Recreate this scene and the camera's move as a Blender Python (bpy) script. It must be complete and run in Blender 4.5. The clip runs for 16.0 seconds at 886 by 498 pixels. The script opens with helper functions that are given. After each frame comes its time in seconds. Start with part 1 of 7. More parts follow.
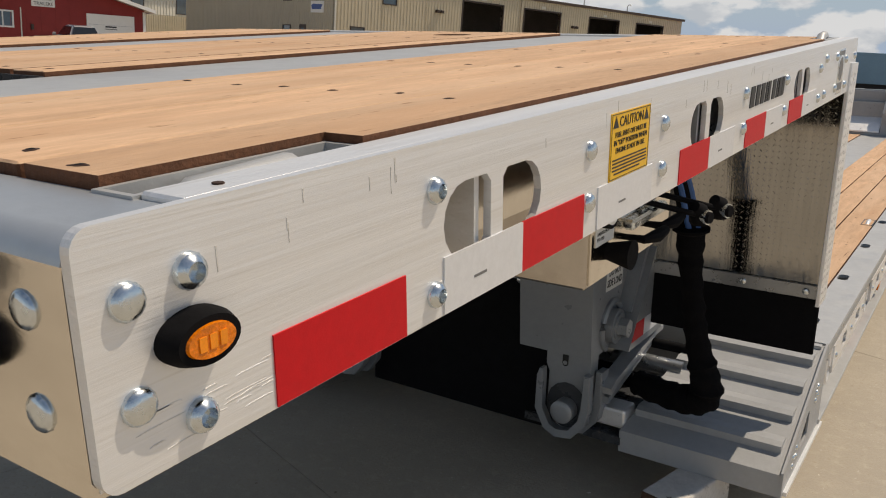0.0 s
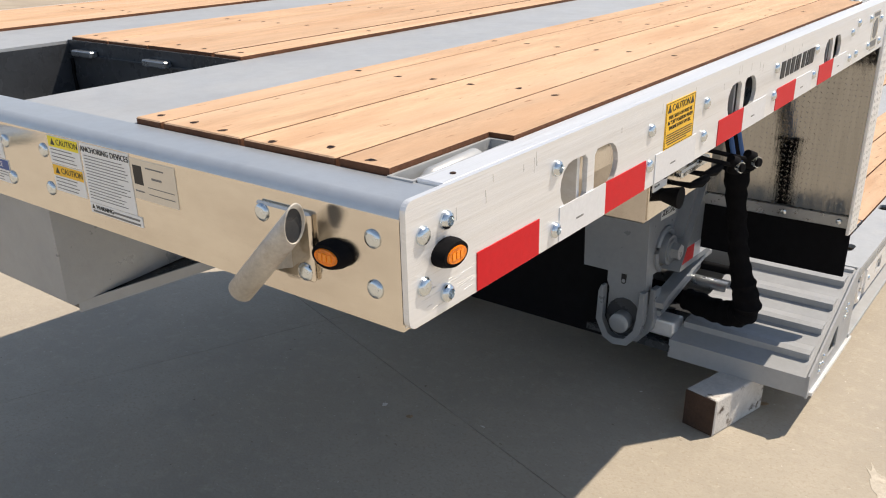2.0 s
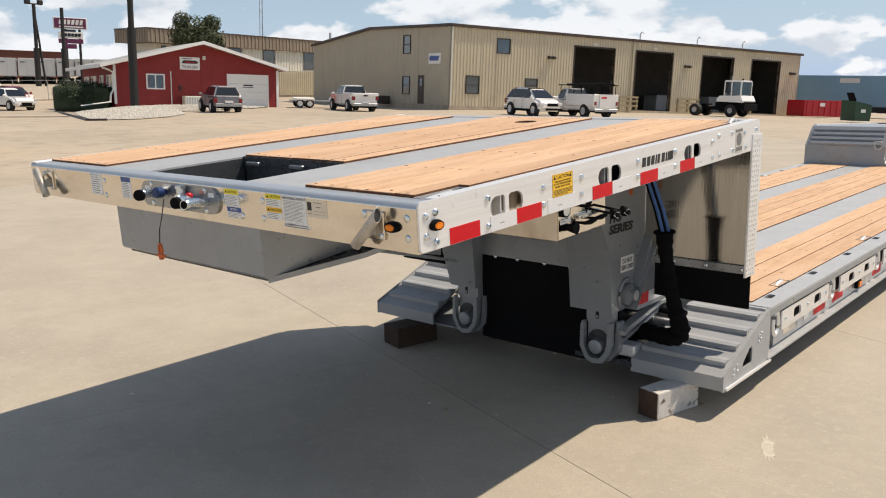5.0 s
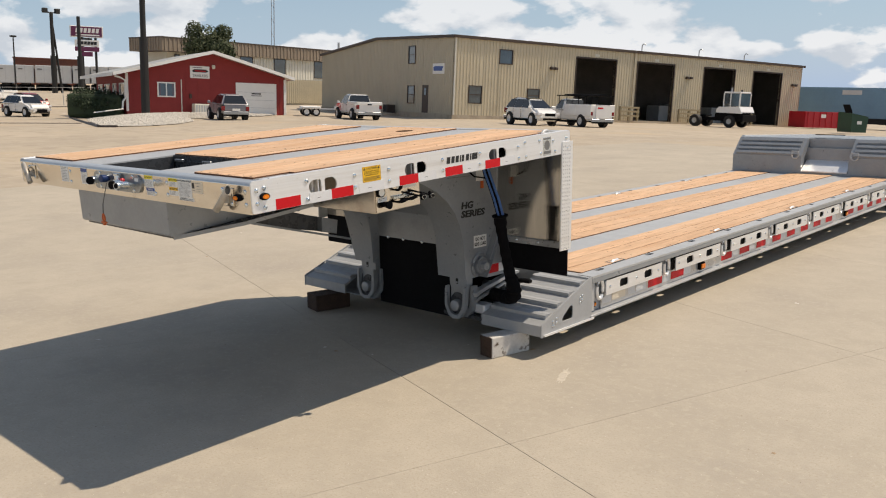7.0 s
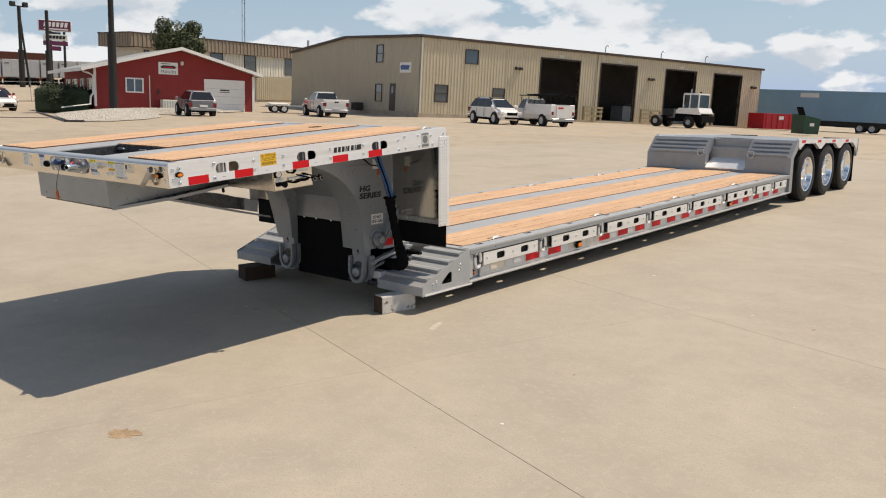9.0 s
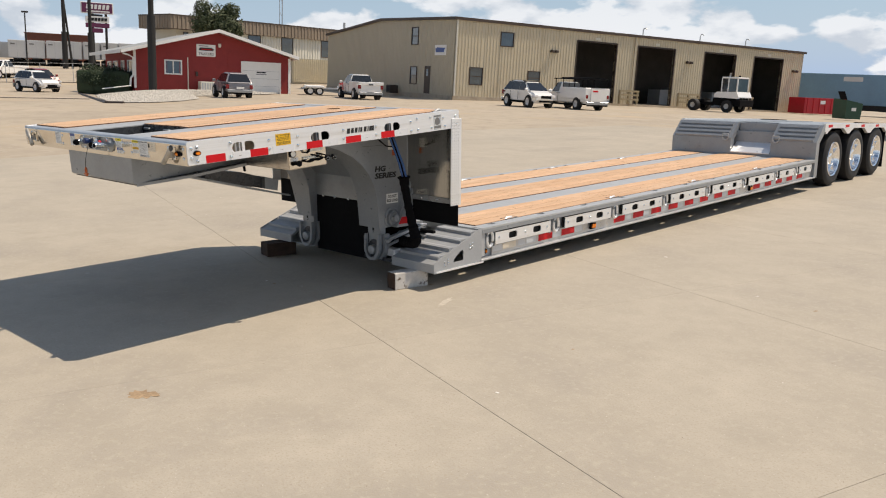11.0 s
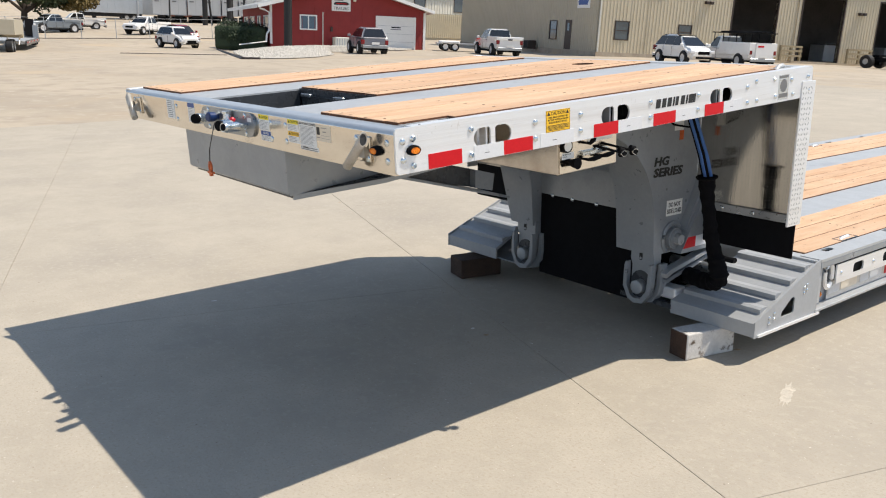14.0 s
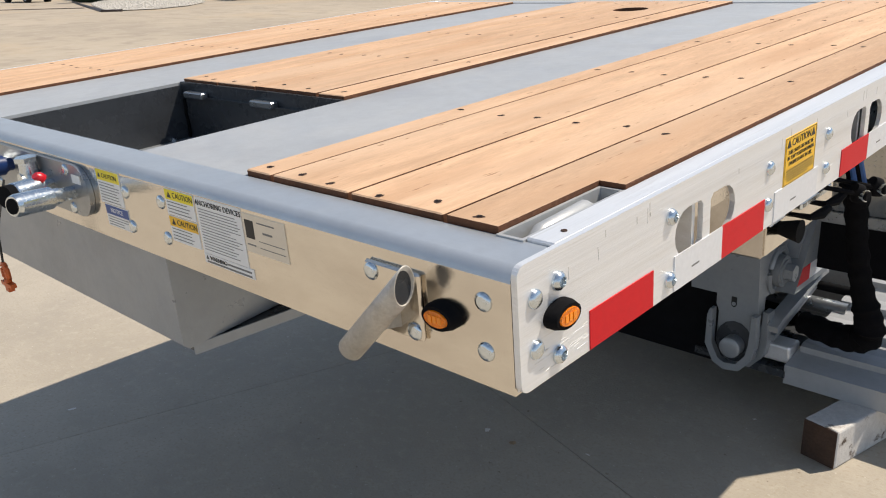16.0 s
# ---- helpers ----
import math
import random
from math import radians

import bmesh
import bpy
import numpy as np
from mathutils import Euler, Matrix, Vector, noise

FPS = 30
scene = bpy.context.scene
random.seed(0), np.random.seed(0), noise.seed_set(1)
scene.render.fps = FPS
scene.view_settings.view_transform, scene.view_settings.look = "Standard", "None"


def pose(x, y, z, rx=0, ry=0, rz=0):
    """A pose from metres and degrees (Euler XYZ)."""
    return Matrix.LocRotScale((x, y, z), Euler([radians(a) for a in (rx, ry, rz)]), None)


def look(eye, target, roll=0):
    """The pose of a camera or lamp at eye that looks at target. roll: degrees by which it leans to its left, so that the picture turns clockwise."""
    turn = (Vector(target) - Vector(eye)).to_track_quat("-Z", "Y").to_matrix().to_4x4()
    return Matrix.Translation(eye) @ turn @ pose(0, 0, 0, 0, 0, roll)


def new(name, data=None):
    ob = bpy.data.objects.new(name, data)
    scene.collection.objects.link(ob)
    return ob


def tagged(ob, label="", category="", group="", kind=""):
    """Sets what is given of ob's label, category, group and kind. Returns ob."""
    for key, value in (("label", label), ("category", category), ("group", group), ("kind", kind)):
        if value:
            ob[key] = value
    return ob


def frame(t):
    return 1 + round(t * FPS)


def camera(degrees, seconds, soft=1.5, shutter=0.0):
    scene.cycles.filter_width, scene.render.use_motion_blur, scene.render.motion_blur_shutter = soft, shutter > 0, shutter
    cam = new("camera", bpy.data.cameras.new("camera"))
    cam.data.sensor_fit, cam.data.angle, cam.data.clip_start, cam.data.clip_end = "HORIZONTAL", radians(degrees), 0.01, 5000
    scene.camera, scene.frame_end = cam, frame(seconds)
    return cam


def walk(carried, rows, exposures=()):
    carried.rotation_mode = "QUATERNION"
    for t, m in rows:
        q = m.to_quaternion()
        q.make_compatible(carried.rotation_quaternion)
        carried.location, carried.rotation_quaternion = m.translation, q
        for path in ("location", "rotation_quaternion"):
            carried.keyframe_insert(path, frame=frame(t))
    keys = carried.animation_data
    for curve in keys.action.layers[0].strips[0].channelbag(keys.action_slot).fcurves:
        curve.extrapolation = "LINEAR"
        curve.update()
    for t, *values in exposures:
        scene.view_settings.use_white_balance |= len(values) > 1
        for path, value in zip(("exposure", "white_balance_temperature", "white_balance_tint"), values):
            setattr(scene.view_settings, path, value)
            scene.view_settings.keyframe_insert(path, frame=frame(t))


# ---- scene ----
EXPOSE = [(0.0, -0.50, 7100, 10), (1.5, 0.02, 6600, 10), (2.0, 0.12, 6640, 10), (2.5, 0.05, 6680, 10), (3.5, 0.06, 6750, 10), (7.0, -0.16, 6950, 10), (11.0, -0.13, 6800, 10), (12.5, -0.05, 6350, 9), (14.5, 0.20, 6250, 8), (15.5, 0.13, 6380, 9), (16.0, 0.0, 6450, 9)]
cam = camera(56.4, 16.0, soft=1.1)
PATH = [
    (0, (0.366, -0.227, 1.496), (-0.692, 1.401, 1.017), 1.4),
    (0.5, (0.371, -0.344, 1.544), (-0.667, 1.267, 0.972), 2.6),
    (1, (0.383, -0.44, 1.58), (-0.663, 1.134, 0.925), 2.4),
    (1.5, (0.425, -0.512, 1.614), (-0.653, 1.028, 0.931), 1.6),
    (2, (0.532, -0.643, 1.647), (-0.598, 0.868, 0.984), 0.8),
    (2.5, (0.553, -0.781, 1.67), (-0.59, 0.736, 1.044), 0.4),
    (3, (0.612, -0.939, 1.694), (-0.526, 0.607, 1.13), 0.3),
    (3.5, (0.865, -1.087, 1.714), (-0.318, 0.448, 1.217), 0.3),
    (4, (1.12, -1.292, 1.735), (-0.12, 0.211, 1.284), 0.1),
    (4.2, (1.207, -1.395, 1.724), (-0.047, 0.102, 1.292), -0.1),
    (6.3, (2.566, -1.991, 1.754), (1.221, -0.555, 1.394), -0.5),
    (6.5, (2.755, -2.021, 1.773), (1.407, -0.588, 1.41), -0.2),
    (7, (3.164, -2.191, 1.774), (1.843, -0.733, 1.413), -0.5),
    (7.5, (3.536, -2.35, 1.785), (2.265, -0.849, 1.428), -0.3),
    (8, (3.945, -2.41, 1.79), (2.681, -0.903, 1.433), -0.2),
    (8.5, (4.258, -2.602, 1.801), (2.982, -1.106, 1.438), -0.1),
    (8.7, (4.354, -2.696, 1.806), (3.084, -1.195, 1.441), 0.1),
    (11, (4.782, -2.759, 1.812), (3.452, -1.322, 1.407), 0.3),
    (11.5, (4.427, -2.63, 1.775), (3.084, -1.216, 1.333), 0.2),
    (12, (4.005, -2.436, 1.743), (2.626, -1.067, 1.268), 0.2),
    (12.5, (3.58, -2.226, 1.749), (2.155, -0.904, 1.276), 0.6),
    (13, (3.094, -2.025, 1.742), (1.645, -0.726, 1.279), 0.5),
    (13.5, (2.656, -1.75, 1.726), (1.17, -0.498, 1.25), 0.3),
    (14, (2.176, -1.537, 1.7), (0.663, -0.329, 1.196), 0.1),
    (14.5, (1.71, -1.279, 1.691), (0.208, -0.071, 1.155), -0.5),
    (15, (1.258, -1.03, 1.692), (-0.229, 0.182, 1.128), -1.0),
    (15.5, (0.849, -0.854, 1.698), (-0.565, 0.435, 1.115), -1.3),
    (16, (0.497, -0.624, 1.696), (-0.816, 0.742, 1.057), -2.2),
]
walk(cam, [(t, look(eye, target, roll)) for t, eye, target, roll in PATH], exposures=EXPOSE)

# ---- light ----
SUN = Vector((0.345, 0.492, 1.0)).normalized()
world = bpy.data.worlds.new("sky")
scene.world = world
world.use_nodes = True
nt = world.node_tree
bg = nt.nodes["Background"]
sky = nt.nodes.new("ShaderNodeTexSky")
sky.sky_type = "NISHITA"
sky.sun_disc = False
sky.sun_elevation = math.asin(SUN.z)
sky.sun_rotation = math.atan2(SUN.x, SUN.y)
sky.altitude, sky.air_density, sky.dust_density, sky.ozone_density = 300, 1.25, 0.5, 1.2
# broken cumulus over the whole sky
tc = nt.nodes.new("ShaderNodeTexCoord")
sep = nt.nodes.new("ShaderNodeSeparateXYZ")
nt.links.new(tc.outputs["Generated"], sep.inputs[0])


def wmath(op, a, b=None):
    n = nt.nodes.new("ShaderNodeMath")
    n.operation = op
    for i, v in enumerate((a, b)):
        if v is None:
            continue
        if isinstance(v, (int, float)):
            n.inputs[i].default_value = v
        else:
            nt.links.new(v, n.inputs[i])
    return n.outputs[0]


height = wmath("ADD", wmath("MULTIPLY", wmath("MAXIMUM", sep.outputs[2], 0.0), 0.8), 0.45)
flat = nt.nodes.new("ShaderNodeCombineXYZ")
nt.links.new(wmath("DIVIDE", sep.outputs[0], height), flat.inputs[0])
nt.links.new(wmath("DIVIDE", sep.outputs[1], height), flat.inputs[1])
nt.links.new(wmath("DIVIDE", wmath("MULTIPLY", sep.outputs[2], 1.3), height), flat.inputs[2])


def cloud_noise(lift):
    """Heaped cloud density, read a little higher in the sky by lift."""
    up = nt.nodes.new("ShaderNodeVectorMath")
    up.operation = "ADD"
    nt.links.new(flat.outputs[0], up.inputs[0])
    up.inputs[1].default_value = (0, 0, lift)
    n = nt.nodes.new("ShaderNodeTexNoise")
    n.inputs["Scale"].default_value, n.inputs["Detail"].default_value, n.inputs["Roughness"].default_value = 4.7, 8, 0.50
    n.inputs["Distortion"].default_value = 0.0
    nt.links.new(up.outputs[0], n.inputs["Vector"])
    return n.outputs[0]


dens = cloud_noise(0.0)
cr = nt.nodes.new("ShaderNodeValToRGB")
cr.color_ramp.elements[0].position, cr.color_ramp.elements[1].position = 0.49, 0.54
nt.links.new(dens, cr.inputs[0])
# sunlit heads and greyer bases
heads = nt.nodes.new("ShaderNodeMapRange")
heads.inputs[1].default_value, heads.inputs[2].default_value = -0.07, 0.05
nt.links.new(wmath("SUBTRACT", dens, cloud_noise(0.055)), heads.inputs[0])
tone = nt.nodes.new("ShaderNodeMix")
tone.data_type = "RGBA"
nt.links.new(heads.outputs[0], tone.inputs[0])
tone.inputs[6].default_value = (6.7, 7.4, 8.5, 1)
tone.inputs[7].default_value = (9.8, 10.2, 10.9, 1)
mixc = nt.nodes.new("ShaderNodeMix")
mixc.data_type = "RGBA"
# clouds crowd towards the horizon and thin out overhead; pale haze lies along the horizon
low = wmath("MAXIMUM", sep.outputs[2], 0.0)
gather = wmath("MAXIMUM", wmath("SUBTRACT", 1.0, wmath("MULTIPLY", low, 1.7)), 0.3)
nt.links.new(wmath("MULTIPLY", cr.outputs[0], gather), mixc.inputs[0])
hz = nt.nodes.new("ShaderNodeMix")
hz.data_type = "RGBA"
nt.links.new(wmath("MULTIPLY", wmath("POWER", 2.718, wmath("MULTIPLY", low, -6.0)), 0.85), hz.inputs[0])
nt.links.new(sky.outputs[0], hz.inputs[6])
hz.inputs[7].default_value = (4.3, 6.3, 9.7, 1)
nt.links.new(hz.outputs[2], mixc.inputs[6])
nt.links.new(tone.outputs[2], mixc.inputs[7])
nt.links.new(mixc.outputs[2], bg.inputs[0])
bg.inputs[1].default_value = 0.097
sun = new("sun", bpy.data.lights.new("sun", "SUN"))
sun.data.energy, sun.data.angle, sun.data.color = 4.9, radians(0.53), (1.0, 0.885, 0.745)
sun.matrix_world = look(SUN * 50, (0, 0, 0))


# ---- materials ----
def material(name, color, rough=0.6, metal=0.0, var=0.12, scale=6.0, bump=0.0, bscale=60.0, stretch=(1, 1, 1), spec=0.5, coat=0.0,
             stain=None, stain_at=(0.55, 0.75), stain_scale=1.5, coords="Object", rough_var=0.0, random=0.0, emit=0.0, flecks=()):
    """Colour with noise at two scales, stains with edges of their own, and fine relief."""
    m = bpy.data.materials.new(name)
    m.use_nodes = True
    t = m.node_tree
    b = t.nodes["Principled BSDF"]
    b.inputs["Roughness"].default_value, b.inputs["Metallic"].default_value = rough, metal
    b.inputs["Specular IOR Level"].default_value = spec
    b.inputs["Coat Weight"].default_value = coat
    b.inputs["Coat Roughness"].default_value = 0.08
    if coords == "World":
        src = t.nodes.new("ShaderNodeNewGeometry").outputs["Position"]
    else:
        src = t.nodes.new("ShaderNodeTexCoord").outputs["Object"]
    mp = t.nodes.new("ShaderNodeMapping")
    mp.inputs["Scale"].default_value = stretch
    t.links.new(src, mp.inputs[0])

    def tex(s, detail=6, rgh=0.6):
        n = t.nodes.new("ShaderNodeTexNoise")
        n.inputs["Scale"].default_value, n.inputs["Detail"].default_value, n.inputs["Roughness"].default_value = s, detail, rgh
        t.links.new(mp.outputs[0], n.inputs["Vector"])
        return n.outputs[0]

    def mapped(v, lo, hi):
        n = t.nodes.new("ShaderNodeMapRange")
        n.inputs[1].default_value, n.inputs[2].default_value, n.inputs[3].default_value, n.inputs[4].default_value = 0.3, 0.7, lo, hi
        t.links.new(v, n.inputs[0])
        return n.outputs[0]

    def times(a, c):
        n = t.nodes.new("ShaderNodeMath")
        n.operation = "MULTIPLY"
        t.links.new(a, n.inputs[0])
        t.links.new(c, n.inputs[1])
        return n.outputs[0]

    large, fine = tex(scale), tex(scale * 9)
    k = times(mapped(large, 1 - var, 1 + var), mapped(fine, 1 - var * 0.7, 1 + var * 0.7))
    if random:
        oi = t.nodes.new("ShaderNodeObjectInfo")
        n = t.nodes.new("ShaderNodeMapRange")
        n.inputs[3].default_value, n.inputs[4].default_value = 1 - random, 1 + random
        t.links.new(oi.outputs["Random"], n.inputs[0])
        k = times(k, n.outputs[0])
    vm = t.nodes.new("ShaderNodeVectorMath")
    vm.operation = "SCALE"
    vm.inputs[0].default_value = color[:3]
    t.links.new(k, vm.inputs["Scale"])
    col = vm.outputs[0]
    if stain:
        n = t.nodes.new("ShaderNodeMapRange")
        n.inputs[1].default_value, n.inputs[2].default_value = stain_at
        t.links.new(tex(stain_scale, 8, 0.65), n.inputs[0])
        mx = t.nodes.new("ShaderNodeMix")
        mx.data_type = "RGBA"
        t.links.new(n.outputs[0], mx.inputs[0])
        t.links.new(col, mx.inputs[6])
        mx.inputs[7].default_value = (*stain, 1)
        col = mx.outputs[2]
    for tone, size, lo, hi in flecks:
        n = t.nodes.new("ShaderNodeMapRange")
        n.inputs[1].default_value, n.inputs[2].default_value = lo, hi
        t.links.new(tex(size, 3, 0.5), n.inputs[0])
        mx = t.nodes.new("ShaderNodeMix")
        mx.data_type = "RGBA"
        t.links.new(n.outputs[0], mx.inputs[0])
        t.links.new(col, mx.inputs[6])
        mx.inputs[7].default_value = (*tone, 1)
        col = mx.outputs[2]
    t.links.new(col, b.inputs["Base Color"])
    if rough_var:
        t.links.new(mapped(tex(scale * 3), max(0.03, rough - rough_var), rough + rough_var), b.inputs["Roughness"])
    if bump:
        bp = t.nodes.new("ShaderNodeBump")
        bp.inputs["Strength"].default_value, bp.inputs["Distance"].default_value = min(1, bump), 0.01
        t.links.new(tex(bscale), bp.inputs["Height"])
        t.links.new(bp.outputs[0], b.inputs["Normal"])
    if emit:
        t.links.new(col, b.inputs["Emission Color"])
        b.inputs["Emission Strength"].default_value = emit
    return m


def glass(name, color=(0.02, 0.025, 0.03), rough=0.05):
    return material(name, color, rough, 0.0, 0.05, 3, spec=0.8)


CONCRETE = material("concrete", (0.41, 0.365, 0.297), 0.88, 0, 0.07, 0.8, 0.25, 90, stain=(0.325, 0.29, 0.245), stain_at=(0.50, 0.72), stain_scale=0.55, coords="World", random=0.04, flecks=(((0.375, 0.333, 0.270), 2.6, 0.47, 0.76), ((0.445, 0.40, 0.325), 21, 0.52, 0.80), ((0.37, 0.32, 0.25), 70, 0.52, 0.72), ((0.55, 0.51, 0.44), 60, 0.68, 0.74), ((0.22, 0.18, 0.14), 34, 0.72, 0.77)))
YARD = material("yard_concrete", (0.42, 0.355, 0.27), 0.9, 0, 0.07, 0.15, 0.15, 60, stain=(0.30, 0.255, 0.20), stain_at=(0.48, 0.70), stain_scale=0.11, coords="World", flecks=(((0.34, 0.285, 0.22), 1.1, 0.50, 0.68), ((0.47, 0.37, 0.25), 0.22, 0.55, 0.75), ((0.46, 0.40, 0.32), 3.5, 0.55, 0.80)))
ALU = material("mill_aluminium", (0.83, 0.835, 0.84), 0.37, 0.5, 0.03, 9, 0.10, 160, (1, 0.035, 1.6), stain=(0.74, 0.735, 0.73), stain_at=(0.50, 0.82), stain_scale=6, rough_var=0.1, flecks=(((0.90, 0.90, 0.91), 120, 0.58, 0.80), ((0.70, 0.69, 0.67), 150, 0.60, 0.80), ((0.68, 0.66, 0.63), 12, 0.60, 0.85)))
PIPE = material("weathered_pipe", (0.52, 0.49, 0.44), 0.55, 0.5, 0.12, 25, 0.2, 120, stain=(0.30, 0.24, 0.18), stain_at=(0.5, 0.75), stain_scale=18)
# dark of the front well; elsewhere it puts shade under decks and in recesses
WELL = material("dark_steel_and_shade", (0.05, 0.054, 0.06), 0.28, 0.1, 0.12, 5, 0.1, 90, stain=(0.05, 0.05, 0.05), stain_scale=4, rough_var=0.08)
POLISHED = material("polished_aluminium", (0.76, 0.71, 0.63), 0.14, 1.0, 0.05, 6, 0.03, 200, (0.35, 1, 1), stain=(0.58, 0.52, 0.45), stain_at=(0.52, 0.8), stain_scale=5, rough_var=0.08, flecks=(((0.30, 0.24, 0.18), 45, 0.73, 0.77),))
# same metal as the beam's face; reflected sky is put into the blue-grey
BEAM_SKY_TINT = material("sky_tinted_satin", (0.50, 0.53, 0.56), 0.38, 0.6, 0.05, 6, 0.03, 160, rough_var=0.06)
STAINLESS = material("brushed_stainless", (0.36, 0.35, 0.33), 0.085, 1.0, 0.08, 3, 0.035, 22, (5, 5, 0.35), rough_var=0.06)
GREY = material("grey_paint", (0.285, 0.305, 0.325), 0.34, 0.25, 0.06, 5, 0.08, 120, stain=(0.22, 0.23, 0.24), stain_at=(0.58, 0.8), stain_scale=3, rough_var=0.08)
STRIP = material("deck_steel", (0.46, 0.47, 0.475), 0.45, 0.3, 0.06, 4, 0.06, 120, stain=(0.38, 0.39, 0.41), stain_scale=2.5, rough_var=0.08)
WOOD = material("apitong_boards", (0.605, 0.395, 0.248), 0.75, 0, 0.15, 5, 0.25, 90, (5, 0.75, 5), stain=(0.50, 0.315, 0.19), stain_at=(0.46, 0.78), stain_scale=3.2, random=0.13, spec=0.3, flecks=(((0.665, 0.47, 0.32), 0.9, 0.50, 0.80), ((0.53, 0.315, 0.18), 1.7, 0.54, 0.80), ((0.30, 0.16, 0.08), 26, 0.68, 0.75)))
WOOD_END = material("board_ends", (0.13, 0.05, 0.021), 0.8, 0, 0.25, 20, 0.3, 100)
HOLE = material("screw_recess", (0.035, 0.014, 0.007), 0.9, 0, 0.3, 80)
ZINC = material("zinc_bolt", (0.66, 0.71, 0.74), 0.24, 1.0, 0.06, 60, rough_var=0.06)
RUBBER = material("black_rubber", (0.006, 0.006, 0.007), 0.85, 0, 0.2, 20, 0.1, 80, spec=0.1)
SLEEVE = material("hose_sleeve", (0.006, 0.006, 0.007), 0.95, 0, 0.2, 40, 0.6, 260, spec=0.08)
BLUE_HOSE = material("blue_hose", (0.04, 0.12, 0.34), 0.5, 0, 0.1, 30)
AMBER = material("amber_lens", (0.80, 0.20, 0.004), 0.15, 0, 0.3, 45, 0.25, 120, spec=0.5)
TAPE_RED = material("reflective_tape_red", (0.58, 0.006, 0.012), 0.5, 0, 0.06, 90, 0.08, 700, spec=0.25)
TAPE_WHITE = material("reflective_tape_white", (0.74, 0.75, 0.77), 0.35, 0.2, 0.04, 120, 0.1, 700)
TAPE_SILVER = material("reflective_tape_silver", (0.58, 0.60, 0.63), 0.4, 0.3, 0.06, 60)
DECAL_WHITE = material("decal_white", (0.80, 0.80, 0.78), 0.45, 0, 0.02, 30)
DECAL_YELLOW = material("decal_yellow", (0.86, 0.50, 0.015), 0.42, 0, 0.03, 30)
DECAL_BRIGHT = material("decal_bright_yellow", (0.85, 0.70, 0.02), 0.42, 0, 0.03, 30)
DECAL_BLUE = material("decal_blue", (0.03, 0.08, 0.28), 0.42, 0, 0.03, 30)
DECAL_CLEAR = material("decal_cream", (0.70, 0.64, 0.54), 0.3, 0.3, 0.03, 30)
INK = material("black_ink", (0.012, 0.012, 0.012), 0.5, 0, 0.05, 30)
INK_GREY = material("grey_ink", (0.16, 0.16, 0.16), 0.5, 0, 0.05, 30)
ORANGE = material("orange_shackle", (0.55, 0.11, 0.02), 0.5, 0, 0.15, 60)
AMBER_LIGHT = material("amber_facet", (0.92, 0.28, 0.008), 0.2, 0, 0.1, 60, spec=0.6)
RED_CAP = material("red_cap", (0.55, 0.01, 0.02), 0.3, 0, 0.05, 30)
BLUE_CAP = material("blue_cap", (0.008, 0.03, 0.12), 0.35, 0, 0.05, 30)
RAMP_PAINT = material("ramp_grey_paint", (0.36, 0.372, 0.385), 0.48, 0.08, 0.06, 5, 0.08, 120, stain=(0.30, 0.31, 0.32), stain_at=(0.55, 0.8), stain_scale=4, rough_var=0.08)
STEEL = material("dull_steel", (0.34, 0.355, 0.37), 0.32, 0.8, 0.06, 12, rough_var=0.08)
TYRE = material("tyre", (0.010, 0.010, 0.011), 0.7, 0, 0.15, 10, 0.15, 60)
CHROME = material("polished_wheel", (0.88, 0.88, 0.88), 0.12, 1.0, 0.03, 20)
BLOCK_PAINT = material("painted_timber", (0.58, 0.56, 0.53), 0.8, 0, 0.12, 8, 0.3, 90, stain=(0.10, 0.07, 0.05), stain_at=(0.58, 0.64), stain_scale=9)
BLOCK_WOOD = material("dark_timber", (0.05, 0.028, 0.018), 0.9, 0, 0.3, 12, 0.4, 70)
RAIL_SHEET = material("rail_sheet", (0.52, 0.52, 0.52), 0.34, 0.75, 0.08, 6, 0.05, 120, stain=(0.34, 0.34, 0.34), stain_scale=3, rough_var=0.1)
# dark parts; also the put-in shade of slots and wheel openings
DARK = material("dark_parts_and_shade", (0.02, 0.02, 0.02), 0.9, 0, 0.2, 2)


# ---- shape helpers ----
def part(name, bm, mat, parent=None, label="", m=None, smooth=False):
    """Links a bmesh as one mesh object under a thing or a part."""
    me = bpy.data.meshes.new(name)
    bmesh.ops.recalc_face_normals(bm, faces=bm.faces[:])
    bm.to_mesh(me)
    bm.free()
    return linked(name, me, mat, parent, label, m, smooth)


def linked(name, me, mat=None, parent=None, label="", m=None, smooth=False):
    if mat:
        slots = [p.material_index for p in me.polygons]
        me.materials.clear()
        for one in (mat if isinstance(mat, (list, tuple)) else (mat,)):
            me.materials.append(one)
        me.polygons.foreach_set("material_index", slots)
    if smooth:
        me.polygons.foreach_set("use_smooth", [True] * len(me.polygons))
        me.set_sharp_from_angle(angle=radians(40))
    ob = new(name, me)
    if parent:
        ob.parent = parent
    if m is not None:
        ob.matrix_local = m
    return tagged(ob, label=label) if label else ob


def thing(name, label, category, m=None, group="", kind=""):
    e = new(name)
    e.empty_display_size = 0.2
    if m is not None:
        e.matrix_world = m
    return tagged(e, label, category, group, kind)


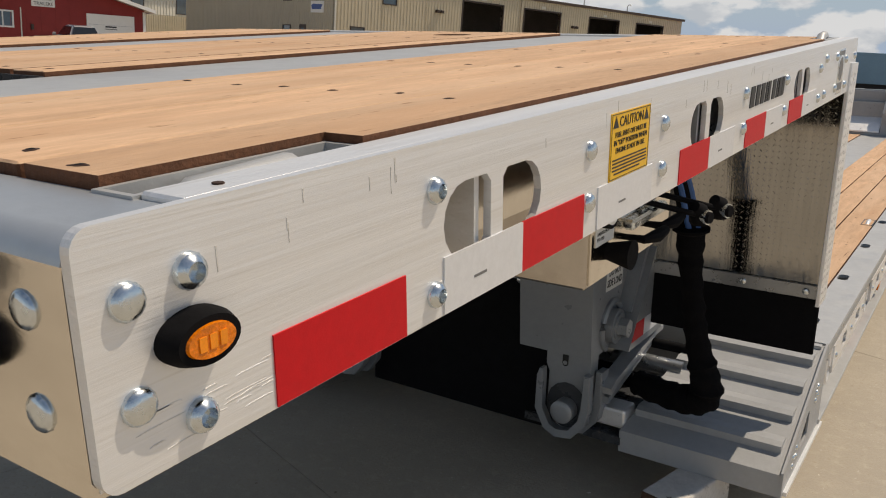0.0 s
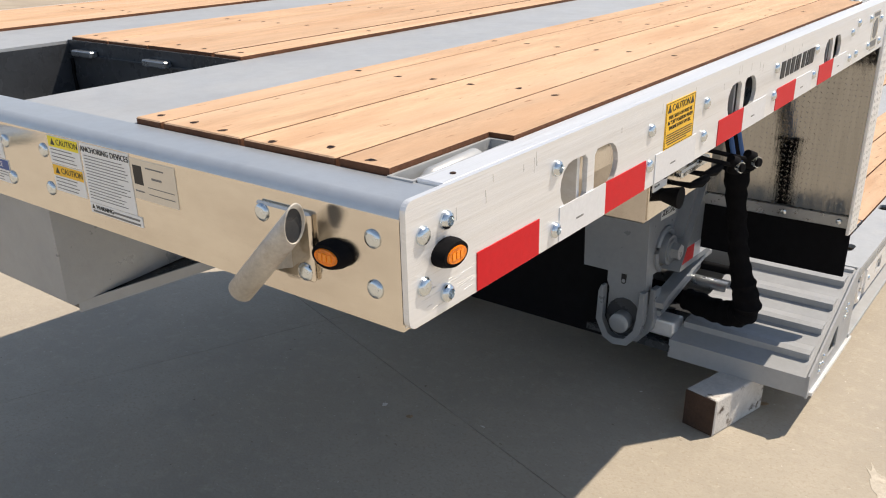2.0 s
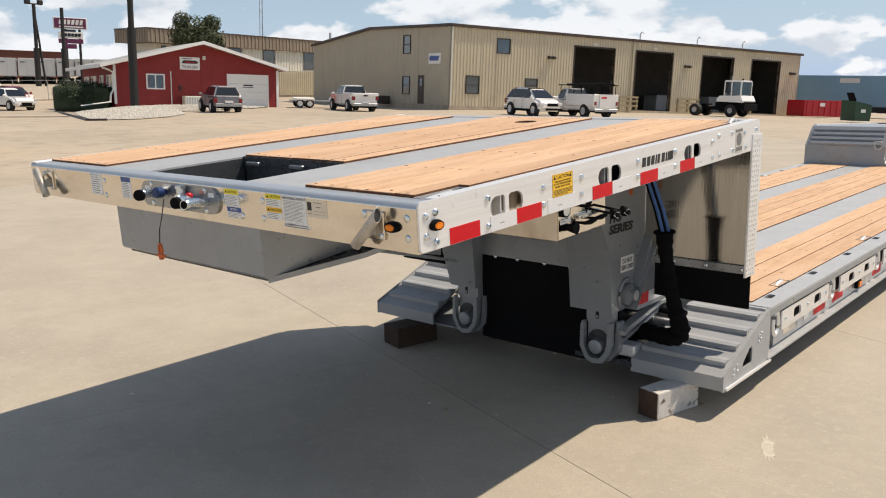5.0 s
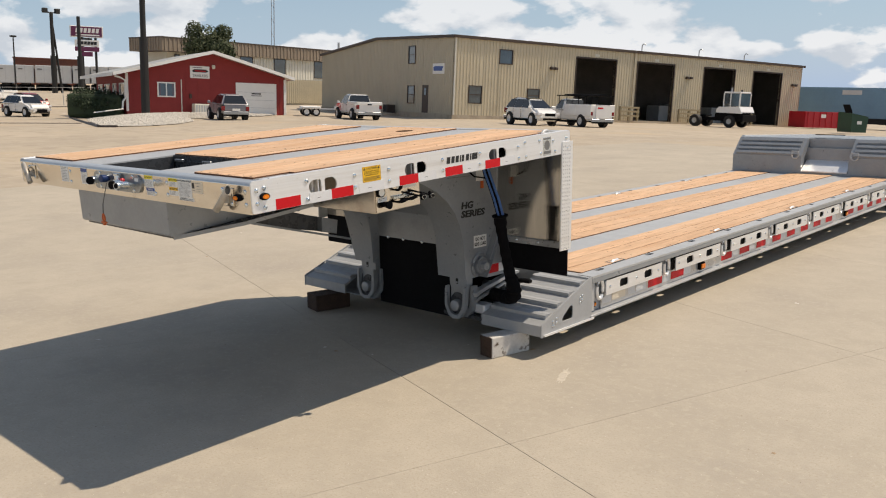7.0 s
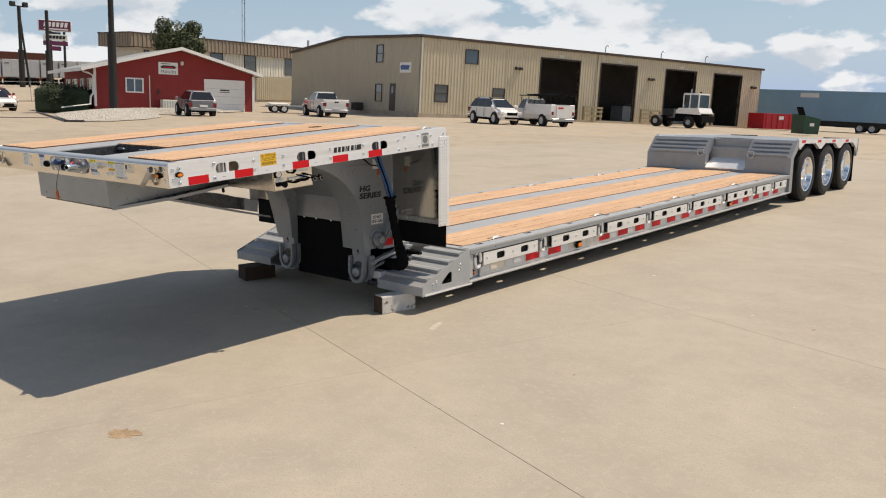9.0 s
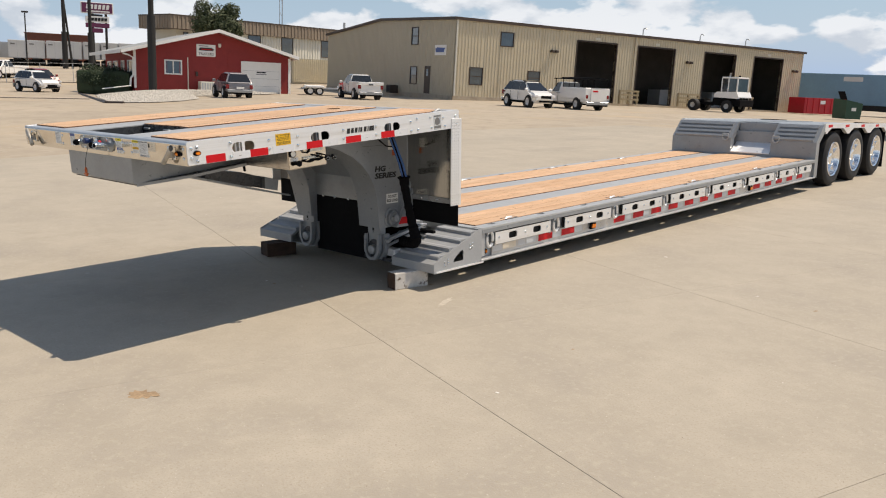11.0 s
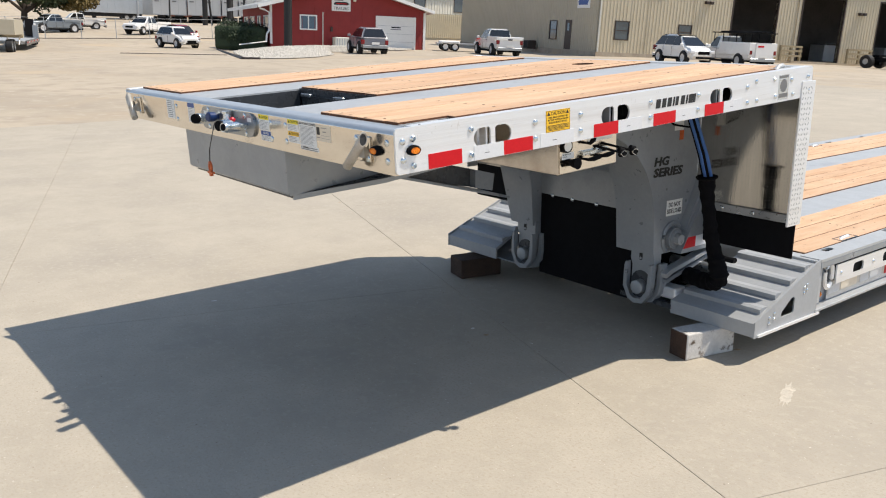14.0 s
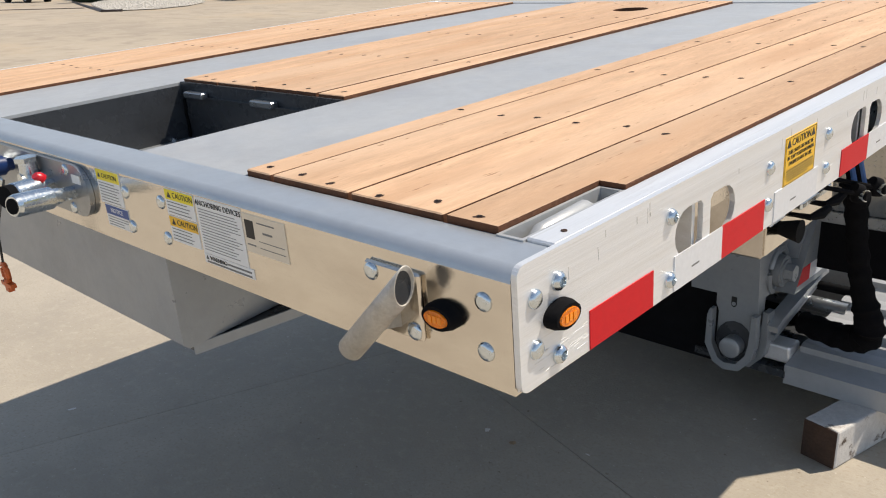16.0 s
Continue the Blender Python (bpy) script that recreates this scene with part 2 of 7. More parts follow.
def box(bm, x0, x1, y0, y1, z0, z1, bevel=0.0, seg=1):
    r = bmesh.ops.create_cube(bm, size=1.0)
    bmesh.ops.transform(bm, verts=r["verts"], matrix=Matrix.Translation(((x0 + x1) / 2, (y0 + y1) / 2, (z0 + z1) / 2)) @ Matrix.Diagonal((abs(x1 - x0), abs(y1 - y0), abs(z1 - z0), 1)))
    if bevel:
        edges = list({e for v in r["verts"] for e in v.link_edges})
        bmesh.ops.bevel(bm, geom=edges, offset=bevel, segments=seg, affect="EDGES", profile=0.5)
    return bm


def B(*a, **k):
    return box(bmesh.new(), *a, **k)


def cyl(bm, p0, p1, r0, r1=None, n=16, caps=True):
    p0, p1 = Vector(p0), Vector(p1)
    d = p1 - p0
    m = Matrix.Translation((p0 + p1) / 2) @ d.to_track_quat("Z", "Y").to_matrix().to_4x4()
    bmesh.ops.create_cone(bm, cap_ends=caps, segments=n, radius1=r0, radius2=r0 if r1 is None else r1, depth=d.length, matrix=m)
    return bm


def C(*a, **k):
    return cyl(bmesh.new(), *a, **k)


def prism(bm, pts, lo, hi, axis="x"):
    """A polygon of pairs, extruded along an axis: pairs are (y, z), (x, z) or (x, y)."""
    put = {"x": lambda a, b, c: (c, a, b), "y": lambda a, b, c: (a, c, b), "z": lambda a, b, c: (a, b, c)}[axis]
    lower = [bm.verts.new(put(a, b, lo)) for a, b in pts]
    upper = [bm.verts.new(put(a, b, hi)) for a, b in pts]
    bm.faces.new(lower)
    bm.faces.new(upper[::-1])
    n = len(pts)
    for i in range(n):
        bm.faces.new((lower[i], lower[(i + 1) % n], upper[(i + 1) % n], upper[i]))
    return bm


def PR(*a, **k):
    return prism(bmesh.new(), *a, **k)


def pierced(outline, holes, lo, hi, axis="x"):
    """A plate with holes through it."""
    bm = bmesh.new()
    put = {"x": lambda a, b, c: (c, a, b), "y": lambda a, b, c: (a, c, b), "z": lambda a, b, c: (a, b, c)}[axis]
    loops, edges = [], []
    for ring in (outline, *holes):
        vs = [bm.verts.new(put(a, b, lo)) for a, b in ring]
        loops.append(vs)
        edges += [bm.edges.new((vs[i], vs[(i + 1) % len(vs)])) for i in range(len(vs))]
    faces = [f for f in bmesh.ops.triangle_fill(bm, edges=edges, use_beauty=True)["geom"] if isinstance(f, bmesh.types.BMFace)]
    twin = {v: bm.verts.new(v.co + Vector(put(0, 0, hi - lo))) for vs in loops for v in vs}
    for f in faces:
        bm.faces.new([twin[v] for v in f.verts][::-1])
    for vs in loops:
        for i in range(len(vs)):
            a, b = vs[i], vs[(i + 1) % len(vs)]
            bm.faces.new((a, b, twin[b], twin[a]))
    return bm


def ring_pts(cx, cy, rx, ry, n=16, a0=0.0, a1=2 * math.pi):
    closed = abs(a1 - a0 - 2 * math.pi) < 1e-6
    k = n if closed else n - 1
    return [(cx + rx * math.cos(a0 + (a1 - a0) * i / k), cy + ry * math.sin(a0 + (a1 - a0) * i / k)) for i in range(n)]


def slot(cx, cy, hx, hy, n=6):
    """A slot with round ends, half sizes hx and hy."""
    r = hy
    return ring_pts(cx + hx - r, cy, r, r, n, -math.pi / 2, math.pi / 2) + ring_pts(cx - hx + r, cy, r, r, n, math.pi / 2, 3 * math.pi / 2)


def rounded(x0, x1, y0, y1, r, n=4):
    out = []
    for cx, cy, a in ((x1 - r, y0 + r, -90), (x1 - r, y1 - r, 0), (x0 + r, y1 - r, 90), (x0 + r, y0 + r, 180)):
        out += ring_pts(cx, cy, r, r, n + 1, radians(a), radians(a + 90))
    return out


def sweep(bm, pts, r, n=8, closed=False, radii=None, sides=None):
    """A tube along points."""
    pts = [Vector(p) for p in pts]
    rings = []
    up = Vector((0, 0, 1))
    k = len(pts)
    for i, p in enumerate(pts):
        d = (pts[(i + 1) % k] - pts[i - 1]) if closed else (pts[min(i + 1, k - 1)] - pts[max(i - 1, 0)])
        d.normalize()
        a = d.cross(up if abs(d.z) < 0.95 else Vector((0, 1, 0))).normalized()
        b = a.cross(d)
        rr = radii[i] if radii else r
        sa, sb = sides or (1, 1)
        rings.append([bm.verts.new(p + rr * (sa * math.cos(2 * math.pi * j / n) * a + sb * math.sin(2 * math.pi * j / n) * b)) for j in range(n)])
    for i in range(k if closed else k - 1):
        r0, r1 = rings[i], rings[(i + 1) % k]
        for j in range(n):
            bm.faces.new((r0[j], r0[(j + 1) % n], r1[(j + 1) % n], r1[j]))
    if not closed:
        bm.faces.new(rings[0][::-1])
        bm.faces.new(rings[-1])
    return bm


def SW(*a, **k):
    return sweep(bmesh.new(), *a, **k)


def dome(bm, c, axis, r, h, n=14):
    """A rounded bolt head on a face: c on the face, axis outwards."""
    c, axis = Vector(c), Vector(axis).normalized()
    q = axis.to_track_quat("Z", "Y")
    rings = []
    for f, z in ((1.0, 0.0), (1.0, 0.25), (0.86, 0.62), (0.55, 0.9)):
        rings.append([bm.verts.new(c + q @ Vector((r * f * math.cos(2 * math.pi * j / n), r * f * math.sin(2 * math.pi * j / n), h * z))) for j in range(n)])
    for r0, r1 in zip(rings, rings[1:]):
        for j in range(n):
            bm.faces.new((r0[j], r0[(j + 1) % n], r1[(j + 1) % n], r1[j]))
    bm.faces.new(rings[-1])
    bm.faces.new(rings[0][::-1])
    return bm


def bolt_mesh(name, axis, r, h, socket=False):
    bm = dome(bmesh.new(), (0, 0, 0), axis, r, h)
    me = bpy.data.meshes.new(name)
    if socket:
        a = Vector(axis)
        bmesh.ops.recalc_face_normals(bm, faces=bm.faces[:])
        top = max(bm.faces, key=lambda f: f.calc_center_median().dot(a))
        inner = bmesh.ops.inset_individual(bm, faces=[top], thickness=r * 0.1)["faces"]
        bmesh.ops.translate(bm, verts=top.verts[:], vec=-a * h * 0.7)
    bmesh.ops.recalc_face_normals(bm, faces=bm.faces[:])
    bm.to_mesh(me)
    bm.free()
    me.materials.append(ZINC)
    me.polygons.foreach_set("use_smooth", [True] * len(me.polygons))
    me.set_sharp_from_angle(angle=radians(50))
    return me


def writing(text, size, mat, parent, m, depth=0.0006, align="LEFT", squeeze=1.0, name="lettering", bold=0.0, slant=0.0):
    """Raised lettering in the plane x-y of m."""
    cu = bpy.data.curves.new(name, "FONT")
    cu.body, cu.size, cu.align_x, cu.extrude, cu.resolution_u, cu.offset = text, size, align, depth, 2, size * bold
    tmp = bpy.data.objects.new(name, cu)
    scene.collection.objects.link(tmp)
    bpy.context.view_layer.update()
    me = bpy.data.meshes.new_from_object(tmp.evaluated_get(bpy.context.evaluated_depsgraph_get()))
    bpy.data.objects.remove(tmp)
    me.transform(Matrix(((squeeze, slant, 0, 0), (0, 1, 0, 0), (0, 0, 1, 0), (0, 0, 0, 1))))
    return linked(name, me, mat, parent, "", m)


def smoothstep(a, b, v):
    t = min(1, max(0, (v - a) / (b - a)))
    return t * t * (3 - 2 * t)


def soft(v, w):
    return (v + math.sqrt(v * v + w * w)) / 2


# ---- ground ----
def ground_z(x, y):
    """Level round the trailer, rising gently to the office side and falling along the workshop."""
    rise = 0.42 * smoothstep(12, 40, -x) * (0.3 + 0.7 * smoothstep(-2, 14, -x - y)) + (0.075 * soft(-x - 72, 8) - 0.04 * soft(-x - 88, 8) + 0.15 * soft(-x - 150, 6) * smoothstep(130, 90, y)) * smoothstep(30, 60, -x)
    fall = 0.044 * (soft(0.6 * x + 0.8 * y - 14, 4) - 0.25)
    return rise - max(0.0, fall) * smoothstep(10, 30, math.hypot(x, max(0.0, y - 14)))


bm = bmesh.new()
xs = sorted({round(v, 2) for v in list(np.linspace(-220, 60, 71)) + list(np.linspace(-24, 16, 21)) + [-1500, -700, -400, 150, 400, 1500]})
ys = sorted({round(v, 2) for v in list(np.linspace(-60, 220, 71)) + list(np.linspace(-12, 28, 21)) + [-1500, -500, -150, 400, 800, 1500]})
grid = [[bm.verts.new((x, y, ground_z(max(-170, min(60, x)), max(-60, min(170, y))) - 0.014)) for y in ys] for x in xs]
for i in range(len(xs) - 1):
    for j in range(len(ys) - 1):
        bm.faces.new((grid[i][j], grid[i + 1][j], grid[i + 1][j + 1], grid[i][j + 1]))
ground = part("ground", bm, YARD, smooth=True)
tagged(ground, "sunlit tan concrete yard of a trailer dealer", "ground", kind="structure")


# ---- trailer: gooseneck ----
trailer = thing("lowboy_trailer", "grey and aluminium lowboy trailer with wooden board decks", "trailer")
GN = Matrix.Translation((0, 0, 1.404)) @ Matrix.Rotation(radians(3.18), 4, "X")
WID, LEN = 2.59, 2.60


def gp(name, bm, mat, parent=None, label="", smooth=False):
    """A part of the gooseneck, in its own tilted frame: x across, y back from the front, z up from the side rail's top."""
    if parent is None or parent is trailer:
        return part(name, bm, mat, trailer, label, GN, smooth)
    return part(name, bm, mat, parent, label, None, smooth)


def d_holes(u, z=-0.074, w=0.078, h=0.034):
    left = [(u + w, z - h + 0.008), (u + w, z + h - 0.008), (u + w - 0.008, z + h)] + ring_pts(u + h, z, h, h, 9, math.pi / 2, 3 * math.pi / 2) + [(u + w - 0.008, z - h)]
    g = u + w + 0.022
    right = [(g + 0.008, z - h)] + ring_pts(g + w - h, z, h, h, 9, -math.pi / 2, math.pi / 2) + [(g + 0.008, z + h), (g, z + h - 0.008), (g, z - h + 0.008)]
    return [left[::-1], right]


holes = d_holes(0.333) + d_holes(0.995, w=0.075) + d_holes(1.722, w=0.074)
near_plate = gp("side_plate", pierced(rounded(0.0, LEN, -0.152, 0.0, 0.013, 5), holes, -0.008, 0.0), ALU, label="mill-finish aluminium side plate with paired slots")
gp("top_flange", B(-0.048, -0.0082, 0.0785, LEN, -0.0085, -0.0005, bevel=0.002), ALU)
gp("bottom_flange", B(-0.05, -0.0082, 0.004, LEN, -0.151, -0.143), ALU)
far_plate = gp("side_plate", pierced(rounded(0.0, LEN, -0.152, 0.0, 0.014, 4), [r[:] for r in holes], -WID, -WID + 0.008), ALU, label="mill-finish aluminium side plate with paired slots")
gp("top_flange", B(-WID + 0.0082, -WID + 0.05, 0.004, LEN, -0.0085, -0.0005, bevel=0.002), ALU)
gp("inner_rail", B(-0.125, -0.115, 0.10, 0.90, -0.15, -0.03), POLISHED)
# aft of 0.90 the rail's colour holds the shade seen in the slots
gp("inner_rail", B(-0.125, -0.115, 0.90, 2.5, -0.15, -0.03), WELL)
# unseen floor added to keep light out of the aft slots
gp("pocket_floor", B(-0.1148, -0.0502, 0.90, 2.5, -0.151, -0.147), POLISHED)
# aft stiffeners grey, darkened with the rail behind them
for u in (0.333 + 0.062, 0.995 + 0.058, 1.722 + 0.058):
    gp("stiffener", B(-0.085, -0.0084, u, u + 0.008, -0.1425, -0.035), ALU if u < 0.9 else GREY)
for u in (0.455, 0.75, 1.12, 1.5, 1.85, 2.2):
    gp("rib", C((-0.055, u - 0.06, -0.15), (-0.055, u - 0.06, -0.012), 0.012, n=8), ALU)

DOME = bolt_mesh("bolt", (1, 0, 0), 0.0115, 0.007)
SOCK = bolt_mesh("bolt", (1, 0, 0), 0.0115, 0.009, True)
for u, w, sock in ((0.028, -0.045, 0), (0.028, -0.106, 0), (0.070, -0.039, 1), (0.069, -0.129, 1), (0.32, -0.04, 1), (0.319, -0.129, 1), (0.63, -0.053, 0), (0.631, -0.113, 0),
                   (0.875, -0.052, 0), (0.875, -0.114, 0), (1.301, -0.05, 0), (1.302, -0.112, 0), (1.634, -0.052, 0), (1.631, -0.115, 0), (2.014, -0.053, 0), (2.087, -0.034, 0),
                   (2.02, -0.126, 0), (2.098, -0.124, 0), (2.245, -0.038, 0), (2.259, -0.122, 0), (2.40, -0.052, 0), (2.42, -0.124, 0), (2.555, -0.05, 0), (2.565, -0.118, 0)):
    linked("bolt", SOCK if sock else DOME, None, near_plate, m=Matrix.Translation((0.0, u, w)))
    linked("bolt", DOME, None, far_plate, m=Matrix.Translation((-WID, u, w)) @ Matrix.Rotation(math.pi, 4, "Z"))


def tape(u0, u1, mat, parent, w0=-0.151, w1=-0.100, x=0.0, name="reflective_tape"):
    return part(name, B(x - 0.001, x + 0.0012, u0, u1, w0, w1), mat, parent)


for u0, u1 in ((0.131, 0.277), (0.472, 0.617), (0.952, 1.097), (1.323, 1.473), (1.685, 1.828)):
    tape(u0, u1, TAPE_RED, near_plate)
for u0, u1 in ((0.332, 0.4715), (0.6555, 0.835), (1.0975, 1.245), (1.4735, 1.62), (1.8285, 1.98)):
    tape(u0, u1, TAPE_WHITE, near_plate, x=0.0003)

# marker lamps: rubber grommet and amber lens
def marker(parent, c, axis, along, m=None):
    c, axis, along = Vector(c), Vector(axis), Vector(along)
    up = axis.cross(along)

    def oval(ra, rb, h0, h1, shrink):
        bm = bmesh.new()
        rings = []
        for k, (s, h) in enumerate(((1, h0), (1, h0 + (h1 - h0) * 0.5), (shrink, h1))):
            rings.append([bm.verts.new(c + axis * h + along * ra * s * math.cos(2 * math.pi * j / 28) + up * rb * s * math.sin(2 * math.pi * j / 28)) for j in range(28)])
        for r0, r1 in zip(rings, rings[1:]):
            for j in range(28):
                bm.faces.new((r0[j], r0[(j + 1) % 28], r1[(j + 1) % 28], r1[j]))
        bm.faces.new(rings[0][::-1])
        bm.faces.new(rings[-1])
        return bm

    g = part("marker_lamp", oval(0.0265, 0.0170, -0.001, 0.0165, 0.86), RUBBER, parent, "black rubber grommet of an oval marker lamp", m, smooth=True)
    part("lens", oval(0.0205, 0.0118, 0.004, 0.0185, 0.84), AMBER, g, "amber lens", smooth=True)
    for k in (-1, 0, 1):
        bm = bmesh.new()
        q = c + axis * 0.0180 + along * 0.0075 * k
        vs = [bm.verts.new(q + along * a + up * b + axis * h) for h in (0, 0.0012) for a, b in ((-0.0026, -0.0045), (0.0026, -0.0045), (0.0026, 0.0045), (-0.0026, 0.0045))]
        for f in ((0, 1, 2, 3), (4, 5, 6, 7), (0, 1, 5, 4), (1, 2, 6, 5), (2, 3, 7, 6), (3, 0, 4, 7)):
            bm.faces.new([vs[i] for i in f])
        part("lens_facet", bm, AMBER_LIGHT, g)
    return g


marker(near_plate, (0, 0.068, -0.077), (1, 0, 0), (0, 1, 0))

# run marks and scuffs on the near side plate
SCUFF = material("dull_run_mark", (0.72, 0.705, 0.68), 0.5, 0.35, 0.2, 60)
rw_ = random.Random(52)
for k in range(26):
    u, w = rw_.uniform(0.05, 1.5), rw_.uniform(-0.03, -0.004)
    ln, hw = rw_.uniform(0.005, 0.022), rw_.uniform(0.0004, 0.0009)
    part("run_mark", PR([(u - hw, w), (u + hw, w), (u + hw * 0.6, w - ln), (u - hw * 0.3, w - ln)], -0.0002, 0.0003), SCUFF, near_plate)
for k in range(34):
    u, w = rw_.uniform(0.012, 0.13) if k % 2 else rw_.uniform(0.2, 2.4), rw_.uniform(-0.149, -0.112)
    ln = rw_.uniform(0.008, 0.04)
    part("scuff", PR([(u, w), (u + ln, w + ln * 0.03), (u + ln * 0.8, w + 0.0012), (u + ln * 0.2, w + 0.0009)], -0.0002, 0.0003), SCUFF if k % 3 else ALU, near_plate)
for u in (0.38, 0.72, 1.15, 1.52, 1.88):
    part("print_line", B(0.0005, 0.0018, u, u + 0.022, -0.131, -0.1285), INK_GREY, near_plate)

# printed decals
def decal(parent, name, x0, x1, y0, y1, mat, m, label="", t=0.0010):
    """A thin sticker in the plane x-y of m."""
    return part(name, B(x0, x1, y0, y1, -0.0006, t, bevel=0.0), mat, parent, label, m)


def bars(parent, m, rows, mat=INK_GREY, z=0.0013):
    """Lines of small print as plain bars: rows of (x0, x1, y, height)."""
    for x0, x1, y, hgt in rows:
        part("print_line", B(x0, x1, y - hgt / 2, y + hgt / 2, 0.0002, z), mat, parent, "", m)


SIDE = Matrix(((0, 0, 1, 0), (1, 0, 0, 0), (0, 1, 0, 0), (0, 0, 0, 1)))      # x along the side, y up, z out
FRONT = Matrix(((1, 0, 0, 0), (0, 0, -1, 0), (0, 1, 0, 0), (0, 0, 0, 1)))    # x across, y up, z out to the front
caution = decal(near_plate, "caution_decal", 0.686, 0.815, -0.0995, -0.019, DECAL_YELLOW, SIDE, "yellow caution sticker with black print")
inv = SIDE.inverted()
D0 = Matrix.Identity(4)
for x0, x1, y0, y1 in ((0.688, 0.813, -0.0212, -0.0205), (0.688, 0.813, -0.0982, -0.0975), (0.688, 0.6887, -0.098, -0.0205), (0.8123, 0.813, -0.098, -0.0205)):
    part("border", B(x0, x1, y0, y1, 0.0002, 0.0014), INK, caution)
writing("CAUTION", 0.0175, INK, caution, Matrix.Translation((0.7505, -0.0365, 0.001)), align="CENTER")
for x in (0.700, 0.800):
    part("warning_sign", PR([(x - 0.0085, -0.037), (x + 0.0085, -0.037), (x, -0.0225)], 0.0002, 0.0014, "z"), INK, caution)
for i, line in enumerate(("FUEL SHUT-OFF MUST BE", "IN \"OFF\" POSITION WHEN", "ENGINE IS NOT IN USE.")):
    writing(line, 0.0092, INK, caution, Matrix.Translation((0.7505, -0.0485 - 0.0095 * i, 0.001)), align="CENTER")
bars(caution, None, [(0.694, 0.807, -0.0755 - 0.0042 * i, 0.0019) for i in range(4)] + [(0.70, 0.785, -0.0925, 0.0019)], INK)
# maker's mark, as plain slanted bars
mark = [(1.335, 0.034), (1.376, 0.03), (1.413, 0.03), (1.45, 0.012), (1.468, 0.022), (1.505, 0.03), (1.542, 0.012), (1.56, 0.03), (1.588, 0.024)]
for u, wd in mark:
    part("maker_mark", PR([(u, -0.080), (u + wd * 0.86, -0.080), (u + wd * 0.86 + 0.006, -0.0425), (u + 0.006, -0.0425)], 0.0, 0.0014, "z"), INK, near_plate, "", SIDE)
plate2 = decal(near_plate, "serial_plate", 2.285, 2.375, -0.142, -0.022, ZINC, SIDE, "small engraved metal plate")
part("emblem", PR(ring_pts(2.33, -0.075, 0.03, 0.032, 14), 0.0, 0.0016, "z"), INK_GREY, plate2)
bars(plate2, None, [(2.29, 2.37, -0.032, 0.012), (2.29, 2.37, -0.122, 0.02)], INK_GREY)

# front beam: vertical polished face with a rolled upper edge
prof = [(0.0, -0.155), (0.0, -0.025)] + [(0.019 - 0.019 * math.cos(a), -0.025 + 0.019 * math.sin(a)) for a in (0.3, 0.6, 0.9, 1.2, 1.57)] + [(0.078, -0.006), (0.078, -0.013), (0.022, -0.013), (0.006, -0.028), (0.006, -0.149), (0.06, -0.149), (0.06, -0.155)]
front = gp("front_beam", PR(prof, -WID + 0.009, -0.009), POLISHED, label="polished metal front beam with a rolled upper edge", smooth=True)
cap_out = [(0.019 - 0.0198 * math.cos(a), -0.025 + 0.0198 * math.sin(a)) for a in (0.25, 0.5, 0.75, 1.0, 1.3, 1.57)] + [(0.0775, -0.0052)]
cap_in = [(0.019 - 0.0185 * math.cos(a), -0.025 + 0.0185 * math.sin(a)) for a in (0.25, 0.5, 0.75, 1.0, 1.3, 1.57)] + [(0.0775, -0.0065)]
part("beam_top", PR(cap_out + cap_in[::-1], -WID + 0.0095, -0.0095), BEAM_SKY_TINT, front, "satin rolled upper edge of the front beam, tinted for reflected sky", smooth=True)
FB = bolt_mesh("bolt", (0, -1, 0), 0.0118, 0.005)
for x, w in ((-0.048, -0.05), (-0.048, -0.111), (-0.74, -0.05), (-0.74, -0.113), (-0.863, -0.052), (-0.862, -0.115), (-1.86, -0.05), (-1.86, -0.113), (-2.54, -0.05), (-2.54, -0.111)):
    linked("bolt", FB, None, front, m=Matrix.Translation((x, 0, w)))
marker(front, (-0.107, 0.0, -0.0805), (0, -1, 0), (1, 0, 0))
marker(front, (-2.483, 0.0, -0.0805), (0, -1, 0), (1, 0, 0))

def flag_holder(cx, flip):
    s = -1 if flip else 1
    base = part("holder_plate", B(cx - 0.047, cx + 0.047, -0.008, -0.0005, -0.125, -0.037, bevel=0.003), POLISHED, front, "bolted plate of a pipe holder")
    for dx, w in ((-0.034, -0.05), (0.034, -0.112)):
        linked("bolt", FB, None, base, m=Matrix.Translation((cx + dx, -0.008, w)))
    a, b = Vector((cx + 0.051 * s, -0.034, -0.040)), Vector((cx - 0.044 * s, -0.046, -0.143))
    bm = cyl(bmesh.new(), a, b, 0.0165, n=20, caps=False)
    # the upper end is cut upright
    ax = (a - b).normalized()
    for v in bm.verts:
        if (v.co - a).length < 0.05:
            v.co += ax * ((a.x - v.co.x) / ax.x)
    tube = part("pipe", bm, PIPE, base, "open weathered aluminium pipe", smooth=True)
    mod = tube.modifiers.new("wall", "SOLIDIFY")
    mod.thickness = 0.0022
    # dark plug just inside the end, painted as the shade of the bore
    p, q = a - ax * 0.005, a - ax * 0.009
    bm = cyl(bmesh.new(), p, q, 0.0143, n=20)
    for v in bm.verts:
        e = p if (v.co - p).dot(ax) > -0.002 else q
        v.co += ax * ((e.x - v.co.x) / ax.x)
    part("pipe_bore", bm, WELL, tube)
    part("bracket", PR([(-0.008, -0.112), (-0.035, -0.105), (-0.03, -0.085), (-0.008, -0.07)], cx - 0.004, cx + 0.012), PIPE, base)


flag_holder(-0.186, False)
flag_holder(-2.404, True)

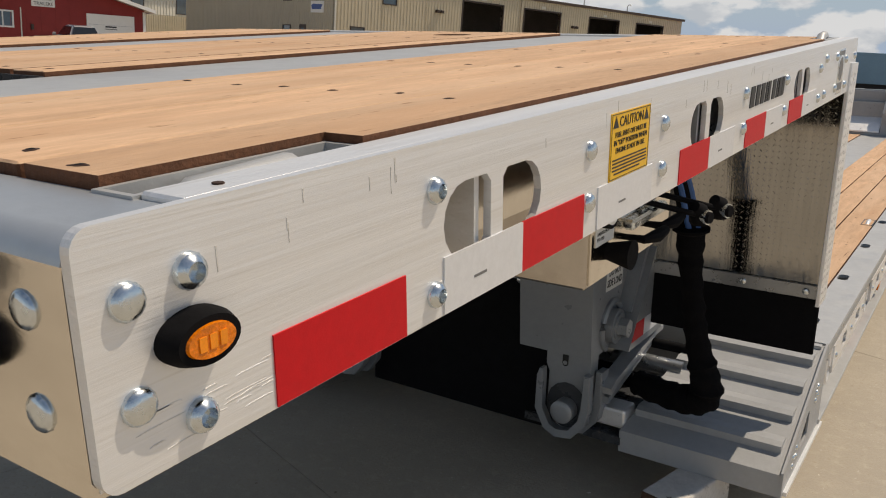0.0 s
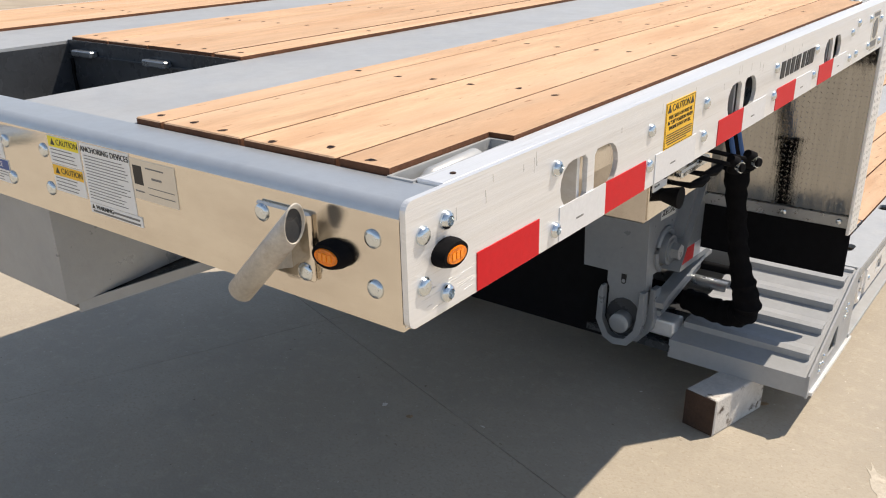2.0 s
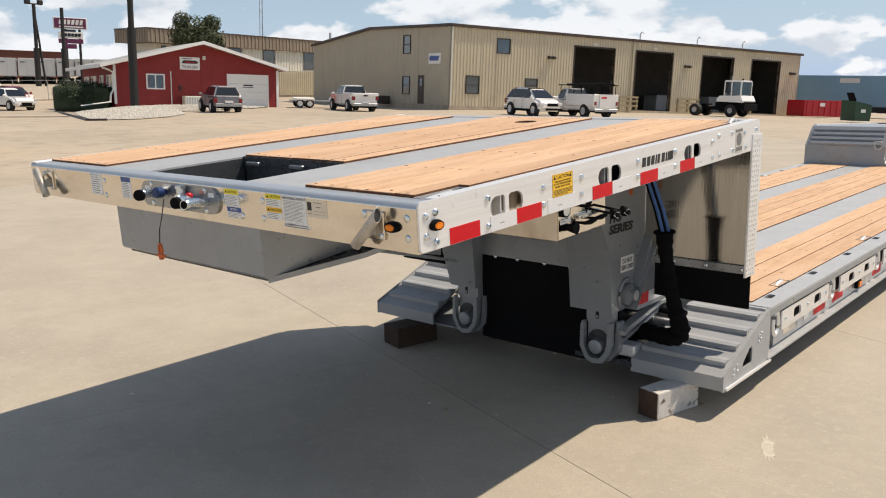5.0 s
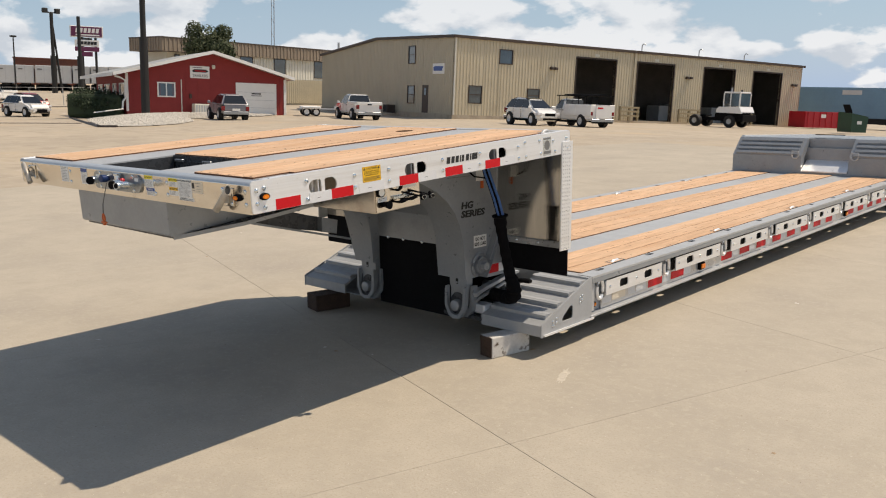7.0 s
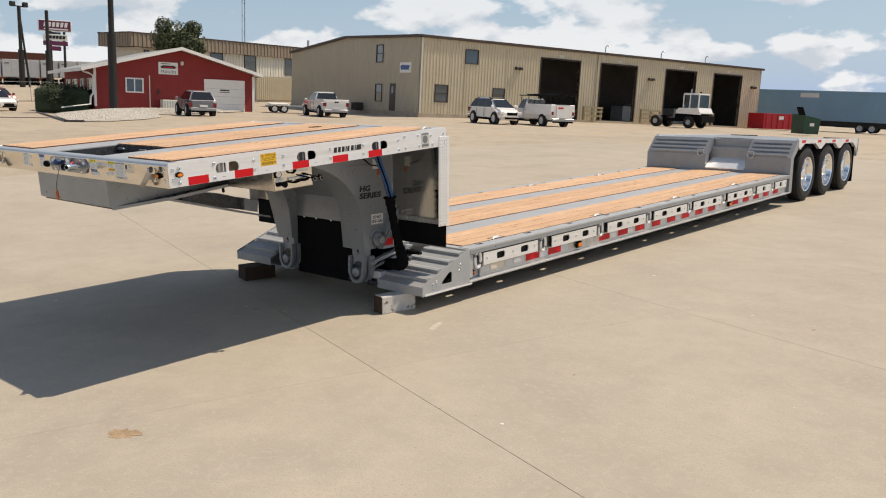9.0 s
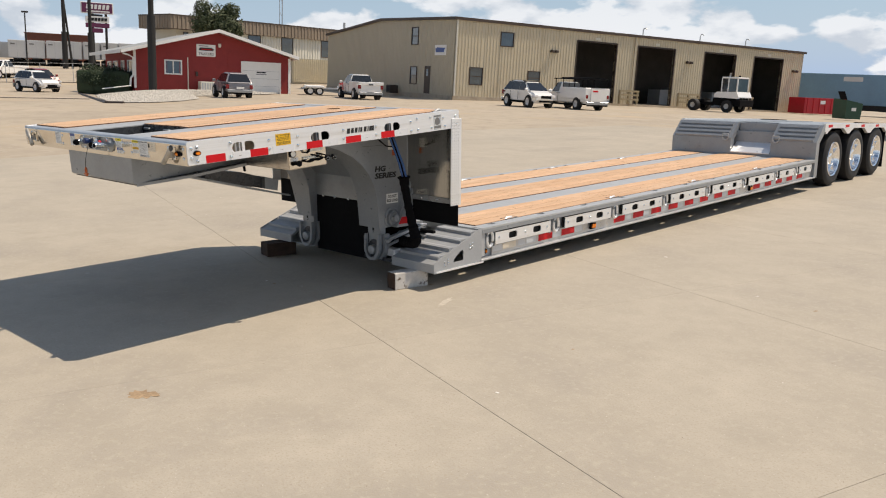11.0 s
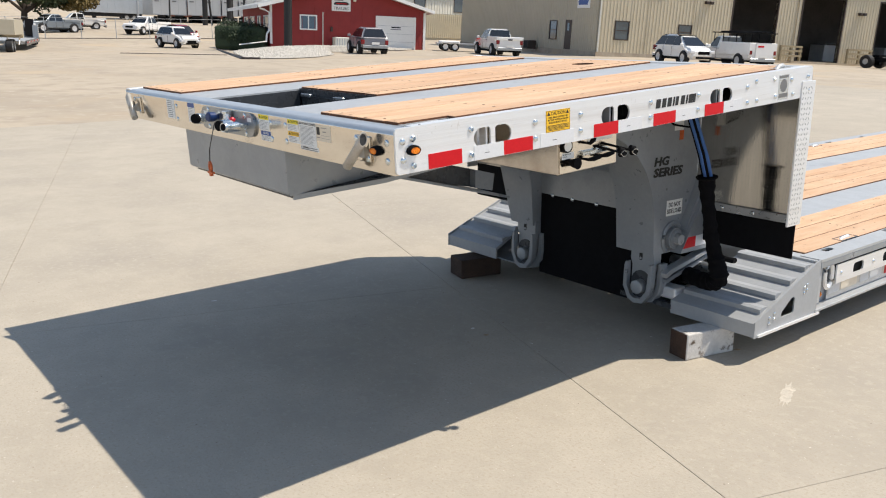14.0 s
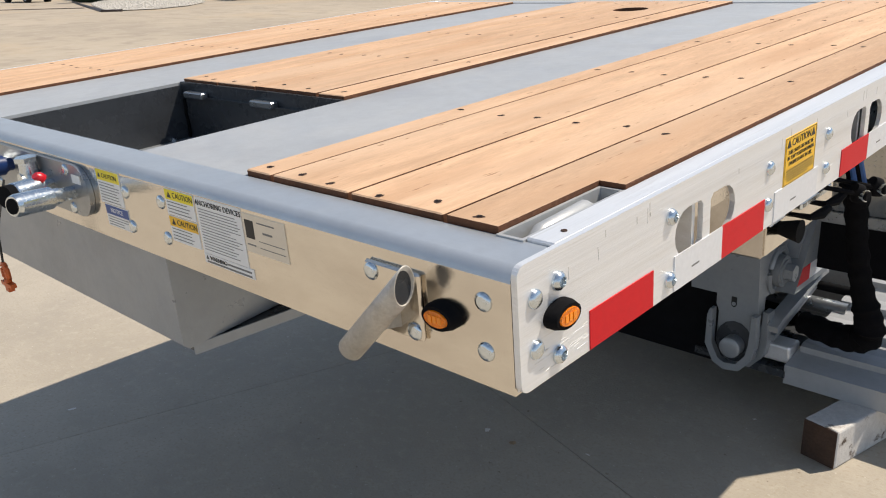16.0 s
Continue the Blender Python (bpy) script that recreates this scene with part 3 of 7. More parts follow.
# decals on the front beam
def lines(x0, x1, y0, y1, n, seed):
    rr = random.Random(seed)
    st = (y1 - y0) / n
    return [(x0, x0 + (x1 - x0) * rr.uniform(0.72, 1.0), y1 - st * (i + 0.5), st * 0.24) for i in range(n)]


def warn_tri(parent, x, y, s, ink=INK):
    part("warning_sign", PR([(x - s, y - s * 0.8), (x + s, y - s * 0.8), (x, y + s * 0.9)], 0.0002, 0.0014, "z"), ink, parent)


a = decal(front, "caution_decal", -0.965, -0.877, -0.085, -0.021, DECAL_WHITE, FRONT, "white caution sticker with a bright yellow heading")
part("heading", B(-0.964, -0.878, -0.042, -0.022, 0.0002, 0.0013), DECAL_BRIGHT, a)
writing("CAUTION", 0.0125, INK, a, Matrix.Translation((-0.943, -0.0365, 0.0011)))
warn_tri(a, -0.953, -0.032, 0.006)
bars(a, None, lines(-0.96, -0.882, -0.083, -0.044, 7, 1))
b = decal(front, "notice_decal", -0.955, -0.868, -0.128, -0.087, DECAL_WHITE, FRONT, "white notice sticker with a blue heading")
part("heading", B(-0.954, -0.869, -0.105, -0.088, 0.0002, 0.0013), DECAL_BLUE, b)
writing("NOTICE", 0.0125, DECAL_WHITE, b, Matrix.Translation((-0.9115, -0.1005, 0.0011)), align="CENTER")
bars(b, None, lines(-0.95, -0.874, -0.127, -0.107, 4, 2))
for y0, sd in ((-0.066, 3), (-0.112, 4)):
    c = decal(front, "caution_decal", -0.721, -0.634, y0, y0 + 0.044, DECAL_WHITE, FRONT, "white caution sticker with a yellow heading")
    part("heading", B(-0.720, -0.635, y0 + 0.026, y0 + 0.043, 0.0002, 0.0013), DECAL_BRIGHT if sd == 3 else DECAL_YELLOW, c)
    writing("CAUTION", 0.0135, INK, c, Matrix.Translation((-0.6965, y0 + 0.0305, 0.0011)))
    warn_tri(c, -0.707, y0 + 0.0345, 0.0065)
    bars(c, None, lines(-0.716, -0.639, y0 + 0.002, y0 + 0.025, 4, sd))
an = decal(front, "anchoring_decal", -0.628, -0.505, -0.1135, -0.022, DECAL_WHITE, FRONT, "white sticker listing anchoring devices")
writing("ANCHORING DEVICES", 0.0122, INK, an, Matrix.Translation((-0.5665, -0.0345, 0.0011)), align="CENTER")
bars(an, None, lines(-0.622, -0.511, -0.109, -0.038, 15, 5))
wn = decal(front, "warning_decal", -0.628, -0.494, -0.1305, -0.1145, DECAL_WHITE, FRONT, "white warning sticker strip")
writing("WARNING", 0.0095, INK, wn, Matrix.Translation((-0.612, -0.1235, 0.0011)))
warn_tri(wn, -0.620, -0.1205, 0.004)
bars(wn, None, [(-0.565, -0.5, -0.1205, 0.003), (-0.622, -0.5, -0.1275, 0.003)])
cd = decal(front, "data_card", -0.502, -0.400, -0.085, -0.026, DECAL_CLEAR, FRONT, "cream data card with a dark emblem")
part("emblem", B(-0.497, -0.476, -0.063, -0.035, 0.0002, 0.0013), INK, cd)
bars(cd, None, [(-0.466, -0.425, -0.036, 0.002), (-0.455, -0.432, -0.05, 0.003), (-0.466, -0.406, -0.064, 0.001), (-0.466, -0.406, -0.074, 0.001), (-0.497, -0.476, -0.073, 0.002)])
for x0, x1, hd in ((-1.985, -1.885, None), (-1.715, -1.635, DECAL_BLUE)):
    c = decal(front, "notice_decal", x0, x1, -0.115, -0.022, DECAL_WHITE, FRONT, "white sticker with small print")
    if hd:
        part("heading", B(x0 + 0.001, x1 - 0.001, -0.044, -0.023, 0.0002, 0.0013), hd, c)
    bars(c, None, lines(x0 + 0.006, x1 - 0.006, -0.112, -0.046 if hd else -0.024, 9, 7))

# coupling plate with hose fittings
cp = part("coupling_plate", PR(slot(-1.265, -0.075, 0.272, 0.05, 10), 0.0005, 0.010, "z"), STEEL, front, "dull steel plate with hose couplings", FRONT, smooth=True)
for x, w in ((-1.075, -0.038), (-1.45, -0.038), (-1.075, -0.113), (-1.45, -0.113)):
    linked("bolt", FB, None, cp, m=Matrix.Translation((x, w, 0.0100)) @ Matrix.Rotation(radians(-90), 4, "X"))
def fitting(parent, base, tip, r, mat, label, cap=None):
    base, tip = Vector(base), Vector(tip)
    d = (tip - base).normalized()
    L = (tip - base).length
    bm = cyl(bmesh.new(), base, base + d * L * 0.28, r * 0.62, n=6)
    cyl(bm, base + d * L * 0.28, base + d * L * 0.42, r * 0.75, n=20)
    cyl(bm, base + d * L * 0.42, tip - d * L * 0.06, r, n=24)
    cyl(bm, tip - d * L * 0.06, tip, r, r * 0.86, n=24)
    f = part("hose_coupling", bm, mat, parent, label, FRONT.inverted() @ Matrix.Identity(4), smooth=True)
    if cap:
        k = 0.94 if r > 0.0215 else 0.68
        part("socket", C(tip - d * 0.004, tip + d * (0.014 if k > 0.9 else 0.0015), r * k, n=20), cap, f, smooth=True)
    return f


fitting(cp, (-1.06, -0.01, -0.080), (-1.020, -0.135, -0.066), 0.021, ZINC, "large silver quick coupling", RUBBER)
fitting(cp, (-1.15, -0.01, -0.078), (-1.122, -0.10, -0.072), 0.023, ZINC, "silver coupling with a black cap", RUBBER)
fitting(cp, (-1.348, -0.01, -0.062), (-1.338, -0.062, -0.056), 0.021, BLUE_CAP, "coupling with a blue cap", BLUE_CAP)
fitting(cp, (-1.468, -0.01, -0.078), (-1.418, -0.082, -0.068), 0.023, ZINC, "silver coupling with a black cap", RUBBER)
ear = part("coupling_ear", PR(rounded(-1.192, -1.160, -0.112, -0.072, 0.008, 3), 0.052, 0.060, "z"), ZINC, cp, "drilled ear of a coupling")
for w in (-0.102, -0.083):
    part("ear_hole", C((-1.176, w, 0.0595), (-1.176, w, 0.0612), 0.0045, n=10), HOLE, ear)
part("valve_cap", dome(bmesh.new(), (-1.135, -0.060, 0.036), (0.1, 0.7, 0.6), 0.013, 0.018), RED_CAP, cp, "red dust cap", smooth=True)
bm = cyl(bmesh.new(), (-1.205, -0.085, 0.03), (-1.205, -0.034, 0.03), 0.021, 0.017, n=16)
cyl(bm, (-1.205, -0.034, 0.03), (-1.205, -0.024, 0.03), 0.023, n=6)
cyl(bm, (-1.205, -0.07, 0.01), (-1.205, -0.07, 0.05), 0.016, n=14)
part("elbow", bm, ZINC, cp, "silver pipe elbow", smooth=True)
part("tag", B(-1.052, -1.017, -0.060, -0.043, 0.0102, 0.0115), DECAL_WHITE, cp, "small white tag")
part("tag", B(-1.50, -1.46, -0.062, -0.044, 0.0102, 0.0115), DECAL_WHITE, cp, "small white tag")
lan = part("lanyard", SW([(-1.300, -0.05, -0.08), (-1.270, -0.085, -0.14), (-1.282, -0.095, -0.19), (-1.289, -0.098, -0.246)], 0.0025, 6), INK, front, "thin wire lanyard")
bm = SW([(-1.289 + 0.010 * math.cos(t), -0.098, -0.268 + 0.021 * math.sin(t)) for t in np.linspace(0, 2 * math.pi, 15)[:-1]], 0.006, 6, closed=True)
box(bm, -1.315, -1.263, -0.104, -0.092, -0.297, -0.288)
box(bm, -1.298, -1.280, -0.104, -0.092, -0.308, -0.297)
part("gladhand_seal", bm, ORANGE, lan, "orange plastic cap hanging on a wire", smooth=True)

# gooseneck deck
ST, EN = 0.078, 2.50
gp("deck_strip", B(-0.932, -0.602, ST, LEN, -0.016, -0.0055), STRIP)
gp("deck_strip", B(-1.988, -1.618, ST, LEN, -0.016, -0.0055), STRIP)
gp("rear_beam", B(-WID + 0.05, -0.05, EN + 0.003, LEN, -0.15, -0.001, bevel=0.004), STRIP)
# support rails coloured dark to deepen the shade below the gooseneck
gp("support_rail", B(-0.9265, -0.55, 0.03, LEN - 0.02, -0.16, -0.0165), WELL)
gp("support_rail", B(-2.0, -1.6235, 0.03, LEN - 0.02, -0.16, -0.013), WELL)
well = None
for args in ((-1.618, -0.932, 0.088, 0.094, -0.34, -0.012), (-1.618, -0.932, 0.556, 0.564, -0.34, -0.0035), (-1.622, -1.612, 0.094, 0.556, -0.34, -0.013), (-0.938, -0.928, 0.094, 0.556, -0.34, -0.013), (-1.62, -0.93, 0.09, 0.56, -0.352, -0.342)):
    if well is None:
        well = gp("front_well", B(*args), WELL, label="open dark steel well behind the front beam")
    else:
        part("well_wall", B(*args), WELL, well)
for x in (-1.525, -1.215):
    part("weld_tab", B(x - 0.045, x + 0.045, 0.532, 0.5555, -0.040, -0.024, bevel=0.003), STEEL, well)
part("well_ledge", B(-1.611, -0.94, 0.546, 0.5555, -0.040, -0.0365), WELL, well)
part("weld_line", SW([(-1.606 + 0.003 * math.sin(k * 2.1), 0.552, -0.05 - 0.02 * k) for k in range(9)], 0.004, 6), RUBBER, well)
linked("bolt", bolt_mesh("bolt", (1, -0.4, 0), 0.010, 0.016), None, well, m=Matrix.Translation((-1.611, 0.50, -0.155)))
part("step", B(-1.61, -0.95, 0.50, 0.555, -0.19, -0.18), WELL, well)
part("weld_bead", dome(bmesh.new(), (-1.17, 0.095, -0.07), (0, 1, 0), 0.03, 0.02), ALU, well)

rngb = random.Random(4)


def board(x0, x1, u0, u1, top=0.004, thick=0.034, parent=None, hole=None, z=0.0):
    bm = bmesh.new()
    if hole:
        bm.free()
        bm = pierced([(x0, u0), (x1, u0), (x1, u1), (x0, u1)], [ring_pts(hole[0], hole[1], 0.065, 0.065, 24)[::-1]], top - thick, top, "z")
    else:
        box(bm, x0, x1, u0, u1, top - thick, top, bevel=0.0018)
    bm.normal_update()
    for f in bm.faces:
        f.material_index = 1 if abs(f.normal.z) < 0.35 else 0
    return bm


SCREWS = []
rk = random.Random(17)
for variant in range(5):
    # a ragged countersink with the dark screw head in it
    me = bpy.data.meshes.new("screw_hole")
    bm = bmesh.new()
    c0 = [bm.verts.new((0.0088 * rk.uniform(0.55, 1.15) * math.cos(t), 0.0072 * rk.uniform(0.55, 1.15) * math.sin(t), 0.0002)) for t in np.linspace(0, 2 * math.pi, 15)[:-1]]
    c1 = [bm.verts.new((0.0035 * math.cos(t), 0.003 * math.sin(t), 0.0008)) for t in np.linspace(0, 2 * math.pi, 15)[:-1]]
    for j in range(14):
        bm.faces.new((c0[j], c0[(j + 1) % 14], c1[(j + 1) % 14], c1[j]))
    head = bm.faces.new(c1)
    head.material_index = 1
    bm.to_mesh(me)
    bm.free()
    me.materials.append(HOLE)
    me.materials.append(RUBBER)
    SCREWS.append(me)


def screws(parent, x0, x1, rows, top, first=None):
    for u in rows:
        xs_ = [x0 + 0.3 * (x1 - x0), x0 + 0.72 * (x1 - x0)] if x1 - x0 > 0.12 else [(x0 + x1) / 2]
        for x in xs_:
            linked("screw_hole", rngb.choice(SCREWS), None, parent, m=Matrix.Translation((x + rngb.uniform(-.012, .012), u + rngb.uniform(-.012, .012), top)) @ Matrix.Rotation(rngb.uniform(0, 3), 4, "Z"))


GROWS = (0.103, 0.565, 1.03, 1.495, 1.96, 2.43)
for x0, x1, u0 in ((-0.600, -0.5395, ST + 0.003), (-0.5315, -0.3595, ST + 0.003), (-0.3515, -0.1795, ST + 0.003)):
    o = gp("deck_board", board(x0, x1, u0, EN), [WOOD, WOOD_END])
    screws(o, x0, x1, GROWS, 0.004)
# the outer board is notched round the ring pockets
bm = prism(bmesh.new(), [(-0.1715, ST + 0.003), (-0.090, ST + 0.003), (-0.090, 0.292), (-0.050, 0.292), (-0.050, 2.33), (-0.090, 2.33), (-0.090, EN), (-0.1715, EN)], -0.030, 0.004, "z")
bmesh.ops.recalc_face_normals(bm, faces=bm.faces[:])
bm.normal_update()
for f in bm.faces:
    f.material_index = 1 if abs(f.normal.z) < 0.35 else 0
o = gp("deck_board", bm, [WOOD, WOOD_END])
screws(o, -0.172, -0.098, GROWS, 0.004)
for x0, x1 in ((-1.615, -1.451), (-1.443, -1.281), (-1.273, -1.033), (-1.025, -0.935)):
    o = gp("deck_board", board(x0, x1, 0.567, EN, hole=(-1.203, 2.215) if x0 == -1.273 else None), [WOOD, WOOD_END])
    screws(o, x0, x1, (0.60, 1.03, 1.495, 1.96, 2.43), 0.004)
for x0, x1 in ((-2.538, -2.458), (-2.450, -2.303), (-2.295, -2.148), (-2.140, -1.991)):
    o = gp("deck_board", board(x0, x1, ST + 0.003, EN), [WOOD, WOOD_END])
    screws(o, x0, x1, GROWS, 0.004)
# underside sheet, darkened in colour for the same shade
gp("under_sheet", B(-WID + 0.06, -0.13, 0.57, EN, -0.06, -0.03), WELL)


def ring_pocket(x0, x1, y0, y1, top, raised=0.0, m=None, mat=None, ring=None):
    """A steel pocket let into the deck with a lashing ring in it."""
    bm = bmesh.new()
    t = 0.005
    for args in ((x0, x1, y0, y0 + t, top - 0.07, top), (x0, x1, y1 - t, y1, top - 0.07, top), (x0, x0 + t, y0 + t, y1 - t, top - 0.07, top), (x1 - t, x1, y0 + t, y1 - t, top - 0.07, top), (x0, x1, y0, y1, top - 0.075, top - 0.0702)):
        box(bm, *args)
    p = part("ring_pocket", bm, mat or STRIP, trailer, "steel pocket with a lashing ring", m)
    cx, ya, yb = (x0 + x1) / 2, y0 + 0.025, y1 - 0.035
    pts = [(cx, ya, top - 0.055), (cx, ya + 0.012, top - 0.028 + raised), (cx, ya + 0.035, top - 0.013 + raised), (cx, yb - 0.03, top - 0.010 + raised), (cx, yb - 0.008, top - 0.024 + raised), (cx, yb, top - 0.055)]
    part("lashing_ring", SW(pts, 0.0125, 10), ring or mat or STRIP, p, smooth=True)
    return p


ring_pocket(-0.0885, -0.0485, ST - 0.004, 0.290, -0.003, m=GN)
ring_pocket(-0.0885, -0.0485, 2.333, 2.49, 0.003, raised=0.018, m=GN)
part("drain_slot", PR(slot(-0.024, 0.118, 0.004, 0.004, 5), -0.0006, 0.0006, "z"), HOLE, trailer, "", GN)

# kingpin box under the front
kb = gp("kingpin_box", PR([(0.012, -0.158), (0.012, -0.335), (0.022, -0.345), (1.55, -0.262), (1.55, -0.158)], -1.805, -0.790), GREY, label="grey painted kingpin box under the gooseneck")
bm = PR([(-0.80, 0.035), (-0.70, 0.42), (-0.70, 1.6), (-1.86, 1.6), (-1.86, 0.42), (-1.775, 0.035)], -0.011, 0.0, "z")
for v in bm.verts:
    v.co.z += -0.3455 + 0.0571 * (v.co.y - 0.06)
# plate coloured dark for the shade beneath; only its edge stays grey
kp = part("kingpin_plate", bm, WELL, kb)
bm = PR([(-0.80, 0.035), (-0.70, 0.42), (-0.70, 1.6), (-0.696, 1.6), (-0.696, 0.42), (-0.796, 0.035)], -0.018, 0.003, "z")
for v in bm.verts:
    v.co.z += -0.3455 + 0.0571 * (v.co.y - 0.06)
part("plate_edge", bm, GREY, kb)

# pads and flap trays under the far side
tr = part("mud_tray", PR([(1.0, 0.965), (1.88, 0.743), (1.88, 0.728), (1.0, 0.95)], -1.98, -1.45), GREY, trailer, "sheet metal tray under the gooseneck")
# one box in two colours: dark for its shaded part, grey for the lit end
part("tray_box", PR([(1.02, 0.962), (1.06, 1.03), (1.39, 0.985), (1.60, 0.927), (1.60, 0.826), (1.398, 0.862)], -1.94, -1.50), WELL, tr, "box on the tray, coloured dark for its shaded part")
part("tray_edge", PR([(1.60, 0.824), (1.60, 0.932), (1.749, 0.894), (1.736, 0.794)], -1.95, -1.45), GREY, tr)
part("tray_rod", C((-1.46, 1.40, 1.0), (-1.40, 1.32, 1.25), 0.012, n=8), RUBBER, tr)

# ---- trailer: neck, legs and headboard ----
def arm(x0, x1, inner):
    prof = [(1.40, 1.36), (1.40, 1.31), (1.60, 1.27), (1.80, 1.205), (1.94, 1.14), (2.05, 1.06), (2.13, 0.97), (2.185, 0.87), (2.22, 0.75), (2.245, 0.475), (2.66, 0.475), (2.69, 1.38)]
    a = part("neck_arm", PR(prof, x0, x1), GREY, trailer, "grey painted neck arm of welded plate", smooth=True)
    return a


near_arm = arm(-0.905, -0.635, -0.9)
far_arm = arm(-1.88, -1.61, -1.60)
for v in far_arm.data.vertices:
    if v.co.z < 0.5 and v.co.x < -1.8:
        v.co.x += 0.065
part("neck_cross_plate", PR([(1.5, 1.34), (1.5, 1.30), (1.75, 1.24), (2.1, 1.10), (2.31, 0.9), (2.31, 0.69), (2.35, 0.69), (2.35, 1.34)], -1.61, -0.905), GREY, trailer, smooth=True)
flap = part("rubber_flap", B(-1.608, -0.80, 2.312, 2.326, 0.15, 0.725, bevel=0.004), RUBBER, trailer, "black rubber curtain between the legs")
for x in (-1.50, -1.33, -1.13, -0.95):
    linked("bolt", bolt_mesh("bolt", (0, -1, 0), 0.014, 0.012), None, flap, m=Matrix.Translation((x, 2.312, 0.688)))
# made-up black sheet standing in for the dark space behind the neck
part("rear_shade_sheet", B(-1.95, -0.66, 2.745, 2.755, 0.17, 1.35), RUBBER, trailer, "added black sheet that darkens the space behind the neck")


def foot(cx):
    """The open hook at the bottom of a leg, with the coupling pin lying in it."""
    leg = part("leg", PR([(cx - 0.083, 0.50), (cx - 0.083, 0.425), (cx - 0.070, 0.395), (cx - 0.070, 0.30)] + ring_pts(cx, 0.285, 0.066, 0.072, 9, math.pi * 1.05, math.pi * 1.95) + [(cx + 0.075, 0.30), (cx + 0.082, 0.40), (cx + 0.082, 0.50)], 2.262, 2.325, "y"), GREY, trailer, "grey leg plate above an open hook")
    outer = [(-0.092, 0.412), (-0.101, 0.385), (-0.103, 0.262), (-0.066, 0.192), (-0.022, 0.171), (0.040, 0.180), (0.090, 0.240), (0.099, 0.300), (0.096, 0.420)]
    inner = [(0.073, 0.420), (0.075, 0.300), (0.066, 0.252), (0.030, 0.205), (-0.018, 0.198), (-0.048, 0.212), (-0.078, 0.270), (-0.078, 0.375), (-0.080, 0.412)]
    for dx, y0, y1, nm in ((0.0, 2.222, 2.258, "hook"), (0.018, 2.285, 2.345, "rear_hook")):
        bm = PR([(cx + dx + x, z) for x, z in outer + inner], y0, y1, "y")
        bmesh.ops.bevel(bm, geom=[e for e in bm.edges if abs(e.verts[0].co.y - e.verts[1].co.y) < 1e-5 and e.verts[0].co.y < y0 + 1e-4], offset=0.004, segments=2, affect="EDGES")
        part(nm, bm, GREY, leg, "rounded open hook of thick plate", smooth=True)
    # thin dark disc drawn as the shade inside the hook
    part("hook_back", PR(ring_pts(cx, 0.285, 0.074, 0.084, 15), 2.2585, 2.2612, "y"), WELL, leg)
    part("pin", dome(C((cx + 0.004, 2.215, 0.275), (cx + 0.004, 2.30, 0.275), 0.041, n=20), (cx + 0.004, 2.215, 0.275), (0, -1, 0), 0.041, 0.012, 20), GREY, leg, "rounded end of the coupling pin", smooth=True)
    sl = part("slot", PR(slot(0, 0, 0.026, 0.0105, 5), 2.2590, 2.2632, "y"), DARK, leg, "", Matrix.Translation((cx - 0.012, 0, 0.452)) @ Matrix.Rotation(radians(90), 4, "Y"))
    part("slot_pin", C((cx - 0.012, 2.257, 0.440), (cx - 0.012, 2.2635, 0.440), 0.008, n=10), GREY, leg)


foot(-0.722)
foot(-1.685)
# side of the near arm: pivot, stiffener and decals
ARM = Matrix.Translation((-0.635, 0, 0)) @ SIDE
pv = part("pivot_boss", C((-0.637, 2.40, 0.56), (-0.605, 2.40, 0.56), 0.062, n=24), GREY, near_arm, smooth=True)
part("pivot_bolt", C((-0.605, 2.40, 0.56), (-0.565, 2.40, 0.56), 0.034, n=6), GREY, pv)
part("pivot_washer", C((-0.6049, 2.40, 0.56), (-0.598, 2.40, 0.56), 0.048, n=24), GREY, pv)
part("pivot_collar", SW([(-0.633, 2.40 + 0.085 * math.cos(t), 0.56 + 0.085 * math.sin(t)) for t in np.linspace(0.6, 4.2, 14)], 0.014, 6), GREY, near_arm, smooth=True)
part("stiffener", PR([(2.46, 0.60), (2.63, 0.93), (2.66, 0.95), (2.52, 0.56)], -0.637, -0.585), GREY, near_arm)
part("arm_wing", PR([(2.395, 0.477), (2.735, 0.477), (2.735, 0.975), (2.70, 0.975)], -0.640, -0.560), GREY, near_arm)
part("reflective_tape", PR([(2.415, 0.503), (2.530, 0.503), (2.530, 0.566), (2.456, 0.566)], -0.5605, -0.5585), TAPE_RED, near_arm)
part("reflective_tape", B(-0.5605, -0.5587, 2.5305, 2.69, 0.503, 0.566), TAPE_WHITE, near_arm)
dn = decal(near_arm, "warning_decal", 2.335, 2.480, 0.693, 0.783, DECAL_WHITE, ARM, "white sticker with black lettering")
for i, line in enumerate(("DO NOT", "SIDE LOAD")):
    writing(line, 0.036, INK, dn, Matrix.Translation((2.4075, 0.744 - 0.037 * i, 0.0011)), align="CENTER", squeeze=0.74, bold=0.02)
for i, (line, w) in enumerate((("HG", 1.35), ("SERIES", 1.42))):
    writing(line, 0.066, INK, near_arm, ARM @ Matrix.Translation((2.195, 0.994 - 0.062 * i, 0.0005)), depth=0.0014, squeeze=w, slant=0.18, name="series_lettering", bold=0.04)
part("hose_tag", B(-0.6365, -0.6325, 2.36, 2.44, 1.18, 1.265), DECAL_WHITE, near_arm, "small white tag")
part("hose_tag", B(-0.6365, -0.6328, 2.41, 2.445, 1.125, 1.178), ORANGE, near_arm, "small orange tag")
part("seam", B(-0.6355, -0.6335, 2.05, 2.30, 1.222, 1.226), INK_GREY, near_arm)

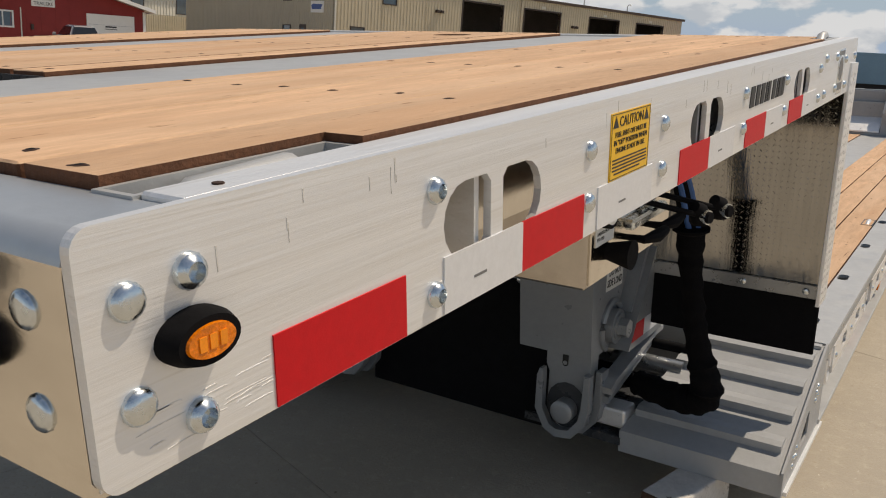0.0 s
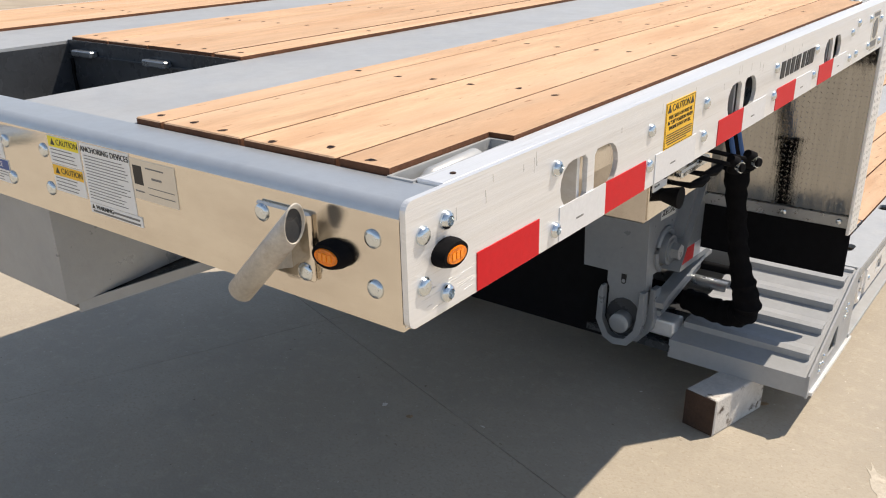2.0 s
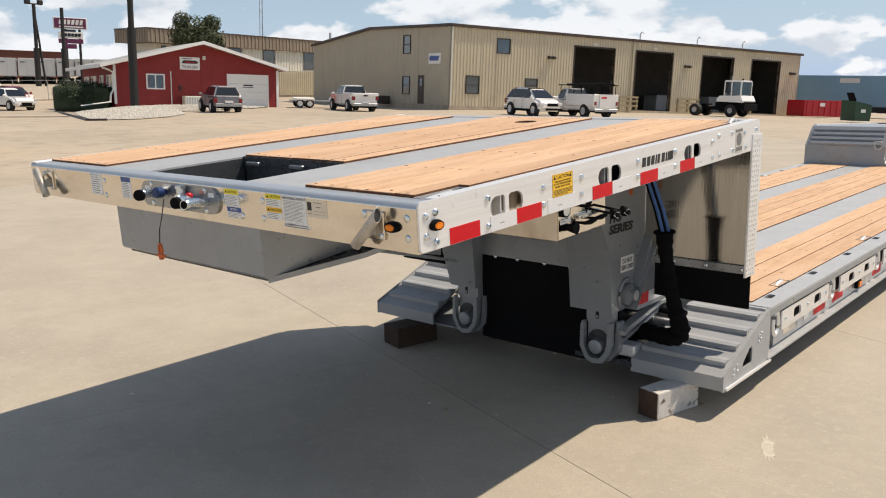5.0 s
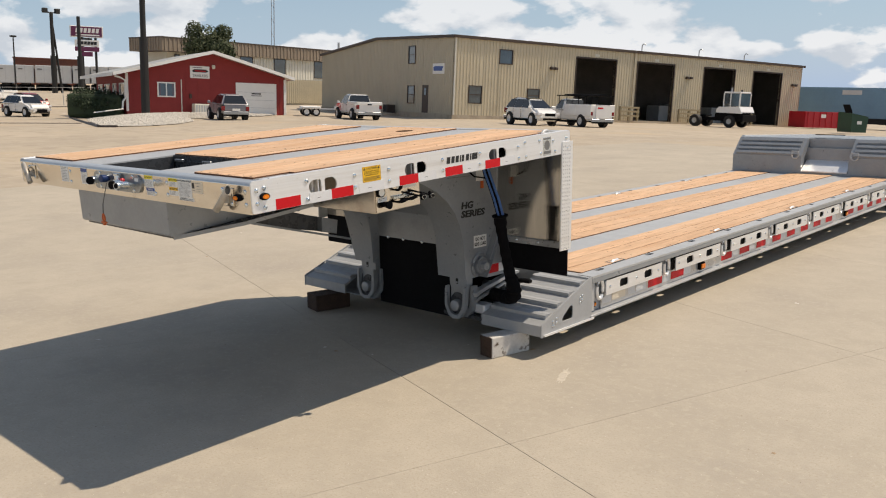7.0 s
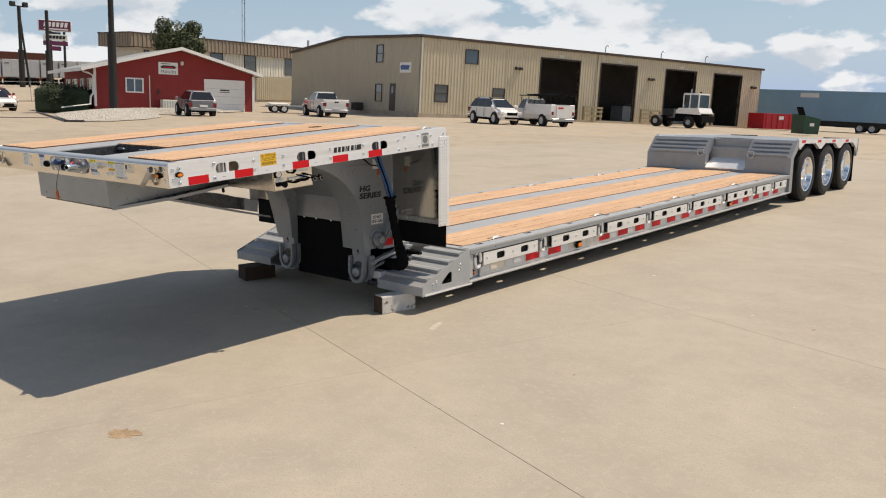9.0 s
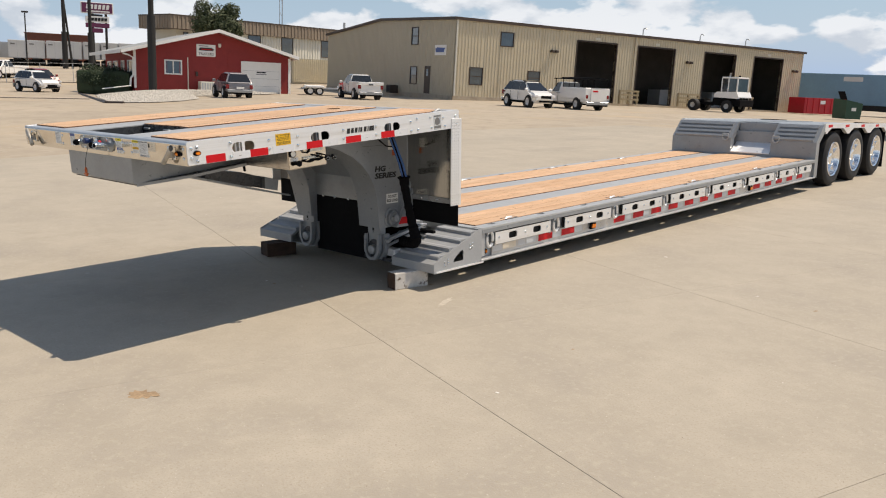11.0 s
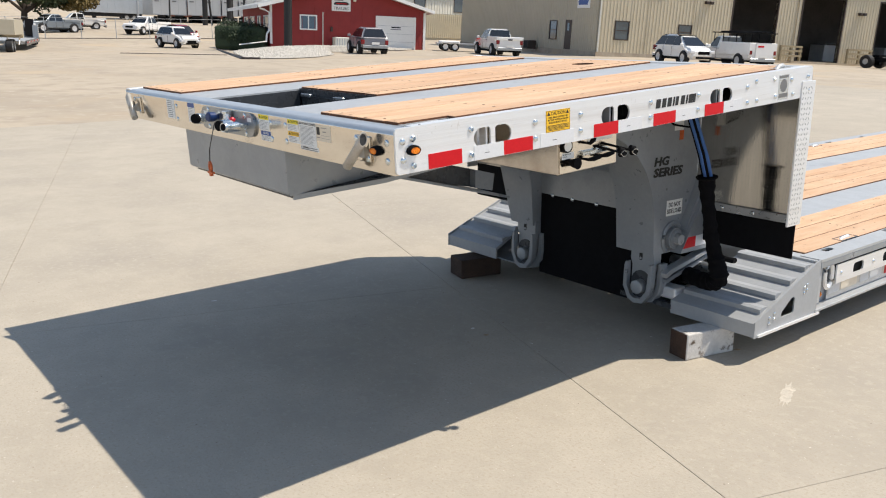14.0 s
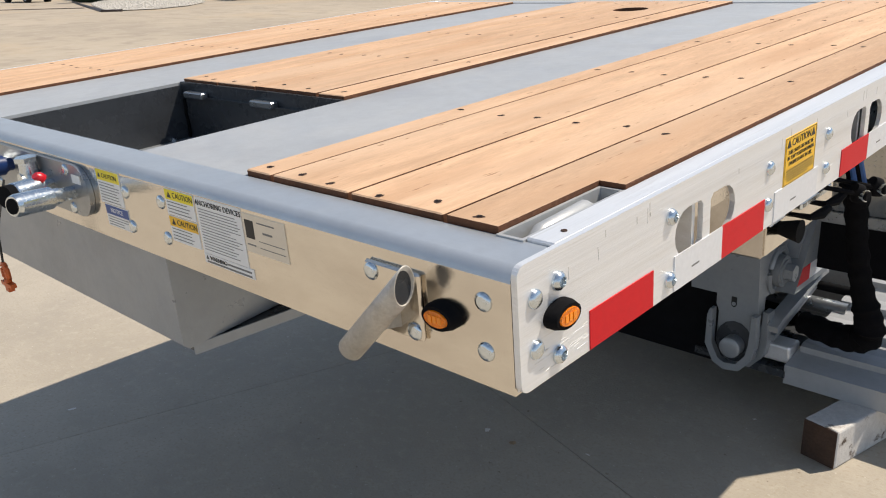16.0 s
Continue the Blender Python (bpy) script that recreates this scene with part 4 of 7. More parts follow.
# stainless control box with valves, hung under the side rail
VALVE_BOX = material("dull_stainless_box", (0.52, 0.48, 0.43), 0.17, 1.0, 0.08, 6, 0.03, 120, stain=(0.36, 0.31, 0.26), stain_at=(0.48, 0.75), stain_scale=7, rough_var=0.08)
cb = gp("control_box", B(-0.62, -0.090, 0.842, 1.198, -0.300, -0.153, bevel=0.004), VALVE_BOX, label="dull stainless control box")
gp("valve_panel", B(-0.0905, -0.086, 0.850, 1.190, -0.293, -0.160), POLISHED, cb)
XP = -0.086
dial = gp("gauge", C((XP - 0.001, 0.876, -0.182), (XP + 0.02, 0.876, -0.182), 0.027, n=24), RUBBER, cb, "round gauge with a white face")
gp("gauge_face", C((XP + 0.0195, 0.876, -0.182), (XP + 0.0212, 0.876, -0.182), 0.021, n=24), DECAL_WHITE, dial)
gp("valve_knob", C((XP - 0.001, 0.912, -0.255), (XP + 0.040, 0.912, -0.255), 0.013, 0.023, n=18), RUBBER, cb, "black valve knob", smooth=True)
gp("valve_plate", B(XP - 0.001, XP + 0.0015, 0.862, 0.930, -0.238, -0.212), DECAL_WHITE, cb)
for u, w, du, dw in ((0.985, -0.250, 0.055, 0.006), (1.065, -0.246, 0.055, 0.008), (0.995, -0.185, 0.012, 0.035)):
    gp("valve_lever", SW([(XP, u, w), (XP + 0.03, u, w), (XP + 0.042, u + du * 0.4, w + dw * 0.4), (XP + 0.045, u + du, w + dw)], 0.009, 8, radii=(0.005, 0.007, 0.011, 0.008)), RUBBER, cb, "black valve handle", smooth=True)
for i, line in enumerate(("DIVERTER VALVE", "PTO-HYD")):
    writing(line, 0.0075, INK, cb, SIDE @ Matrix.Translation((0.866, -0.222 - 0.0085 * i, XP + 0.0016)), depth=0.0003, squeeze=0.8)
gp("panel_label", B(XP - 0.001, XP + 0.0015, 1.01, 1.16, -0.186, -0.163), DECAL_WHITE, cb)
gp("valve_body", B(XP - 0.001, XP + 0.018, 0.97, 1.13, -0.235, -0.218, bevel=0.004), ZINC, cb)
for (u0, w0), (u1, w1, x1) in (((1.05, -0.205), (1.147, -0.238, -0.022)), ((1.10, -0.200), (1.194, -0.234, -0.002))):
    rod = gp("lever_rod", C((XP, u0, w0), (x1, u1 - 0.008, w1), 0.005, n=8), RUBBER, cb)
    gp("lever_knob", SW([(x1 - 0.004, u1 - 0.012, w1 + 0.014), (x1, u1, w1 + 0.006), (x1 + 0.002, u1 + 0.004, w1 - 0.012), (x1 + 0.002, u1 + 0.004, w1 - 0.02)], 0.015, 12, radii=(0.010, 0.016, 0.018, 0.014)), RUBBER, rod, "black lever knob", smooth=True)
    gp("knob_face", C((x1 + 0.002, u1 + 0.002, w1 - 0.004), (x1 + 0.0195, u1 - 0.004, w1 - 0.004), 0.0125, n=16), ZINC, rod, "silver collar of the knob")
    gp("knob_tip", C((x1 + 0.018, u1 - 0.0035, w1 - 0.004), (x1 + 0.0235, u1 - 0.005, w1 - 0.004), 0.0110, 0.0095, n=16), RUBBER, rod)

# polished headboard with its bright tread plate flange and rubber flap
hb = part("headboard", B(-0.63, -0.004, 2.602, 2.610, 0.735, 1.50), STAINLESS, trailer, "shiny tread plate headboard panel")
part("headboard", B(-WID + 0.004, -WID + 0.712, 2.602, 2.610, 0.735, 1.50), STAINLESS, trailer, "shiny tread plate headboard panel")
LUG = bpy.data.meshes.new("tread_lug")
bm = bmesh.new()
v = [bm.verts.new(p) for p in ((-0.0085, 0, 0), (0, -0.0024, 0), (0.0085, 0, 0), (0, 0.0020, 0))]
tp = [bm.verts.new(p) for p in ((-0.003, 0, 0.0002), (0.003, 0, 0.0002))]
for f in ((v[0], v[1], tp[0]), (v[1], tp[1], tp[0]), (v[1], v[2], tp[1]), (v[2], v[3], tp[1]), (v[3], tp[0], tp[1]), (v[3], v[0], tp[0])):
    bm.faces.new(f)
bm.to_mesh(LUG)
bm.free()


def lugs(m, w, h, parent, mat, pitch=0.019, big=1.0):
    """Raised diamonds over a sheet, joined into one mesh."""
    vs, fs = [], []
    base = [vv.co.copy() for vv in LUG.vertices]
    polys = [tuple(p.vertices) for p in LUG.polygons]
    ni, nj = int(w / pitch), int(h / pitch)
    for i in range(ni):
        for j in range(nj):
            r = Matrix.Translation(((i + 0.5) * pitch, (j + 0.5) * pitch, 0)) @ Matrix.Rotation(radians(45 if (i + j) % 2 else -45), 4, "Z")
            k = len(vs)
            vs += [m @ (r @ (c * big)) for c in base]
            fs += [tuple(k + a for a in p) for p in polys]
    me = bpy.data.meshes.new("tread_pattern")
    me.from_pydata(vs, [], fs)
    return tagged(linked("tread_pattern", me, mat, parent), kind="stuff")


lugs(Matrix.Translation((-0.652, 2.602, 0.74)) @ FRONT, 0.645, 0.70, hb, STAINLESS, big=0.75)
fl = part("headboard_flange", B(-0.006, 0.006, 2.502, 2.630, 0.722, 1.475, bevel=0.002), ALU, trailer, "bright tread plate flange of the headboard", smooth=False)
lugs(Matrix.Translation((0.006, 2.504, 0.724)) @ SIDE, 0.124, 0.75, fl, STEEL, 0.026, 1.5)
part("headboard_flange", B(-WID - 0.006, -WID + 0.006, 2.502, 2.630, 0.722, 1.475, bevel=0.002), ALU, trailer, "bright tread plate flange of the headboard")
stp = part("flap_strip", B(-0.60, -0.010, 2.588, 2.5995, 0.722, 0.768, bevel=0.002), STEEL, trailer, "dull metal strip clamping the rubber flap")
for x in (-0.57, -0.44, -0.25, -0.05):
    linked("bolt", FB, None, stp, m=Matrix.Translation((x, 2.588, 0.745)))
part("headboard_flap", B(-0.60, -0.006, 2.6005, 2.612, 0.53, 0.745, bevel=0.003), RUBBER, trailer, "black rubber flap below the headboard")
part("headboard_flap", B(-WID + 0.006, -WID + 0.66, 2.6005, 2.612, 0.50, 0.745, bevel=0.003), RUBBER, trailer, "black rubber flap below the headboard")
# hoses into a sleeve
path = [(-0.47, 2.18, 1.42), (-0.43, 2.22, 1.25), (-0.385, 2.26, 1.08), (-0.35, 2.28, 0.93)]
for dx, mat in ((0.0, BLUE_HOSE), (0.022, BLUE_HOSE), (-0.022, RUBBER), (0.01, RUBBER)):
    part("hose", SW([(x + dx, y + abs(dx) * 0.8, z) for x, y, z in path], 0.0105, 8), mat, trailer, smooth=True)
rs = random.Random(9)
ctrl = [(-0.352, 2.28, 0.968), (-0.350, 2.29, 0.885), (-0.340, 2.305, 0.78), (-0.326, 2.32, 0.67), (-0.306, 2.33, 0.57), (-0.284, 2.335, 0.495), (-0.270, 2.34, 0.435), (-0.288, 2.35, 0.392), (-0.345, 2.37, 0.368), (-0.43, 2.40, 0.358), (-0.54, 2.45, 0.352)]
girth = (0.054, 0.042, 0.037, 0.038, 0.042, 0.050, 0.054, 0.056, 0.052, 0.050, 0.046)
pts, rad = [], []
for i in range(len(ctrl) - 1):
    for k in range(7):
        f = k / 7
        a, b = Vector(ctrl[i]), Vector(ctrl[i + 1])
        p, q = Vector(ctrl[max(0, i - 1)]), Vector(ctrl[min(len(ctrl) - 1, i + 2)])
        pts.append(0.5 * (2 * a + (b - p) * f + (2 * p - 5 * a + 4 * b - q) * f * f + (3 * a - p - 3 * b + q) * f ** 3))
        fold = 0.5 + 0.5 * math.sin(len(pts) * 1.35)
        rad.append((girth[i] * (1 - f) + girth[i + 1] * f) * (0.88 + 0.2 * fold * rs.uniform(0.3, 1.0)))
rad[0] = rad[1] = 0.058
rad[2] = 0.044
part("hose_sleeve", SW(pts, 0.05, 12, radii=rad), SLEEVE, trailer, "wrinkled black sleeve round the hydraulic hoses", smooth=True)
part("hose_wire", SW([(-0.62, 2.2, 1.30), (-0.6, 2.3, 1.22), (-0.585, 2.42, 1.2)], 0.006, 6), RUBBER, trailer)

# ---- trailer: ramps at the front of the deck ----
def ramp(x_out, x_in, s):
    """A sloping fender ramp; s: +1 where the outer side faces +x."""
    body = part("front_ramp", PR([(2.30, 0.150), (2.30, 0.226), (2.90, 0.452), (2.93, 0.462), (2.93, 0.440), (2.89, 0.43), (2.315, 0.212), (2.315, 0.150)], min(x_out - 0.008 * s, x_in), max(x_out - 0.008 * s, x_in)), RAMP_PAINT, trailer, "grey sloping ramp with cross ridges")
    for v in body.data.vertices:
        if abs(v.co.x - x_in) < 1e-4:
            v.co.x += s * 0.085 * (v.co.y - 2.30) / 0.6
    for k in range(4):
        y = 2.395 + 0.142 * k
        z = 0.226 + (y - 2.30) * 0.377
        xi = x_in + s * (0.010 + 0.085 * (y - 2.30) / 0.6)
        part("ridge", PR([(y - 0.012, z - 0.006), (y - 0.014, z + 0.020), (y + 0.010, z + 0.0285), (y + 0.062, z + 0.0245)], min(x_out - 0.03 * s, xi), max(x_out - 0.03 * s, xi)), RAMP_PAINT, body)
    side = [(2.296, 0.146), (2.296, 0.236), (2.88, 0.462), (2.93, 0.474), (2.93, 0.168)]
    hole = [(2.548, 0.222), (2.556, 0.214), (2.668, 0.214), (2.678, 0.224), (2.678, 0.298), (2.664, 0.310), (2.636, 0.302), (2.552, 0.242)]
    a, b = sorted((x_out - 0.008 * s, x_out))
    sp = part("ramp_side", pierced(side, [hole[::-1]], a, b), RAMP_PAINT, body)
    part("ramp_lip", B(*sorted((x_out - 0.05 * s, x_out + 0.012 * s)), 2.32, 2.95, 0.150, 0.163), ALU, body)
    RB = bolt_mesh("bolt", (s, 0, 0), 0.009, 0.007)
    for y, z in ((2.43, 0.205), (2.43, 0.235), (2.475, 0.222), (2.475, 0.252), (2.77, 0.31), (2.77, 0.342), (2.80, 0.322), (2.80, 0.354)):
        linked("bolt", RB, None, sp, m=Matrix.Translation((x_out, y, z)))


ramp(0.0, -0.535, 1)
ramp(-WID + 0.028, -WID + 0.563, -1)
part("pin_beam", B(-0.66, -0.53, 2.33, 2.43, 0.215, 0.285, bevel=0.01, seg=2), ALU, trailer, "machined coupling beam beside the hook")
sw = part("swing_arm", PR([(2.30, 0.345), (2.29, 0.372), (2.34, 0.392), (2.72, 0.464), (2.80, 0.464), (2.80, 0.446), (2.725, 0.444), (2.35, 0.366)], -0.625, -0.572), STRIP, trailer, "pale flat arm from the hook to the deck")
part("lower_bar", PR([(2.31, 0.306), (2.31, 0.330), (2.75, 0.428), (2.75, 0.406)], -0.606, -0.586), GREY, sw)
part("coupling_tube", C((-0.80, 2.66, 0.352), (-0.44, 2.66, 0.352), 0.032, n=18), STEEL, trailer, "bright tube across the coupling recess", smooth=True)
part("coupling_rod", C((-0.80, 2.74, 0.405), (-0.42, 2.74, 0.405), 0.020, n=12), RUBBER, trailer, smooth=True)
# plate added to keep sun off the recess, coloured dark for its shade
part("coupling_recess", B(-0.90, -0.53, 2.30, 2.95, 0.17, 0.20), WELL, trailer)
# plates added over the gap; slits between them leave dashes of sun
for x0, x1 in ((-1.95, -1.62), (-1.585, -1.40), (-1.372, -1.17), (-1.14, -0.98), (-0.955, -0.66)):
    part("gap_cover", B(x0, x1, 2.757, 2.903, 0.40, 0.408), GREY, trailer)
part("ramp_floor", B(-0.53, -0.02, 2.32, 2.93, 0.152, 0.160), GREY, trailer)
part("ramp_floor", B(-WID + 0.02, -WID + 0.9, 2.32, 2.93, 0.152, 0.160), GREY, trailer)

# ---- trailer: main deck ----
Y0, Y1 = 2.935, 11.45
MD = Matrix.Translation((0, Y0, 0.470)) @ Matrix.Rotation(radians(0.35), 4, "X")
ML = Y1 - Y0


def mp(name, bm, mat, parent=None, label="", smooth=False):
    if parent is None:
        return part(name, bm, mat, trailer, label, MD, smooth)
    return part(name, bm, mat, parent, label, None, smooth)


def rail_slot(y):
    return rounded(y - 0.064, y + 0.064, -0.150, -0.087, 0.022, 4)


for s, xo in ((1, 0.0), (-1, -WID)):
    X = lambda a, b: sorted((xo + s * a, xo + s * b))
    drains = [slot(0.25 + i * 0.78, xo - s * 0.100, 0.055, 0.023, 5) for i in range(11)]
    drains = [[(b, a) for a, b in d][::-1] for d in drains]
    xa, xb = X(-0.13, 0.0)
    mp("deck_rail", pierced([(xa, 0), (xb, 0), (xb, ML), (xa, ML)], drains, -0.016, 0.0, "z"), STRIP, label="grey steel rail along the deck with drain slots")
    mp("rail_nose", B(*X(-0.014, -0.0005), 0, ML, -0.055, -0.0165, bevel=0.004), GREY)
    mp("rail_web", B(*X(-0.075, -0.060), 0, ML, -0.29, -0.017), GREY)
    lip = mp("rail_lip", B(*X(-0.09, 0.006), -0.02, ML + 0.05, -0.308, -0.290, bevel=0.003), STRIP, label="grey bottom lip of the deck rail")
    ts = mp("tape_strip", B(*X(-0.059, -0.046), 0.195, ML, -0.289, -0.182), RAIL_SHEET)
    starts = (3.13, 4.262, 5.395, 6.53, 7.675, 8.835, 9.98, 10.78)
    ends = (4.005, 5.145, 6.30, 7.455, 8.595, 9.755, 10.57, 11.31)
    for a, b in zip(starts, ends):
        a, b = a - Y0, b - Y0
        n = 2 if b - a > 0.7 else 1
        hl = [rail_slot(a + (b - a) * (i + 0.5 + (0.1 if i == 0 else -0.02)) / n if n == 2 else (a + b) / 2) for i in range(n)]
        pl = mp("side_panel", pierced([(a, -0.178), (b, -0.178), (b, -0.066), (a, -0.066)], hl, *X(-0.010, 0.0)), ALU, label="aluminium side panel with slots")
        # dark plate added as the shade seen through the panel slots
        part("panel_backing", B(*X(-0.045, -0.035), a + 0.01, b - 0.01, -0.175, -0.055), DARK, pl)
        for f in (0.06, 0.52, 0.93):
            linked("bolt", DOME, None, pl, m=Matrix.Translation((xo, a + (b - a) * f, -0.118)) @ Matrix.Rotation(0 if s > 0 else math.pi, 4, "Z"))
    for a in (2.95,) + ends[:-1]:
        c = a - Y0 + 0.115
        xr = xo - s * 0.018
        rg = mp("tie_down_ring", SW([(xr, c + 0.042 * math.cos(t), -0.118 + 0.074 * math.sin(t)) for t in np.linspace(0, 2 * math.pi, 19)[:-1]], 0.014, 8, closed=True), ALU, label="oval tie-down ring in the deck rail", smooth=True)
        mp("ring_bracket", B(*X(-0.06, -0.028), c - 0.09, c - 0.075, -0.2, -0.055), GREY)
        mp("ring_bracket", B(*X(-0.06, -0.028), c + 0.075, c + 0.09, -0.2, -0.055), GREY)
    for y in [0.93, 1.33] + [2.35 + 0.425 * k for k in range(14)]:
        if y < ML - 0.30 and abs(y + 0.11 - 6.05) > 0.2:
            part("reflective_tape", B(*X(-0.0465, -0.0445), y, y + 0.235, -0.262, -0.196), TAPE_RED, ts)
            part("reflective_tape", B(*X(-0.0465, -0.0446), y + 0.24, y + 0.375, -0.262, -0.196), TAPE_SILVER, ts)
    for y, w, mat in ((0.21, 0.13, TAPE_SILVER), (0.36, 0.20, DECAL_CLEAR), (0.60, 0.11, TAPE_SILVER), (0.73, 0.16, TAPE_SILVER)):
        part("rail_sticker", B(*X(-0.0465, -0.0445), y, y + w, -0.258, -0.200), mat, ts)
    wl = mp("round_lamp", dome(bmesh.new(), (xo - s * 0.06, 0.115, -0.238), (s, 0, 0), 0.024, 0.016), RUBBER, label="small round marker lamp", smooth=True)
    part("lens", dome(bmesh.new(), (xo - s * 0.046, 0.115, -0.238), (s, 0, 0), 0.015, 0.008), AMBER, wl, "amber lens", smooth=True)
    for k in range(4):
        linked("bolt", DOME, None, lip, m=Matrix.Translation((xo - s * 0.06, 0.03, -0.09 - 0.05 * k)) @ Matrix.Rotation(0 if s > 0 else math.pi, 4, "Z"))
    for y in (1.90, 6.05):
        lm = mp("marker_lamp", B(*X(-0.0460, -0.022), y - 0.05, y + 0.05, -0.266, -0.198, bevel=0.008, seg=2), RUBBER, label="marker lamp on the deck rail")
        part("lens", B(*X(-0.023, -0.010), y - 0.036, y + 0.036, -0.254, -0.210, bevel=0.006, seg=2), AMBER, lm, "amber lens")
mp("deck_strip", B(-0.965, -0.655, 0, ML, -0.02, -0.004), STRIP)
mp("deck_strip", B(-1.935, -1.625, 0, ML, -0.02, -0.004), STRIP)
# pan coloured dark, adding to the shade beneath the main deck
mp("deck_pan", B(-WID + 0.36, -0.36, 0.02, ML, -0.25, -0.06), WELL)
mp("front_sill", B(-WID + 0.02, -0.02, -0.03, 0.06, -0.27, -0.0045), STRIP)
for x0, x1, n in ((-0.652, -0.133, 3), (-1.622, -0.968, 4), (-2.457, -1.938, 3)):
    wd = (x1 - x0) / n
    for i in range(n):
        cut = rngb.uniform(1.2, ML - 1.2) if i % 2 else None
        a, b = x0 + i * wd + 0.004, x0 + (i + 1) * wd - 0.004
        for u0, u1 in (((0.064, cut - 0.004), (cut + 0.004, ML - 0.02)) if cut else ((0.064, ML - 0.02),)):
            o = mp("deck_board", board(a, b, u0, u1, top=0.004), [WOOD, WOOD_END])
            screws(o, a, b, [u for u in (0.10, 0.9, 1.75, 2.6, 3.45, 4.3, 5.15, 6.0, 6.85, 7.7, 8.4) if u0 + 0.05 < u < u1 - 0.05], 0.004)
            for k in range(int((u1 - u0) * 0.55)):
                # worn-in scratches
                u, w, ln = rngb.uniform(u0 + 0.3, u1 - 0.4), rngb.uniform(a + 0.02, b - 0.02), rngb.uniform(0.04, 0.17)
                part("scratch", PR([(w, u), (w + 0.004, u + ln * 0.4), (w + 0.010, u + ln), (w + 0.001, u + ln * 0.5)], 0.0036, 0.0046, "z"), HOLE if k % 3 else WOOD_END, o)
# steel pockets given a dark colour for the shade inside them
for i, (x0, x1) in enumerate(((-0.20, -0.135), (-WID + 0.135, -WID + 0.20))):
    for y in (0.5, 2.4, 4.4, 6.4):
        ring_pocket(x0, x1, y, y + 0.20, 0.0062, raised=0.012, m=MD, mat=WELL, ring=ALU)

# ---- trailer: rear bogie ----
RZ = 0.52


def rear_side(x0, x1, s):
    """One ridged shoulder in front of the wheels."""
    prof = [(11.46, RZ - 0.30), (11.46, 0.80), (11.74, 1.075), (11.90, 1.08), (11.90, 1.03), (11.60, 0.78), (11.60, RZ - 0.30)]
    b = part("shoulder", PR(prof, x0, x1), GREY, trailer, "grey ridged shoulder in front of the wheels")
    for k in range(4):
        f = 0.06 + 0.24 * k
        y, z = 11.46 + 0.28 * f, 0.80 + 0.27 * f
        part("ridge", PR([(y - 0.012, z - 0.010), (y - 0.028, z + 0.02), (y + 0.0, z + 0.05), (y + 0.05, z + 0.048)], x0 + 0.06, x1 - 0.06), GREY, b)
    xr = x1 - 0.09 if s < 0 else x0 + 0.09
    part("lashing_ring", SW([(xr + x, 11.435, 0.83 + z) for x, z in [(-0.052, 0.045), (0.052, 0.045)] + ring_pts(0, 0, 0.055, 0.062, 9, 0, -math.pi)], 0.013, 8, closed=True), STRIP, b, smooth=True)


rear_side(-0.76, -0.004, 1)
rear_side(-WID + 0.004, -1.47, -1)
part("trough_plate", PR([(11.44, 0.56), (11.44, 0.575), (11.74, 0.76), (11.76, 0.75)], -1.46, -0.77), ALU, trailer, "light sloping plate in the trough")
part("trough_back", PR([(11.46, RZ - 0.3), (11.46, 0.555), (11.78, 0.735), (11.83, 0.735), (11.83, RZ - 0.3)], -1.47, -0.76), GREY, trailer)
part("trough_plate", B(-1.468, -0.762, 11.80, 11.83, 0.736, 1.062, bevel=0.004), GREY, trailer, "grey upright plate between the shoulders")
part("rear_cover", PR([(11.905, 1.04), (11.905, 1.078), (15.5, 0.958), (15.5, 0.92)], -0.756, -0.058), GREY, trailer, "grey flat cover over the wheels")
part("rear_cover", PR([(11.905, 1.04), (11.905, 1.078), (15.5, 0.958), (15.5, 0.92)], -WID + 0.058, -1.474), GREY, trailer, "grey flat cover over the wheels")
part("rear_cover", PR([(12.11, 1.02), (12.11, 1.065), (15.5, 0.952), (15.5, 0.91)], -1.472, -0.758), GREY, trailer, "grey flat cover over the wheels")
for x0, x1, xo, s in ((-0.055, 0.0, 0.0, 1), (-WID, -WID + 0.055, -WID, -1)):
    HUBS = (12.42, 13.60, 14.82)
    pts = [(11.80, 1.10), (11.80, 0.97)]
    for hy in HUBS:
        pts += [(hy - 0.53, 0.925), (hy - 0.40, 0.985), (hy - 0.30, 1.022), (hy + 0.30, 1.022), (hy + 0.40, 0.985), (hy + 0.53, 0.925)]
    pts += [(15.40, 0.93), (15.52, 0.80), (15.52, 1.10)]
    pts = [(y, z - 0.034 * (y - 11.8)) for y, z in pts]
    rr = part("wheel_rail", PR(pts, x0, x1), ALU, trailer, "aluminium side rail over the wheels")
    for k in range(8):
        y = 11.95 + 0.44 * k
        part("reflective_tape", B(xo - 0.001 if s > 0 else xo - 0.0015, xo + 0.0015 if s > 0 else xo + 0.001, y, y + 0.2, 1.036 - 0.034 * (y - 11.7), 1.081 - 0.034 * (y - 11.7)), TAPE_RED if k % 2 == 0 else TAPE_WHITE, rr)
    # solid dark block in place of the shaded space behind the wheels
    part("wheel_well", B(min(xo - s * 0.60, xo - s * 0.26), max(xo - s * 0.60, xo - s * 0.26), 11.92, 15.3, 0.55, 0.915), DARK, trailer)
    part("mud_flap", B(min(xo - s * 0.62, xo - s * 0.02), max(xo - s * 0.62, xo - s * 0.02), 15.33, 15.345, 0.12, 0.98), RUBBER, trailer, "black mud flap")
    part("end_post", B(x0, x1, 15.47, 15.56, 0.62, 0.97), ALU, trailer)


